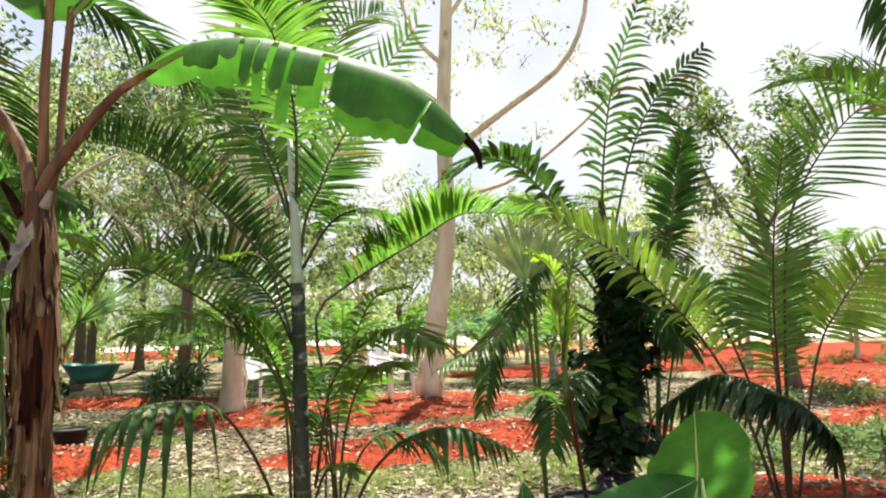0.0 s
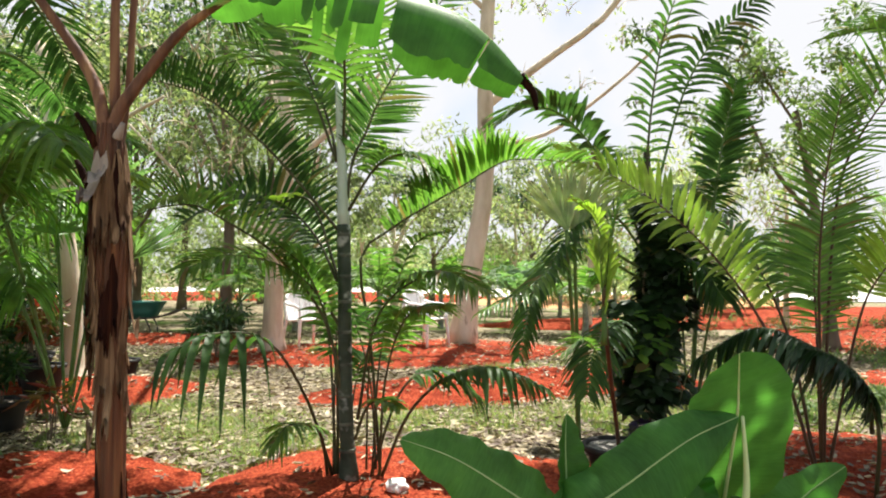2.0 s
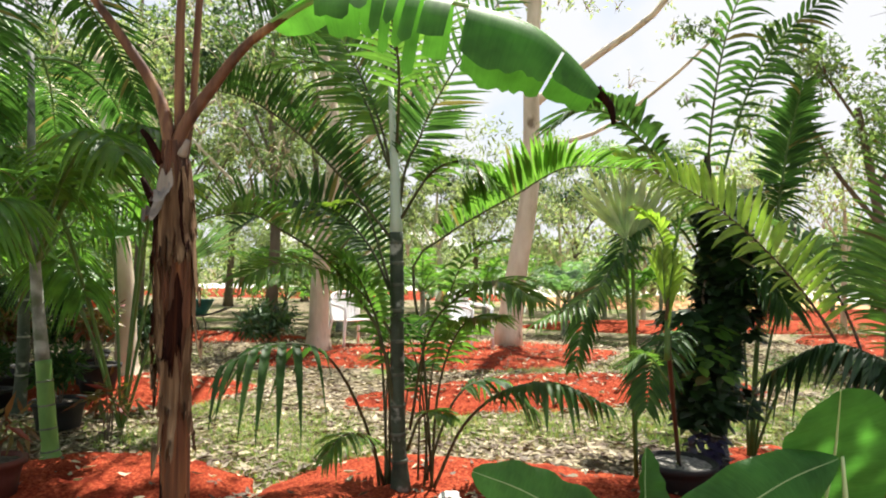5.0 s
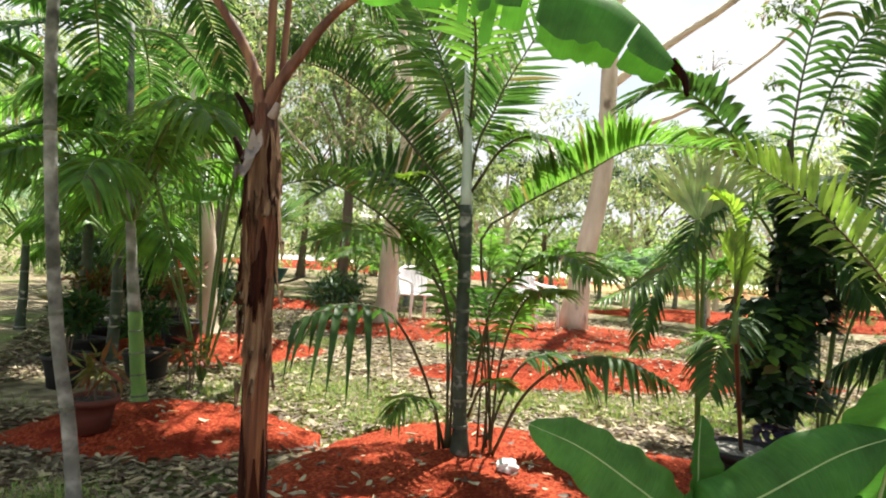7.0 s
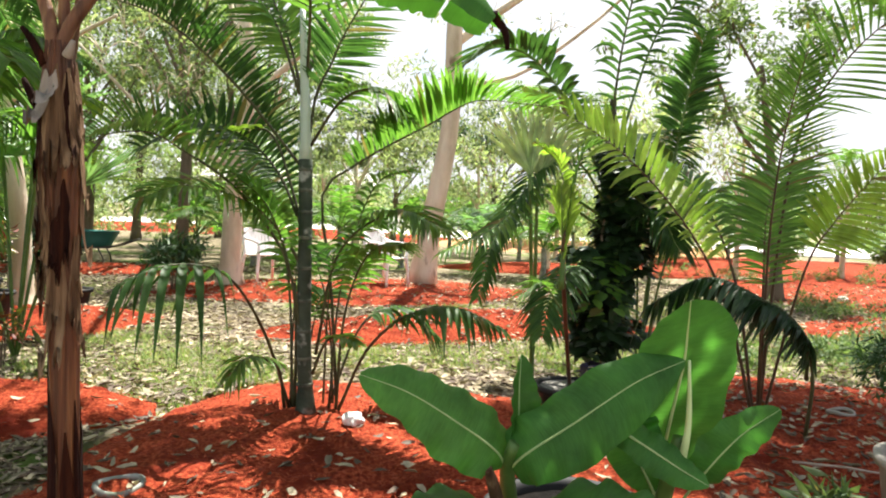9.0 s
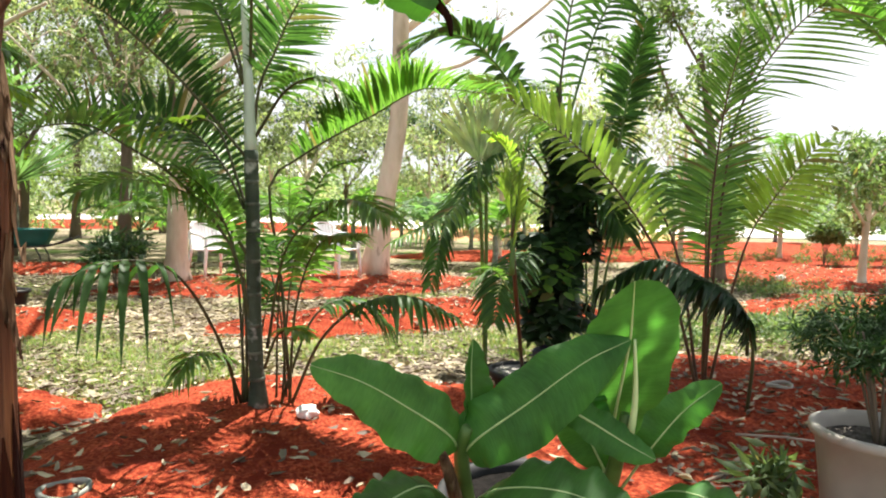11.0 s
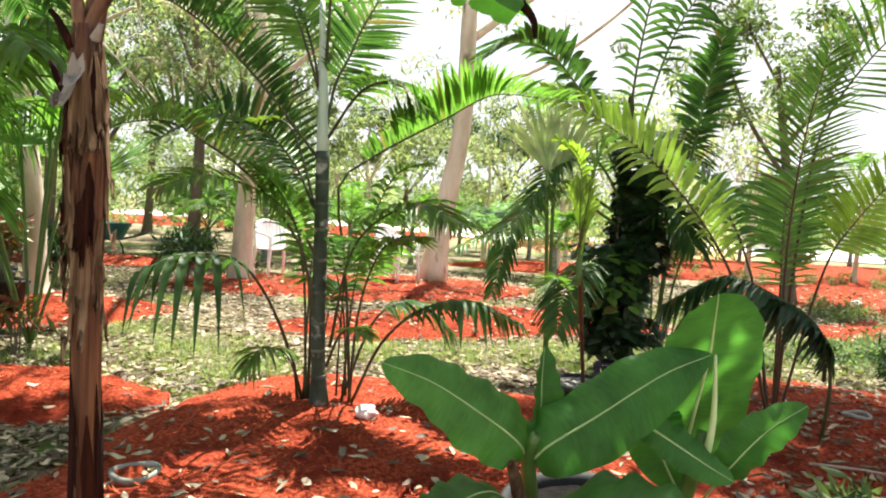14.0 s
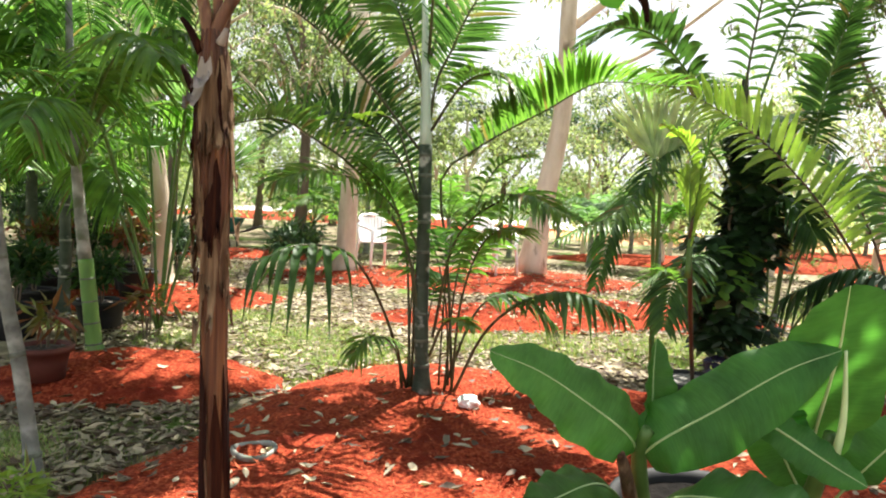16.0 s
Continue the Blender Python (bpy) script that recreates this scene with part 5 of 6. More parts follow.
def young_bananas():
    z0 = surface(0.5, 3.3)
    t = thing("young_banana_plant", (0.5, 3.2, z0), "young banana plant with broad glossy green leaves in a black pot", "banana plant")
    a, b = (0.27, 3.1), (0.70, 3.1)
    tube("pseudostem", local(t, ((0.33, 3.2, z0 + 0.12), (0.30, 3.15, 0.4), (0.26, 3.05, 0.62), (0.27, 3.0, 0.72))), 0.032, 0.016, M_RACHIS, t, sides=12)
    tube("pseudostem", local(t, ((0.66, 3.22, z0 + 0.12), (0.69, 3.15, 0.35), (0.71, 3.05, 0.62), (0.72, 3.02, 0.75))), 0.032, 0.016, M_RACHIS, t, sides=12)
    L = [
        (((0.72, 3.20, 0.50), (0.735, 3.15, 0.72), (0.735, 3.06, 0.94), (0.715, 2.99, 1.05), (0.695, 2.93, 1.135)), 0.165, (0.1, -1, 0.12), dict(blade_from=0.08, sag=0.05, lift=0.05, shape=0.78)),
        (((0.26, 3.05, 0.62), (0.30, 2.98, 0.70), (0.42, 2.95, 0.80), (0.57, 2.93, 0.92), (0.69, 2.93, 0.98)), 0.112, (-0.3, -1, 0.55), dict(blade_from=0.08, sag=0.30, lift=0.1, bend=-0.3)),
        (((0.26, 3.05, 0.62), (0.22, 3.0, 0.70), (0.10, 2.97, 0.79), (-0.02, 2.96, 0.86), (-0.15, 2.97, 0.90)), 0.108, (0.25, -1, 0.7), dict(blade_from=0.1, sag=0.3, lift=0.1)),
        (((0.27, 3.05, 0.64), (0.285, 3.06, 0.76), (0.285, 3.07, 0.86), (0.29, 3.09, 0.945)), 0.045, (0.5, -1, 0), dict(blade_from=0.1, sag=-0.3, lift=0.5)),
        (((0.73, 3.06, 0.52), (0.78, 2.99, 0.66), (0.86, 2.96, 0.78), (0.96, 2.96, 0.855)), 0.07, (0.3, -1, 0.4), dict(blade_from=0.2, sag=0.25, lift=0.15)),
        (((0.27, 3.08, 0.45), (0.34, 2.88, 0.60), (0.48, 2.72, 0.66), (0.62, 2.62, 0.62)), 0.13, (0, -0.6, 1), dict(blade_from=0.12, sag=0.3, lift=0.2)),
        (((0.50, 3.0, 0.80), (0.60, 2.95, 0.75), (0.69, 2.92, 0.70), (0.76, 2.90, 0.665)), 0.055, (0.2, -1, 0.5), dict(sag=0.3, lift=0.1, blade_from=0.0)),
        (((0.26, 3.08, 0.45), (0.16, 2.95, 0.58), (0.05, 2.83, 0.59), (-0.06, 2.75, 0.54)), 0.095, (0, -0.4, 1), dict(blade_from=0.15, sag=0.3, lift=0.15)),
        (((0.74, 3.06, 0.45), (0.80, 2.9, 0.58), (0.88, 2.78, 0.60), (0.98, 2.7, 0.56)), 0.075, (0, -0.4, 1), dict(blade_from=0.2, sag=0.25, lift=0.15)),
        (((0.72, 3.1, 0.5), (0.63, 3.12, 0.68), (0.60, 3.13, 0.78), (0.60, 3.14, 0.86)), 0.09, (-0.1, -1, 0.1), dict(blade_from=0.1, sag=0.1, lift=0.1)),
    ]
    # leaf 0, the upright one, takes the colour painted as sunlit
    for i, (c, w, h, kw) in enumerate(L):
        banana_leaf(t, c, w, h, M_BANANA_LIT if i == 0 else M_BANANA_YOUNG, 50 + i, n=36, rib=0.007 if i == 0 else 0.0042, rib_mat=M_ROLLED if i == 0 else None, wave=0.04 if i == 0 else 0.10, lobe=0.03 if i == 0 else 0.07, **kw)
    tube("rolled_leaf", local(t, ((0.72, 3.0, 0.66), (0.73, 2.985, 0.80), (0.722, 2.985, 0.97))), 0.013, 0.004, M_ROLLED, t, "rolled pale new leaf")
    tube("dry_leaf_stub", local(t, ((0.27, 3.1, 0.42), (0.22, 3.0, 0.60), (0.20, 2.97, 0.66))), 0.022, 0.012, M_SHEATH_DRY, t)
    pot("black_pot", (0.5, 3.25), 0.27, 0.32, M_BLACK, "black plastic nursery pot holding young banana plants", fill=M_SHADED_SOIL)


young_bananas()

# ---- pots and shrubs ----


def leafy_shrub(name, at, z0, h, r, n, size, mat, label, seed, stems=4, category="shrub", ratio=0.3, flat=0.75, clump=(0.35, 0.6)):
    t = thing(name, (at[0], at[1], z0), label, category)
    rng = random.Random(seed)
    tips = []
    for i in range(stems):
        a = rng.uniform(0, 6.283)
        e = np.array((math.cos(a) * r * rng.uniform(0.2, 0.7), math.sin(a) * r * rng.uniform(0.2, 0.7), h * rng.uniform(0.7, 1.0)))
        c = ((0.02 * math.cos(a), 0.02 * math.sin(a), -0.01), e * 0.5 + (0, 0, h * 0.08), e)
        tube("stem", c, 0.004 + 0.005 * h, 0.003, M_BARK_DARK, t, n=8, sides=6)
        tips.append(e)
    v, f = leaf_cloud([(e * rng.uniform(0.75, 1.02) + np.array((rng.uniform(-0.3, 0.3) * r, rng.uniform(-0.3, 0.3) * r, 0)), r * rng.uniform(*clump)) for e in tips for _ in range(4)], n, size, seed, ratio, flat)
    mesh_object("foliage", v, f, mat, t)
    return t


def leaf_cloud(clumps, n, size, seed, ratio=0.45, flat=0.75):
    """Small pointed leaves in ragged clumps (centre, radius)."""
    rs = np.random.RandomState(seed)
    verts, faces = [], []
    rad = np.array([c[1] for c in clumps])
    share = rad ** 2 / (rad ** 2).sum()
    for (c, r), s in zip(clumps, share):
        m = max(3, int(n * s))
        d = rs.normal(size=(m, 3))
        d /= np.linalg.norm(d, axis=1)[:, None]
        q = rs.uniform(0.25, 1.0, m) ** 0.6
        pos = np.array(c) + d * (r * q)[:, None] * np.array((1, 1, flat))
        ax = rs.normal(size=(m, 3)) * 0.8 + d * 0.6 + np.array((0, 0, -0.35))
        ax /= np.linalg.norm(ax, axis=1)[:, None]
        sd = np.cross(ax, rs.normal(size=(m, 3)) * 0.6 + np.array((0, 0, 1.0)))
        sd /= np.linalg.norm(sd, axis=1)[:, None] + 1e-9
        L = size * rs.uniform(0.6, 1.4, m)
        o = len(verts)
        nm = np.cross(ax, sd)
        A = pos
        B = pos + ax * (L * 0.45)[:, None] + sd * (L * ratio * 0.5)[:, None] + nm * (L * 0.08)[:, None]
        C = pos + ax * L[:, None]
        D = pos + ax * (L * 0.45)[:, None] - sd * (L * ratio * 0.5)[:, None] + nm * (L * 0.08)[:, None]
        block = np.stack((A, B, C, D), 1).reshape(-1, 3)
        verts.extend(map(tuple, block))
        for i in range(m):
            k = o + 4 * i
            faces.append((k, k + 1, k + 2))
            faces.append((k, k + 2, k + 3))
    return verts, faces


pot("cream_pot", (1.97, 3.62), 0.235, 0.50, M_CREAM, "large cream plastic pot with a wide rim")
leafy_shrub("potted_shrub", (1.97, 3.62), surface(1.97, 3.62) + 0.42, 0.56, 0.42, 3400, 0.05, M_SHRUB, "feathery dark green shrub growing in a cream pot", 21, stems=10, ratio=0.2, flat=0.32, clump=(0.22, 0.45))
leafy_shrub("low_shrub", (3.3, 4.75), surface(3.3, 4.75), 0.8, 0.42, 1700, 0.06, M_SHRUB, "low dark shrub at the foot of a palm trunk", 22, stems=9, ratio=0.22, flat=0.35, clump=(0.2, 0.45))
leafy_shrub("low_shrub", (3.75, 4.9), surface(3.75, 4.9), 0.9, 0.45, 1800, 0.06, M_SHRUB, "low dark shrub beside a palm trunk", 27, stems=9, ratio=0.22, flat=0.35, clump=(0.2, 0.45))
leafy_shrub("sprouting_plant", (1.55, 3.7), surface(1.55, 3.7), 0.30, 0.14, 160, 0.10, M_TREE, "small broad-leaved seedling in the mulch", 23, stems=3)

low = (-1.98, 3.42)
leafy_shrub("seedling", low, surface(*low), 0.16, 0.12, 70, 0.10, M_PALM_LIGHT, "small bright green seedling among dry leaves", 24, stems=4, ratio=0.22)

# ---- left side planting ----


def left_palms():
    z0 = surface(-2.1, 3.65)
    t = thing("grey_stem_palm", (-2.1, 3.65, z0 - 0.02), "thin grey palm trunk rising to a high crown", "palm")
    ringed_trunk(t, ((-2.08, 3.65, z0 - 0.02), (-2.16, 3.65, 0.5), (-2.26, 3.65, 1.0), (-2.36, 3.66, 2.0), (-2.4, 3.7, 3.0)), 0.031, 0.024, M_GREY_STEM, rings=5, z_from=0.08, z_to=0.9, ring_mat=M_RING_FAINT)
    random_fronds(t, (-2.4, 3.7, 3.0), 11, 1.8, 71, spread=(-0.2, 1.1), leaflet=0.42, count=40, width=0.026, arch=0.7, mat=M_PALM_DARK)
    z0 = surface(-3.2, 5.5)
    t = thing("green_shaft_palm", (-3.2, 5.5, z0 - 0.02), "young palm with a green ringed shaft and full crown", "palm")
    ringed_trunk(t, ((-3.2, 5.5, z0 - 0.02), (-3.24, 5.5, 0.4), (-3.28, 5.5, 0.75)), 0.055, 0.050, M_GREEN_SHAFT, rings=4, z_from=0.1, z_to=0.8, ring_mat=M_RING_FAINT, band=0.006)
    tube("crownshaft", local(t, ((-3.28, 5.5, 0.72), (-3.34, 5.5, 1.2), (-3.4, 5.5, 1.9), (-3.44, 5.5, 2.9))), 0.047, 0.02, M_PALM_TRUNK, t, "pale mottled upper stem")
    random_fronds(t, (-3.44, 5.5, 2.85), 8, 1.6, 75, spread=(-0.3, 0.9), leaflet=0.42, count=40, width=0.028, arch=0.8, mat=M_PALM_DARK, az0=95, az1=290)
    random_fronds(t, (-3.36, 5.5, 1.4), 10, 1.7, 72, spread=(0.5, 1.4), leaflet=0.44, count=36, width=0.036, droop=0.8, arch=0.8, mat=M_PALM)
    # sunlit leaf patch, its light painted by the lime leaflet colour
    frond(t, ((-3.4, 5.5, 1.9), (-2.9, 5.5, 2.02), (-2.39, 5.5, 2.00), (-2.14, 5.5, 1.93)), 0.24, 8, 0.07, 0.55, 0.2, 0.6, mat=M_PALM_LIGHT, seed=73, ragged=0.4)
    for i, (x, y, h, n, L, m) in enumerate(((-4.6, 6.9, 1.2, 10, 1.8, M_PALM), (-5.9, 8.8, 1.5, 10, 1.6, M_PALM), (-7.4, 9.8, 0.9, 8, 1.5, M_PALM), (-4.2, 4.6, 1.6, 10, 1.9, M_PALM), (-5.4, 7.4, 2.4, 11, 1.5, M_PALM), (-7.2, 8.4, 1.2, 11, 2.1, M_PALM))):
        z0 = surface(x, y)
        t = thing("clump_palm", (x, y, z0 - 0.02), "bushy green palm with arching feathery fronds", "palm", group="palms among the planting")
        ringed_trunk(t, ((x, y, z0 - 0.02), (x + 0.03, y, h * 0.5), (x + 0.02, y, h)), 0.06, 0.045, M_GREEN_TRUNK, rings=4)
        random_fronds(t, (x + 0.02, y, h), n, L, 80 + i, spread=(0.35, 1.4), leaflet=(0.46, 0.42)[i % 2], count=(36, 40)[i % 2], width=(0.038, 0.028)[i % 2], droop=(0.9, 0.5)[i % 2], arch=0.75, mat=(M_PALM, M_PALM, M_PALM_BLUE if i != 2 else M_PALM)[i % 3])
    fan_palm((-3.4, 6.6), spread_fans((-3.4, 6.6), 2.2, 8, 9), 0.6, 9, "fan palm with broad grey-green fan leaves", M_PALM_BLUE)
    pot("terracotta_pot", (-3.02, 4.8), 0.145, 0.21, M_TERRA, "dark red pot half hidden under palms")
    leafy_shrub("red_leaved_plant", (-3.02, 4.8), surface(-3.02, 4.8) + 0.20, 0.25, 0.14, 40, 0.16, M_RED_LEAF, "plant with strappy red and green leaves", 31, stems=4, ratio=0.2)
    leafy_shrub("red_leaved_plant", (-3.25, 6.2), surface(-3.25, 6.2), 0.5, 0.2, 60, 0.16, M_RED_LEAF, "plant with red strap leaves beside a palm", 32, stems=4, ratio=0.2)
    for i, (x, y, r, h) in enumerate(((-4.95, 8.35, 0.22, 0.3), (-4.2, 8.9, 0.18, 0.22), (-4.3, 7.6, 0.2, 0.28), (-3.9, 6.5, 0.2, 0.28), (-4.6, 7.9, 0.16, 0.3), (-5.3, 7.5, 0.2, 0.3), (-4.9, 6.9, 0.18, 0.26), (-4.3, 6.0, 0.18, 0.28), (-5.6, 8.2, 0.2, 0.28))):
        pot("nursery_pot", (x, y), r, h, M_BLACK, "black plastic nursery pot under the palms")
        if i != 1:
            leafy_shrub("potted_plant", (x, y), surface(x, y) + h * 0.85, 0.45 + 0.1 * (i % 3), 0.24, 420, 0.11, (M_SHRUB, M_TREE_DARK, M_RED_LEAF)[i % 3] if i < 6 else M_SHRUB, "leafy dark plant in a black nursery pot", 240 + i, stems=4, category="plant", ratio=0.3)


left_palms()


def understory():
    for i, (x, y, h, r) in enumerate(((-3.9, 11.0, 0.75, 0.45), (-5.9, 9.4, 1.0, 0.5), (-6.8, 9.0, 1.2, 0.6), (-8.6, 12.0, 1.3, 0.6), (-5.2, 9.9, 0.8, 0.4))):
        leafy_shrub("understory_shrub", (x, y), surface(x, y), h, r, 900, 0.14, (M_TREE_DARK, M_SHRUB)[i % 2], "dark leafy shrub in the shade of palms", 340 + i, stems=6, ratio=0.26)


understory()

# ---- trees ----


def tree(name, at, trunk, r0, r1, limbs, clumps, n, size, label, bark, leaf, seed, ratio=0.45, flat=0.7, group=""):
    t = thing(name, (at[0], at[1], surface(*at) - 0.04), label, "tree", group)
    z0 = t.location.z
    pts = [(at[0], at[1], z0)] + list(trunk)
    tube("trunk", local(t, pts), 0, 0, bark, t, n=28, sides=14, wobble=0.03, seed=seed, profile=lambda u: (r0 + (r1 - r0) * u) * (1 + 0.45 * max(0, 1 - u * 7) ** 2))
    for c, a, b in limbs:
        tube("limb", local(t, c), a, b, bark, t, n=12, sides=8)
    rng = random.Random(seed)
    tw = []
    for c, r in clumps:
        c = np.array(c, float) - np.array(t.location)
        for _ in range(3):
            d = np.array((rng.gauss(0, 1), rng.gauss(0, 1), rng.gauss(0, 0.7))) * r * 0.6
            tw.append(tube_data(curve_points((c - (0, 0, r * 0.5), c + d * 0.4, c + d), 5), [0.012, 0.010, 0.008, 0.006, 0.005, 0.003], 4))
    if tw:
        v, f = merge(tw)
        mesh_object("branchwork", v, f, bark, t)["kind"] = "stuff"
    v, f = leaf_cloud([(np.array(c, float) - np.array(t.location), r) for c, r in clumps], n, size, seed, ratio, flat)
    mesh_object("crown", v, f, leaf, t)
    return t


def clump_cloud(centre, spread, n, r, seed):
    rng = random.Random(seed)
    return [((centre[0] + rng.gauss(0, spread[0]), centre[1] + rng.gauss(0, spread[1]), centre[2] + rng.gauss(0, spread[2])), r * rng.uniform(0.5, 1.3)) for _ in range(n)]


# the tall tree behind the chairs
tall = tree("tall_tree", (-0.28, 13.0), ((-0.1, 13.05, 1.4), (0.13, 13.2, 2.98), (0.14, 13.4, 5.27), (0.26, 13.6, 7.61), (0.3, 13.7, 10.0)), 0.21, 0.09,
     [(((0.14, 13.4, 4.4), (0.7, 13.4, 4.85), (1.37, 13.4, 5.34), (2.33, 13.2, 6.01), (2.76, 13.0, 6.78), (2.9, 12.9, 7.8)), 0.085, 0.035),
      (((0.13, 13.3, 3.6), (0.8, 13.4, 3.75), (1.53, 13.4, 4.03), (2.65, 13.0, 4.85), (3.5, 12.8, 5.7)), 0.05, 0.02),
      (((0.2, 13.5, 6.2), (-0.4, 13.5, 6.9), (-0.8, 13.4, 8.2)), 0.06, 0.025),
      (((0.2, 13.5, 5.4), (-0.5, 13.7, 6.0), (-1.2, 13.8, 6.3)), 0.04, 0.015),
      (((0.25, 13.6, 7.2), (0.9, 13.6, 8.2), (1.4, 13.6, 9.5)), 0.05, 0.02),
      # these two limbs reach out to the unseen crown added for shade
      (((2.9, 12.9, 7.8), (3.1, 12.2, 8.4), (3.4, 10.2, 8.7), (3.7, 8.2, 8.6)), 0.036, 0.014),
      (((3.1, 12.2, 8.4), (2.7, 10.4, 8.7), (2.5, 8.2, 8.6)), 0.026, 0.010)],
     clump_cloud((0.9, 13.5, 6.8), (1.5, 0.8, 0.9), 26, 0.35, 1) + clump_cloud((0.4, 13.6, 9.2), (1.8, 1.0, 0.8), 30, 0.5, 2), 2600, 0.11, "tall pale-barked tree with sparse small leaves", M_BARK, M_TREE_PALE, 41)
# unseen crown above the view, added to shade the right mulch bed
cv, cf = leaf_cloud([(np.array(c) - np.array(tall.location), r) for c, r in clump_cloud((3.85, 8.15, 8.6), (1.0, 0.9, 0.25), 60, 0.55, 3)], 9000, 0.15, 44)
mesh_object("upper_crown", cv, cf, M_TREE, tall)
pale = tree("pale_trunk_tree", (-3.25, 11.6), ((-3.22, 11.55, 1.0), (-3.15, 11.5, 2.0), (-3.0, 11.5, 3.4), (-3.3, 11.6, 5.2)), 0.17, 0.09,
     [(((-3.0, 11.5, 3.0), (-2.2, 11.5, 3.7), (-1.4, 11.4, 4.6)), 0.06, 0.02), (((-3.05, 11.5, 3.3), (-3.9, 11.4, 4.0), (-4.9, 11.2, 4.3)), 0.06, 0.02), (((-3.1, 11.5, 3.8), (-3.6, 12.2, 4.8), (-3.9, 12.8, 5.6)), 0.05, 0.02), (((-3.17, 11.5, 1.9), (-3.8, 11.45, 2.2), (-4.6, 11.4, 2.75), (-5.6, 11.3, 3.75)), 0.05, 0.018),
      # limb to the unseen crown added for shade over the left bed
      (((-3.3, 11.6, 5.1), (-2.9, 11.0, 6.8), (-2.2, 9.6, 7.9), (-1.7, 7.8, 8.2)), 0.06, 0.02)],
     clump_cloud((-4.6, 11.6, 4.6), (1.5, 0.9, 0.8), 44, 0.4, 3) + clump_cloud((-4.2, 11.0, 3.2), (0.9, 0.6, 0.5), 20, 0.35, 5), 5600, 0.07, "tree with a smooth pale trunk and fine light foliage", M_BARK, M_TREE, 42)
# added crown out of view, throws dappled shade on the left foreground
cv, cf = leaf_cloud([(np.array(c) - np.array(pale.location), r) for c, r in clump_cloud((-1.9, 7.4, 8.3), (0.6, 0.6, 0.2), 36, 0.45, 8)], 3400, 0.14, 48)
mesh_object("upper_crown", cv, cf, M_TREE, pale)
tree("stump_tree", (-4.56, 8.5), ((-4.57, 8.5, 0.5), (-4.6, 8.5, 1.2), (-4.8, 8.5, 2.6), (-5.1, 8.6, 4.0)), 0.14, 0.06,
     [(((-4.75, 8.5, 2.3), (-4.1, 8.5, 3.0), (-3.5, 8.4, 3.3)), 0.04, 0.015), (((-4.9, 8.5, 2.9), (-5.6, 8.6, 3.5), (-6.3, 8.6, 3.9)), 0.04, 0.015)],
     clump_cloud((-4.9, 8.6, 3.7), (1.2, 0.8, 0.5), 30, 0.4, 4), 3600, 0.06, "small tree with a pale trunk standing on mulch", M_BARK, M_TREE_PALE, 43)
# trees on the lawn side
tree("branching_tree", (6.2, 13.2), ((6.1, 13.2, 1.4), (5.9, 13.2, 2.8), (5.6, 13.1, 4.2)), 0.12, 0.05,
     [(((6.0, 13.2, 2.2), (5.2, 13.1, 3.2), (4.6, 13.0, 4.4)), 0.05, 0.02), (((5.9, 13.2, 2.8), (6.6, 13.2, 3.8), (7.2, 13.1, 5.0)), 0.05, 0.02), (((5.7, 13.1, 3.8), (5.0, 13.0, 4.8), (4.4, 13.0, 5.6)), 0.03, 0.012)],
     clump_cloud((5.5, 13.1, 4.6), (1.1, 0.7, 0.8), 44, 0.36, 6), 5200, 0.12, "open-crowned tree with broad green leaves", M_BARK_DARK, M_TREE, 45)
tree("fruit_tree", (8.6, 12.6), ((8.6, 12.6, 0.5), (8.62, 12.6, 1.1), (8.65, 12.6, 1.6)), 0.075, 0.05,
     [(((8.62, 12.6, 1.1), (8.2, 12.5, 1.6), (7.9, 12.4, 2.0)), 0.035, 0.015), (((8.63, 12.6, 1.2), (9.1, 12.6, 1.7), (9.4, 12.6, 2.1)), 0.035, 0.015)],
     clump_cloud((8.7, 12.6, 2.1), (0.55, 0.5, 0.35), 30, 0.34, 7), 2600, 0.17, "small round fruit tree with glossy drooping leaves", M_BARK, M_TREE, 46, ratio=0.28)


# two small clumps are visible; trunk and overhead crown are unseen, added for shade
tree("dark_crowned_tree", (7.0, 6.2), ((6.95, 6.2, 1.6), (6.8, 6.1, 3.2), (6.6, 6.0, 4.6), (6.3, 5.9, 6.0)), 0.15, 0.06,
     [(((6.7, 6.05, 3.9), (6.1, 5.7, 4.7), (5.2, 5.3, 5.3), (4.5, 5.0, 5.5)), 0.06, 0.02), (((6.75, 6.1, 3.4), (6.6, 6.8, 3.6), (6.3, 7.4, 3.7)), 0.04, 0.012), (((6.6, 6.0, 4.6), (5.9, 5.9, 5.4), (5.2, 6.0, 6.0)), 0.05, 0.02)],
     clump_cloud((5.4, 5.0, 5.5), (0.9, 0.8, 0.35), 50, 0.36, 11) + clump_cloud((6.35, 7.4, 3.85), (0.12, 0.2, 0.16), 5, 0.3, 12) + clump_cloud((6.75, 7.4, 3.15), (0.12, 0.2, 0.14), 5, 0.3, 13), 16000, 0.15, "tree with dense dark needle-like foliage", M_BARK_DARK, M_TREE_DARK, 47, ratio=0.26)


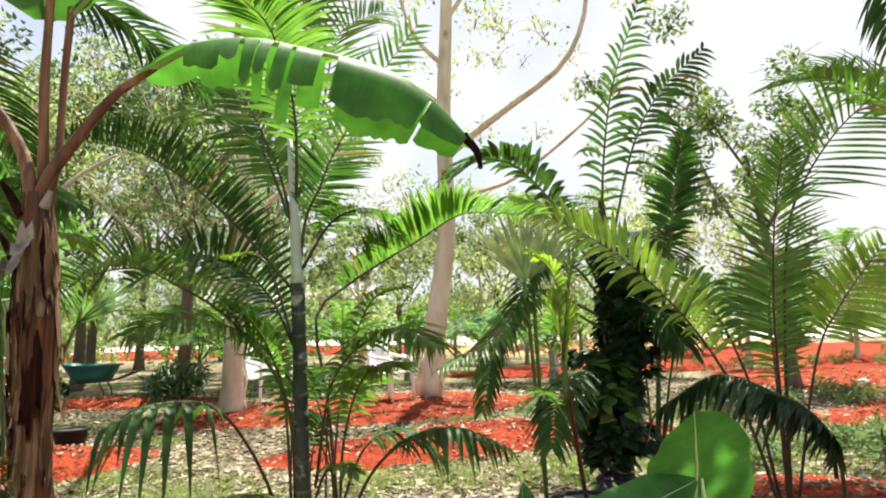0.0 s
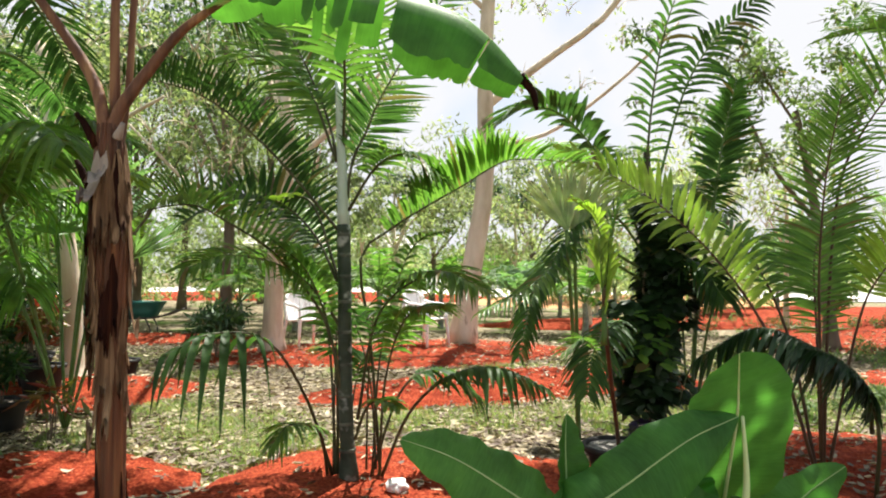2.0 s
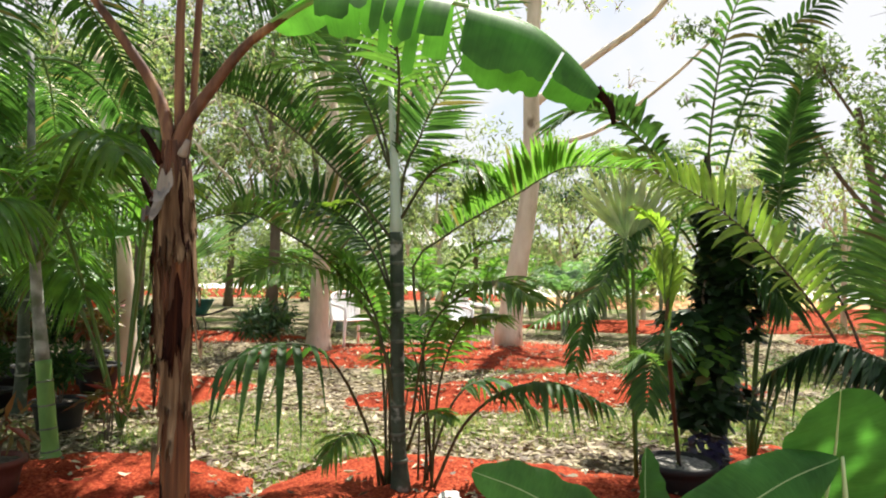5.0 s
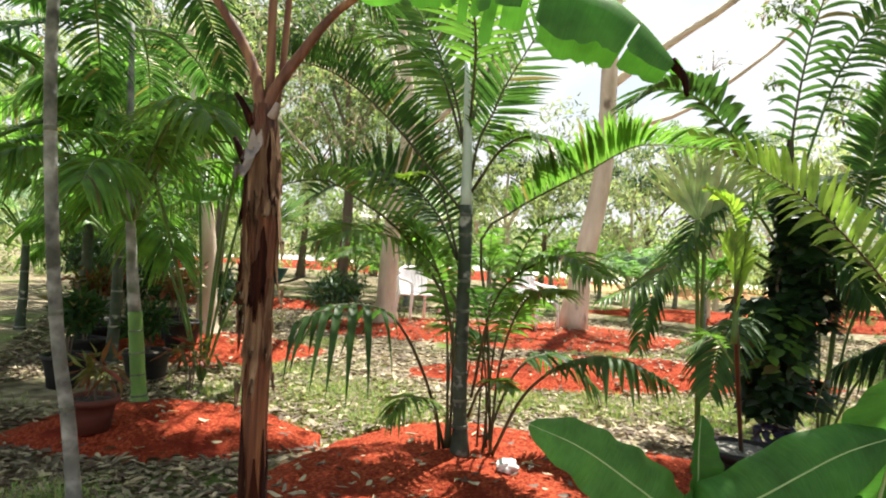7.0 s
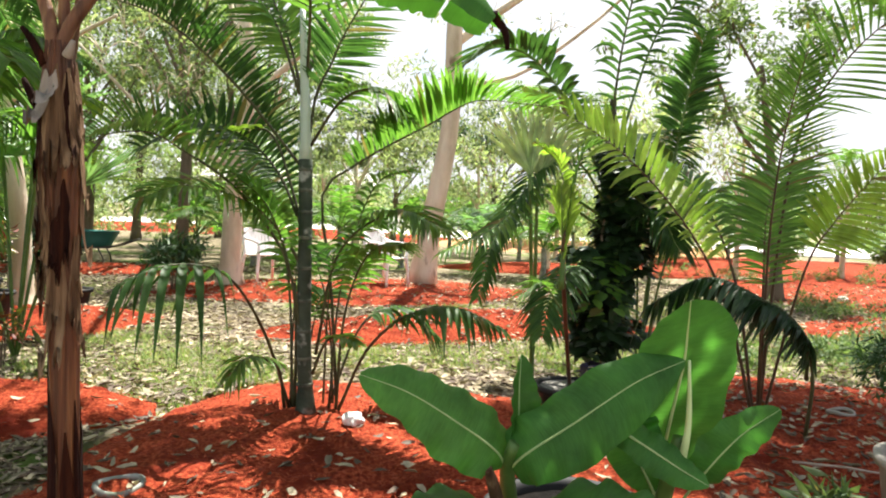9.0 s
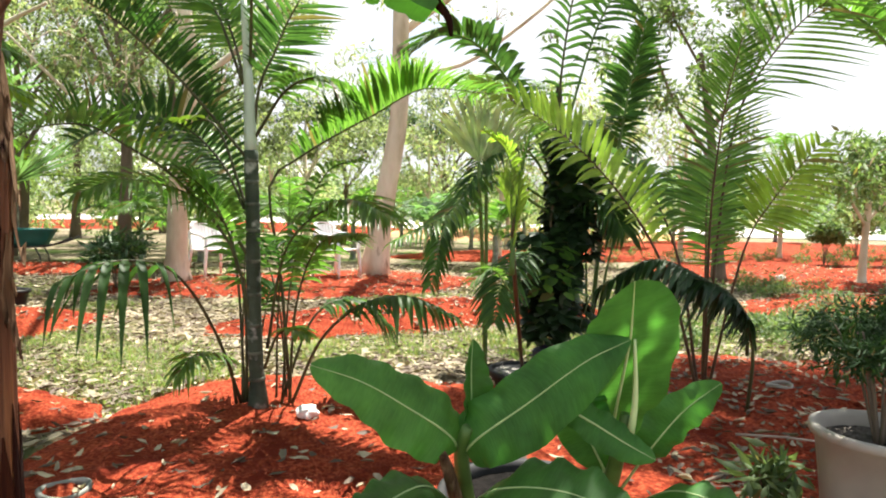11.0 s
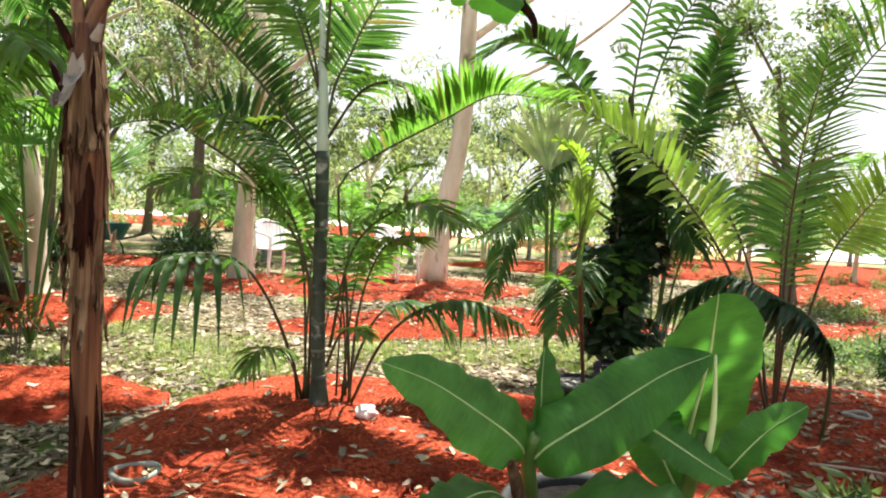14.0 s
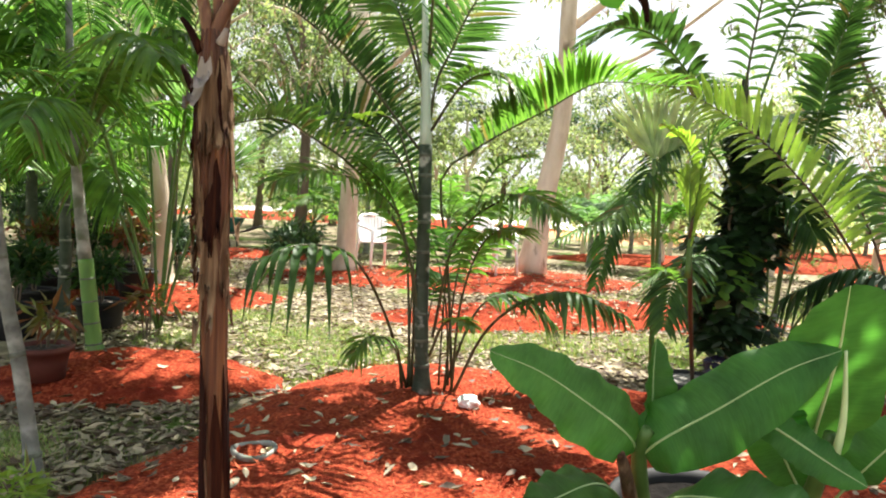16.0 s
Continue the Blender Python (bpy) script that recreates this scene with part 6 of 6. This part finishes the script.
def small_trees():
    k = 0
    for x, y, h, m in ((11.6, 15.5, 2.6, M_TREE), (14.0, 17.0, 2.8, M_TREE_PALE), (10.6, 18.5, 2.8, M_TREE), (17.0, 20.0, 3.4, M_TREE), (13.0, 12.6, 2.6, M_TREE), (3.4, 20.5, 3.0, M_TREE), (20.5, 18.0, 3.6, M_TREE_DARK), (7.0, 22.0, 3.0, M_TREE_PALE), (2.6, 17.0, 3.6, M_TREE_PALE), (4.8, 16.4, 3.9, M_TREE_PALE), (7.4, 17.6, 4.2, M_TREE_PALE), (1.0, 20.0, 3.4, M_TREE_PALE)):
        k += 1
        tree("orchard_tree", (x, y), ((x + 0.03, y, h * 0.35), (x + 0.06, y, h * 0.6), (x, y, h * 0.85)), 0.07, 0.03,
             [(((x + 0.04, y, h * 0.4), (x + 0.4, y, h * 0.65), (x + 0.6, y, h * 0.8)), 0.03, 0.012), (((x + 0.04, y, h * 0.45), (x - 0.4, y, h * 0.65), (x - 0.6, y, h * 0.8)), 0.03, 0.012)],
             clump_cloud((x, y, h * 0.8), (h * 0.22, h * 0.2, h * 0.14), 26, h * 0.14, 100 + k), 1500, 0.15, "young orchard tree with a leafy green crown", M_BARK, m, 100 + k, ratio=0.35, group="young trees on the lawn")
    # taller woodland trees behind
    for x, y, h, m, b in ((-9.5, 19.0, 8.0, M_TREE, M_BARK_DARK), (-5.4, 15.0, 8.2, M_TREE, M_BARK_DARK), (-8.0, 14.2, 8.0, M_TREE_DARK, M_BARK_DARK), (-5.8, 19.5, 7.2, M_TREE, M_BARK_DARK), (-2.6, 21.5, 4.4, M_TREE_PALE, M_BARK), (-10.5, 24.0, 9.0, M_TREE, M_BARK_DARK), (-14.0, 22.0, 9.0, M_TREE, M_BARK_DARK), (-5.2, 21.0, 7.5, M_TREE_PALE, M_BARK_DARK), (-12.0, 15.0, 7.5, M_TREE_PALE, M_BARK), (-8.6, 16.8, 6.8, M_TREE_PALE, M_BARK_DARK), (-18.0, 17.0, 8.0, M_TREE, M_BARK_DARK),
                          (-1.8, 26.0, 5.6, M_TREE_DARK, M_BARK_DARK), (1.8, 24.0, 5.0, M_TREE_DARK, M_BARK_DARK), (5.5, 30.0, 6.5, M_TREE, M_BARK_DARK), (9.5, 33.0, 6.0, M_TREE_PALE, M_BARK_DARK), (23.0, 26.0, 6.5, M_TREE_DARK, M_BARK_DARK), (-9.0, 28.0, 7.0, M_TREE, M_BARK_DARK)):
        k += 1
        rng = random.Random(k)
        limbs, cl = [], []
        for i in range(6):
            a = i * 1.05 + rng.uniform(-0.4, 0.4)
            e = np.array((math.cos(a), math.sin(a), 0)) * h * rng.uniform(0.22, 0.36)
            z1 = h * rng.uniform(0.35, 0.6)
            tip = np.array((x, y, z1 + h * rng.uniform(0.15, 0.4))) + e
            limbs.append((((x, y, z1 * 0.8), np.array((x, y, z1)) + e * 0.45 + (0, 0, h * 0.1), tip), 0.045, 0.014))
            cl += clump_cloud(tip, (h * 0.09, h * 0.09, h * 0.07), 8, h * 0.065, k * 9 + i)
        tree("woodland_tree", (x, y), ((x + 0.1, y, h * 0.3), (x - 0.05, y, h * 0.6), (x, y, h * 0.9)), 0.07 + 0.008 * h, 0.03, limbs, cl, 6500, 0.13, "woodland tree with a loose leafy crown", b, m, 200 + k, group="woodland trees")


small_trees()


def lawn_bushes():
    for i, (x, y, h, r) in enumerate(((9.9, 15.6, 1.0, 0.5), (13.2, 19.0, 1.3, 0.7), (8.0, 16.6, 1.0, 0.5), (6.2, 19.2, 1.1, 0.6))):
        leafy_shrub("lawn_bush", (x, y), surface(x, y), h, r, 1500, 0.13, (M_TREE, M_TREE_PALE)[i % 2], "round leafy green bush on the lawn", 140 + i, stems=5, category="bush", ratio=0.4)


lawn_bushes()


def low_weeds():
    rng = random.Random(33)
    cl = []
    for gx, gy, gr, n in ((3.3, 7.7, 0.5, 16), (4.3, 8.1, 0.6, 22), (5.6, 8.6, 0.6, 18), (6.6, 11.4, 0.7, 14), (9.0, 11.2, 0.8, 14), (4.6, 11.2, 0.7, 12), (11.5, 14.2, 1.2, 14), (14.5, 15.0, 1.4, 14), (9.5, 17.8, 1.5, 18), (13.5, 18.4, 1.6, 18), (6.0, 16.8, 1.2, 14)):
        for _ in range(n):
            x, y = gx + rng.gauss(0, gr), gy + rng.gauss(0, gr * 0.6)
            cl.append(((x, y, surface(x, y) + rng.uniform(0.03, 0.2)), rng.uniform(0.08, 0.2)))
    v, f = leaf_cloud(cl, 16000, 0.075, 34, 0.3, 0.8)
    ob = mesh_object("low_weeds", v, f, M_TREE)
    tagged(ob, "low green weeds sprouting along the mulch", "weeds", kind="stuff")


low_weeds()


def small_palms():
    k = 0
    for x, y, h, L, m in ((-5.6, 16.5, 0.6, 1.6, M_PALM), (-7.2, 19.5, 0.9, 1.8, M_PALM), (-4.4, 18.5, 1.0, 1.7, M_PALM), (-2.6, 19.5, 0.5, 1.5, M_PALM), (1.2, 18.5, 0.8, 1.5, M_PALM_BLUE), (2.4, 21.0, 1.0, 1.6, M_PALM), (-9.6, 14.5, 1.0, 1.8, M_PALM), (-7.9, 10.8, 0.8, 1.5, M_PALM), (-9.2, 13.0, 1.2, 1.7, M_PALM), (-4.0, 13.6, 0.9, 1.3, M_PALM), (-2.2, 15.8, 0.9, 1.5, M_PALM), (-0.9, 17.0, 0.8, 1.5, M_PALM), (-4.0, 15.5, 1.2, 1.6, M_PALM), (-9.0, 17.8, 1.6, 1.9, M_PALM_LIGHT), (0.9, 15.6, 0.7, 1.2, M_PALM_BLUE), (2.2, 15.0, 0.7, 1.3, M_PALM),
                          (-8.8, 11.6, 1.3, 1.9, M_PALM_DARK), (-11.0, 17.5, 1.2, 2.0, M_PALM), (4.6, 24.0, 0.8, 1.6, M_PALM), (0.3, 22.0, 0.9, 1.7, M_PALM), (10.0, 24.0, 1.0, 1.8, M_PALM), (15.0, 26.0, 3.2, 2.0, M_PALM)):
        k += 1
        z0 = surface(x, y)
        t = thing("small_palm", (x, y, z0 - 0.02), "small feathery palm planted in red mulch", "palm", group="small palms in the back")
        ringed_trunk(t, ((x, y, z0 - 0.02), (x + 0.02, y, h * 0.5), (x, y, h)), 0.07, 0.05, M_PALM_TRUNK, rings=3)
        random_fronds(t, (x, y, h), 9, L, 700 + k, spread=(0.3, 1.35), leaflet=0.42, count=22, width=0.045, arch=0.7, mat=m)


small_palms()

# ---- furniture and tools ----


def bevel_box(bm, size, m, bevel=0.008):
    g = bmesh.ops.create_cube(bm, size=1.0, matrix=m @ Matrix.Diagonal((*size, 1)))
    e = list({ed for v in g["verts"] for ed in v.link_edges})
    if bevel:
        bmesh.ops.bevel(bm, geom=e, offset=bevel, segments=2, affect="EDGES", profile=0.6)


def garden_chair(at, turn, label):
    t = thing("garden_chair", (at[0], at[1], surface(*at)), label, "chair", group="white garden chairs")
    t.rotation_euler, t.scale = (0, 0, radians(turn)), (1.06, 1.06, 1.06)
    bm = bmesh.new()
    bevel_box(bm, (0.48, 0.46, 0.03), pose(0, 0, 0.41, -3), 0.012)
    part("seat", bm, M_WHITE, t, smooth=True)
    # the back: a curved shell with slots between vertical slats
    v, f = tube_data(curve_points([(-0.25, 0.22, 0.74), (-0.17, 0.30, 0.82), (0, 0.33, 0.85), (0.17, 0.30, 0.82), (0.25, 0.22, 0.74)], 16), [0.024] * 17, 8)
    back = mesh_object("backrest", v, f, M_WHITE, t)
    for i in range(9):
        u = -1 + 2 * i / 8
        bm = bmesh.new()
        bevel_box(bm, (0.054, 0.014, 0.42), pose(0.22 * u, 0.28 - 0.06 * u * u, 0.60, -11, 0, -u * 20), 0.004)
        part("slat", bm, M_WHITE, back)
    for sx in (-1, 1):
        v, f = tube_data(curve_points([(sx * 0.25, 0.24, 0.70), (sx * 0.28, 0.10, 0.66), (sx * 0.28, -0.12, 0.64), (sx * 0.265, -0.24, 0.60)], 12), [0.024] * 13, 8)
        mesh_object("armrest", v, f, M_WHITE, t)
        for y, tilt in ((-0.22, 0.03), (0.20, -0.05)):
            top = 0.61 if y < 0 else 0.70
            v, f = tube_data([(sx * 0.285, y - tilt, 0), (sx * 0.275, y - tilt * 0.6, 0.2), (sx * 0.25, y, 0.42), (sx * 0.262, y - (0.02 if y < 0 else -0.03), top)], [0.02, 0.024, 0.028, 0.024], 8)
            mesh_object("leg", v, f, M_WHITE, t)


garden_chair((-2.90, 12.35), 46, "white resin garden armchair standing on red mulch")
garden_chair((-0.86, 12.2), 58, "white resin garden armchair turned aside on mulch")


def wheelbarrow(at, turn):
    t = thing("wheelbarrow", (at[0], at[1], surface(*at)), "wheelbarrow with a dark green tub parked on the ground", "wheelbarrow")
    t.rotation_euler = (0, 0, radians(turn))
    bm = bmesh.new()
    rings = [(0.30, 0.22, 0.38, -0.02), (0.40, 0.28, 0.52, 0.0), (0.52, 0.35, 0.70, 0.03), (0.55, 0.37, 0.715, 0.03), (0.50, 0.33, 0.70, 0.03), (0.28, 0.20, 0.41, -0.02)]
    rows = []
    for rx, ry, z, off in rings:
        row = []
        for k in range(28):
            a = 2 * math.pi * k / 28
            ca, sa = math.cos(a), math.sin(a)
            row.append(bm.verts.new((off + rx * math.copysign(abs(ca) ** 0.55, ca), ry * math.copysign(abs(sa) ** 0.55, sa), z + 0.05 * max(0, ca) * (z > 0.6))))
        rows.append(row)
    for a, b in zip(rows, rows[1:]):
        for k in range(28):
            bm.faces.new((a[k], a[(k + 1) % 28], b[(k + 1) % 28], b[k]))
    bm.faces.new(rows[0][::-1])
    bm.faces.new(rows[-1])
    part("tub", bm, M_BARROW, t, "dark green moulded tub", smooth=True)
    for sy in (-1, 1):
        v, f = tube_data(curve_points([(0.62, sy * 0.06, 0.2), (0.3, sy * 0.16, 0.36), (-0.4, sy * 0.26, 0.40), (-0.85, sy * 0.29, 0.56)], 12), [0.018] * 13, 8)
        mesh_object("handle", v, f, M_STEEL, t)
        v, f = tube_data([(-0.18, sy * 0.24, 0.40), (-0.28, sy * 0.25, 0.2), (-0.30, sy * 0.25, 0.0)], [0.016] * 3, 8)
        mesh_object("leg", v, f, M_STEEL, t)
    bm = bmesh.new()
    v, f = [], []
    for i in range(28):
        a = 2 * math.pi * i / 28
        for j in range(8):
            b = 2 * math.pi * j / 8
            r = 0.155 + 0.045 * math.cos(b)
            v.append((0.62 + r * math.cos(a), 0.045 * math.sin(b), 0.2 + r * math.sin(a)))
    for i in range(28):
        for j in range(8):
            f.append((i * 8 + j, i * 8 + (j + 1) % 8, ((i + 1) % 28) * 8 + (j + 1) % 8, ((i + 1) % 28) * 8 + j))
    bm.free()
    w = mesh_object("wheel", v, f, M_BLACK, t)
    v, f = tube_data([(0.62, -0.05, 0.2), (0.62, 0.05, 0.2)], [0.11, 0.11], 20)
    mesh_object("rim", v, f, M_STEEL, w)


wheelbarrow((-7.05, 14.65), 190)


def stone(at, r, seed, label, mat=M_STONE, flat=0.7):
    bm = bmesh.new()
    bmesh.ops.create_icosphere(bm, subdivisions=3, radius=r)
    for v in bm.verts:
        k = 1 + 0.45 * noise.noise(v.co * (1.3 / r) + Vector((seed, seed, 0))) + 0.12 * noise.noise(v.co * (4.0 / r))
        v.co *= k
        v.co.z *= flat
    me = bpy.data.meshes.new("stone")
    bm.to_mesh(me)
    bm.free()
    me.materials.append(mat)
    ob = new("stone", me)
    ob.location = (at[0], at[1], surface(*at) + r * flat * 0.6)
    return tagged(ob, label, "stone")


stone((-0.41, 4.97), 0.06, 3, "lumpy white stone lying on red mulch")
stone((9.6, 12.2), 0.07, 7, "pale stone lying on the mulch bed")
stone((7.3, 13.0), 0.08, 8, "pale stone on the mulch bed")


def saucer(at, size, mat, label):
    v, f = [], []
    for i in range(30):
        a = 2 * math.pi * i / 30
        for j in range(8):
            b = 2 * math.pi * j / 8
            r = size * (1 + 0.06 * math.sin(3 * a)) + 0.012 * math.cos(b)
            v.append((r * math.cos(a), r * 0.95 * math.sin(a), 0.016 * math.sin(b) + 0.008 * math.sin(2 * a) + 0.01))
    for i in range(30):
        for j in range(8):
            f.append((i * 8 + j, i * 8 + (j + 1) % 8, ((i + 1) % 30) * 8 + (j + 1) % 8, ((i + 1) % 30) * 8 + j))
    ob = mesh_object("pot_ring", v, f, mat)
    ob.location = (at[0], at[1], surface(*at) - 0.002)
    tagged(ob, label, "pot ring")


saucer((-1.29, 4.02), 0.095, M_PALM_TRUNK, "grey plastic ring half buried in red mulch")
saucer((2.8, 5.63), 0.08, M_CREAM, "pale plastic ring lying on shaded mulch")


def sticks():
    for i, (x, y, a, L) in enumerate(((1.62, 4.1, 25, 0.42), (1.75, 3.95, -40, 0.3), (2.2, 4.6, -20, 0.5), (2.6, 4.2, 10, 0.35), (1.7, 3.55, 80, 0.4))):
        d = np.array((math.cos(radians(a)), math.sin(radians(a)), 0)) * L / 2
        z = surface(x, y) + 0.03
        v, f = tube_data([(-d[0], -d[1], 0), (0, 0, 0.012), (d[0], d[1], 0.004)], [0.008, 0.007, 0.004], 6)
        ob = mesh_object("stick", v, f, M_STICK)
        ob.location = (x, y, z - 0.015)
        tagged(ob, "thin dry stick lying on the mulch", "stick", group="sticks on the mulch")


sticks()

# ---- far surroundings ----


def far_house(at, w, d, h, turn, label):
    t = thing("house", (at[0], at[1], -0.02), label, "house")
    t.rotation_euler = (0, 0, radians(turn))
    bm = bmesh.new()
    bevel_box(bm, (w, d, h), pose(0, 0, h / 2), 0.02)
    wall = part("wall", bm, M_PLASTER, t)
    bm = bmesh.new()
    for sy in (-1, 1):
        bevel_box(bm, (w + 0.8, d * 0.56, 0.12), pose(0, sy * d * 0.26, h + d * 0.10, -sy * 20), 0.01)
    part("roof", bm, M_ROOF, t)
    for i in range(3):
        x = -w / 2 + w * (i + 0.5) / 3
        bm = bmesh.new()
        bevel_box(bm, (1.2, 0.06, 1.1), pose(x, -d / 2 - 0.01, h * 0.55), 0.01)
        win = part("window", bm, M_WHITE, t)
        bm = bmesh.new()
        bevel_box(bm, (1.05, 0.04, 0.95), pose(x, -d / 2 - 0.03, h * 0.55), 0)
        part("pane", bm, M_DARKGLASS, win)


far_house((-14.0, 58.0), 16.0, 7.0, 3.4, 34, "long white house beyond the trees")
far_house((40.0, 58.0), 12.0, 7.0, 3.0, 30, "white house far off beyond the lawn")


def garden_wall():
    for i, (x, y, L, a) in enumerate(((4.0, 56.0, 22.0, 35),)):
        bm = bmesh.new()
        bevel_box(bm, (L, 0.2, 1.5), pose(0, 0, 0.75), 0.02)
        bevel_box(bm, (L + 0.1, 0.3, 0.08), pose(0, 0, 1.54), 0.01)
        ob = part("garden_wall", bm, M_PLASTER, None)
        ob.location, ob.rotation_euler = (x, y, -0.02), (0, 0, radians(a))
        tagged(ob, "low white plastered garden wall at the far edge", "wall", kind="structure")
    bm = bmesh.new()
    bevel_box(bm, (90.0, 22.0, 0.06), pose(0, 0, 0.0), 0.01)
    ob = part("pavement", bm, M_PAVE, None)
    ob.location, ob.rotation_euler = (20.0, 43.5, 0.03), (0, 0, radians(-4))
    tagged(ob, "pale sunlit driveway beyond the lawn", "driveway", kind="structure")


garden_wall()


def far_woods():
    rng = random.Random(9)
    cl = []
    for i in range(330):
        a = radians(rng.uniform(-62, 62))
        r = rng.uniform(48, 75)
        top = 3.2 + 2.6 * noise.noise((a * 5, 0.3, 0.0)) + (2.5 if a < -0.15 else 0)
        z = rng.uniform(0.3, max(1.2, top))
        cl.append(((math.sin(a) * r, math.cos(a) * r, z), rng.uniform(1.0, 2.1)))
    v, f = leaf_cloud(cl, 60000, 0.5, 5, 0.5, 0.8)
    ob = mesh_object("far_woods", v, f, M_TREE)
    tagged(ob, "distant belt of green trees and bushes", "woods", kind="stuff")
    cl = []
    for i in range(230):
        a = radians(rng.uniform(-58, 22))
        r = rng.uniform(22, 40)
        cl.append(((math.sin(a) * r, math.cos(a) * r, rng.uniform(0.4, 2.6 if a < 0.1 else 1.6)), rng.uniform(0.5, 1.0)))
    v, f = leaf_cloud(cl, 32000, 0.22, 6, 0.4, 0.9)
    ob = mesh_object("undergrowth", v, f, M_TREE_PALE)
    tagged(ob, "leafy undergrowth between the trees", "bushes", kind="stuff")
    cl = []
    for i in range(230):
        a = radians(rng.uniform(-60, 4))
        r = rng.uniform(16, 30)
        cl.append(((math.sin(a) * r, math.cos(a) * r, rng.uniform(1.5, 5.2)), rng.uniform(0.3, 0.8)))
    v, f = leaf_cloud(cl, 32000, 0.16, 8, 0.28, 0.9)
    ob = mesh_object("pale_undergrowth", v, f, M_TREE_PALE)
    tagged(ob, "airy yellow-green foliage between the far trunks", "bushes", kind="stuff")


far_woods()

# ---- litter, grass and mulch chips ----


def on_bed(x, y):
    return max(bed_height(k, x, y) for k in range(len(BEDS))) > 0


GRASS = [(-2.1, 6.8, 0.75), (-1.5, 6.2, 0.5), (-2.9, 7.5, 0.5), (0.2, 7.2, 0.6), (1.1, 7.5, 0.8), (1.9, 7.6, 0.7), (-0.6, 7.0, 0.4), (-3.0, 6.3, 0.45), (-2.5, 3.9, 0.35), (2.9, 7.8, 0.9), (4.2, 8.2, 1.0), (5.6, 8.8, 0.9), (0.2, 10.6, 0.6), (2.0, 11.4, 0.8), (3.6, 10.6, 0.8), (-5.4, 10.4, 0.8), (-3.4, 9.4, 0.4)]


def ground_cover():
    rng = random.Random(77)
    grass, litter, onmulch = [], [], []
    while len(litter) < 38000:
        y = 2.4 + 13 * rng.random() ** 1.5
        x = rng.uniform(-0.75, 0.85) * (y + 1.0)
        b = on_bed(x, y)
        if not b and noise.noise((x * 0.8, y * 0.8, 3.0)) > -0.45:
            litter.append((x, y))
        elif b and rng.random() < (0.30 if y > 8 else (0.22 if x > 1.3 else 0.055)):
            onmulch.append((x, y))
    blades_v, blades_f = [], []
    n = 0
    while n < 70000:
        y = 2.6 + 11 * rng.random() ** 1.3
        x = rng.uniform(-0.7, 0.85) * (y + 1.0)
        lush = max(math.exp(-((x - gx) ** 2 + (y - gy) ** 2) / gr ** 2) for gx, gy, gr in GRASS)
        if on_bed(x, y) or noise.noise((x * 0.8, y * 0.8, 8.0)) * 0.5 + rng.uniform(-0.45, 0.45) + 1.1 * lush < 0.55:
            continue
        z = surface(x, y) - 0.005
        a = rng.uniform(0, 6.283)
        h = rng.uniform(0.025, 0.055 + 0.05 * lush)
        lean = rng.uniform(0.2, 1.0) * h
        wx, wy = -math.sin(a) * 0.004, math.cos(a) * 0.004
        o = len(blades_v)
        blades_v.extend(((x - wx, y - wy, z), (x + wx, y + wy, z), (x + math.cos(a) * lean * 0.4 + wx * 0.7, y + math.sin(a) * lean * 0.4 + wy * 0.7, z + h * 0.65), (x + math.cos(a) * lean * 0.4 - wx * 0.7, y + math.sin(a) * lean * 0.4 - wy * 0.7, z + h * 0.65), (x + math.cos(a) * lean, y + math.sin(a) * lean, z + h)))
        blades_f.extend(((o, o + 1, o + 2, o + 3), (o + 3, o + 2, o + 4)))
        n += 1
    ob = mesh_object("grass", blades_v, blades_f, M_GRASS)
    tagged(ob, "thin pale green grass between dry leaves", "grass", kind="stuff")
    scatter_leaves("leaf_litter", litter, 0.086, M_LITTER, "dry tan leaves scattered over the ground", "leaf litter", 5, rise=0.03)
    scatter_leaves("leaves_on_mulch", onmulch, 0.076, M_LITTER, "dry pale leaves scattered over red mulch", "leaf litter", 6)
    chips = []
    while len(chips) < 26000:
        y = 2.6 + 11.5 * rng.random() ** 1.7
        x = rng.uniform(-0.75, 0.85) * (y + 0.6)
        if on_bed(x, y):
            chips.append((x, y))
    scatter_leaves("mulch_chips", chips, 0.034, M_CHIP, "shredded red wood chips on the mounds", "mulch", 7, flat=0.5, ratio=0.16, rise=0.004)


ground_cover()
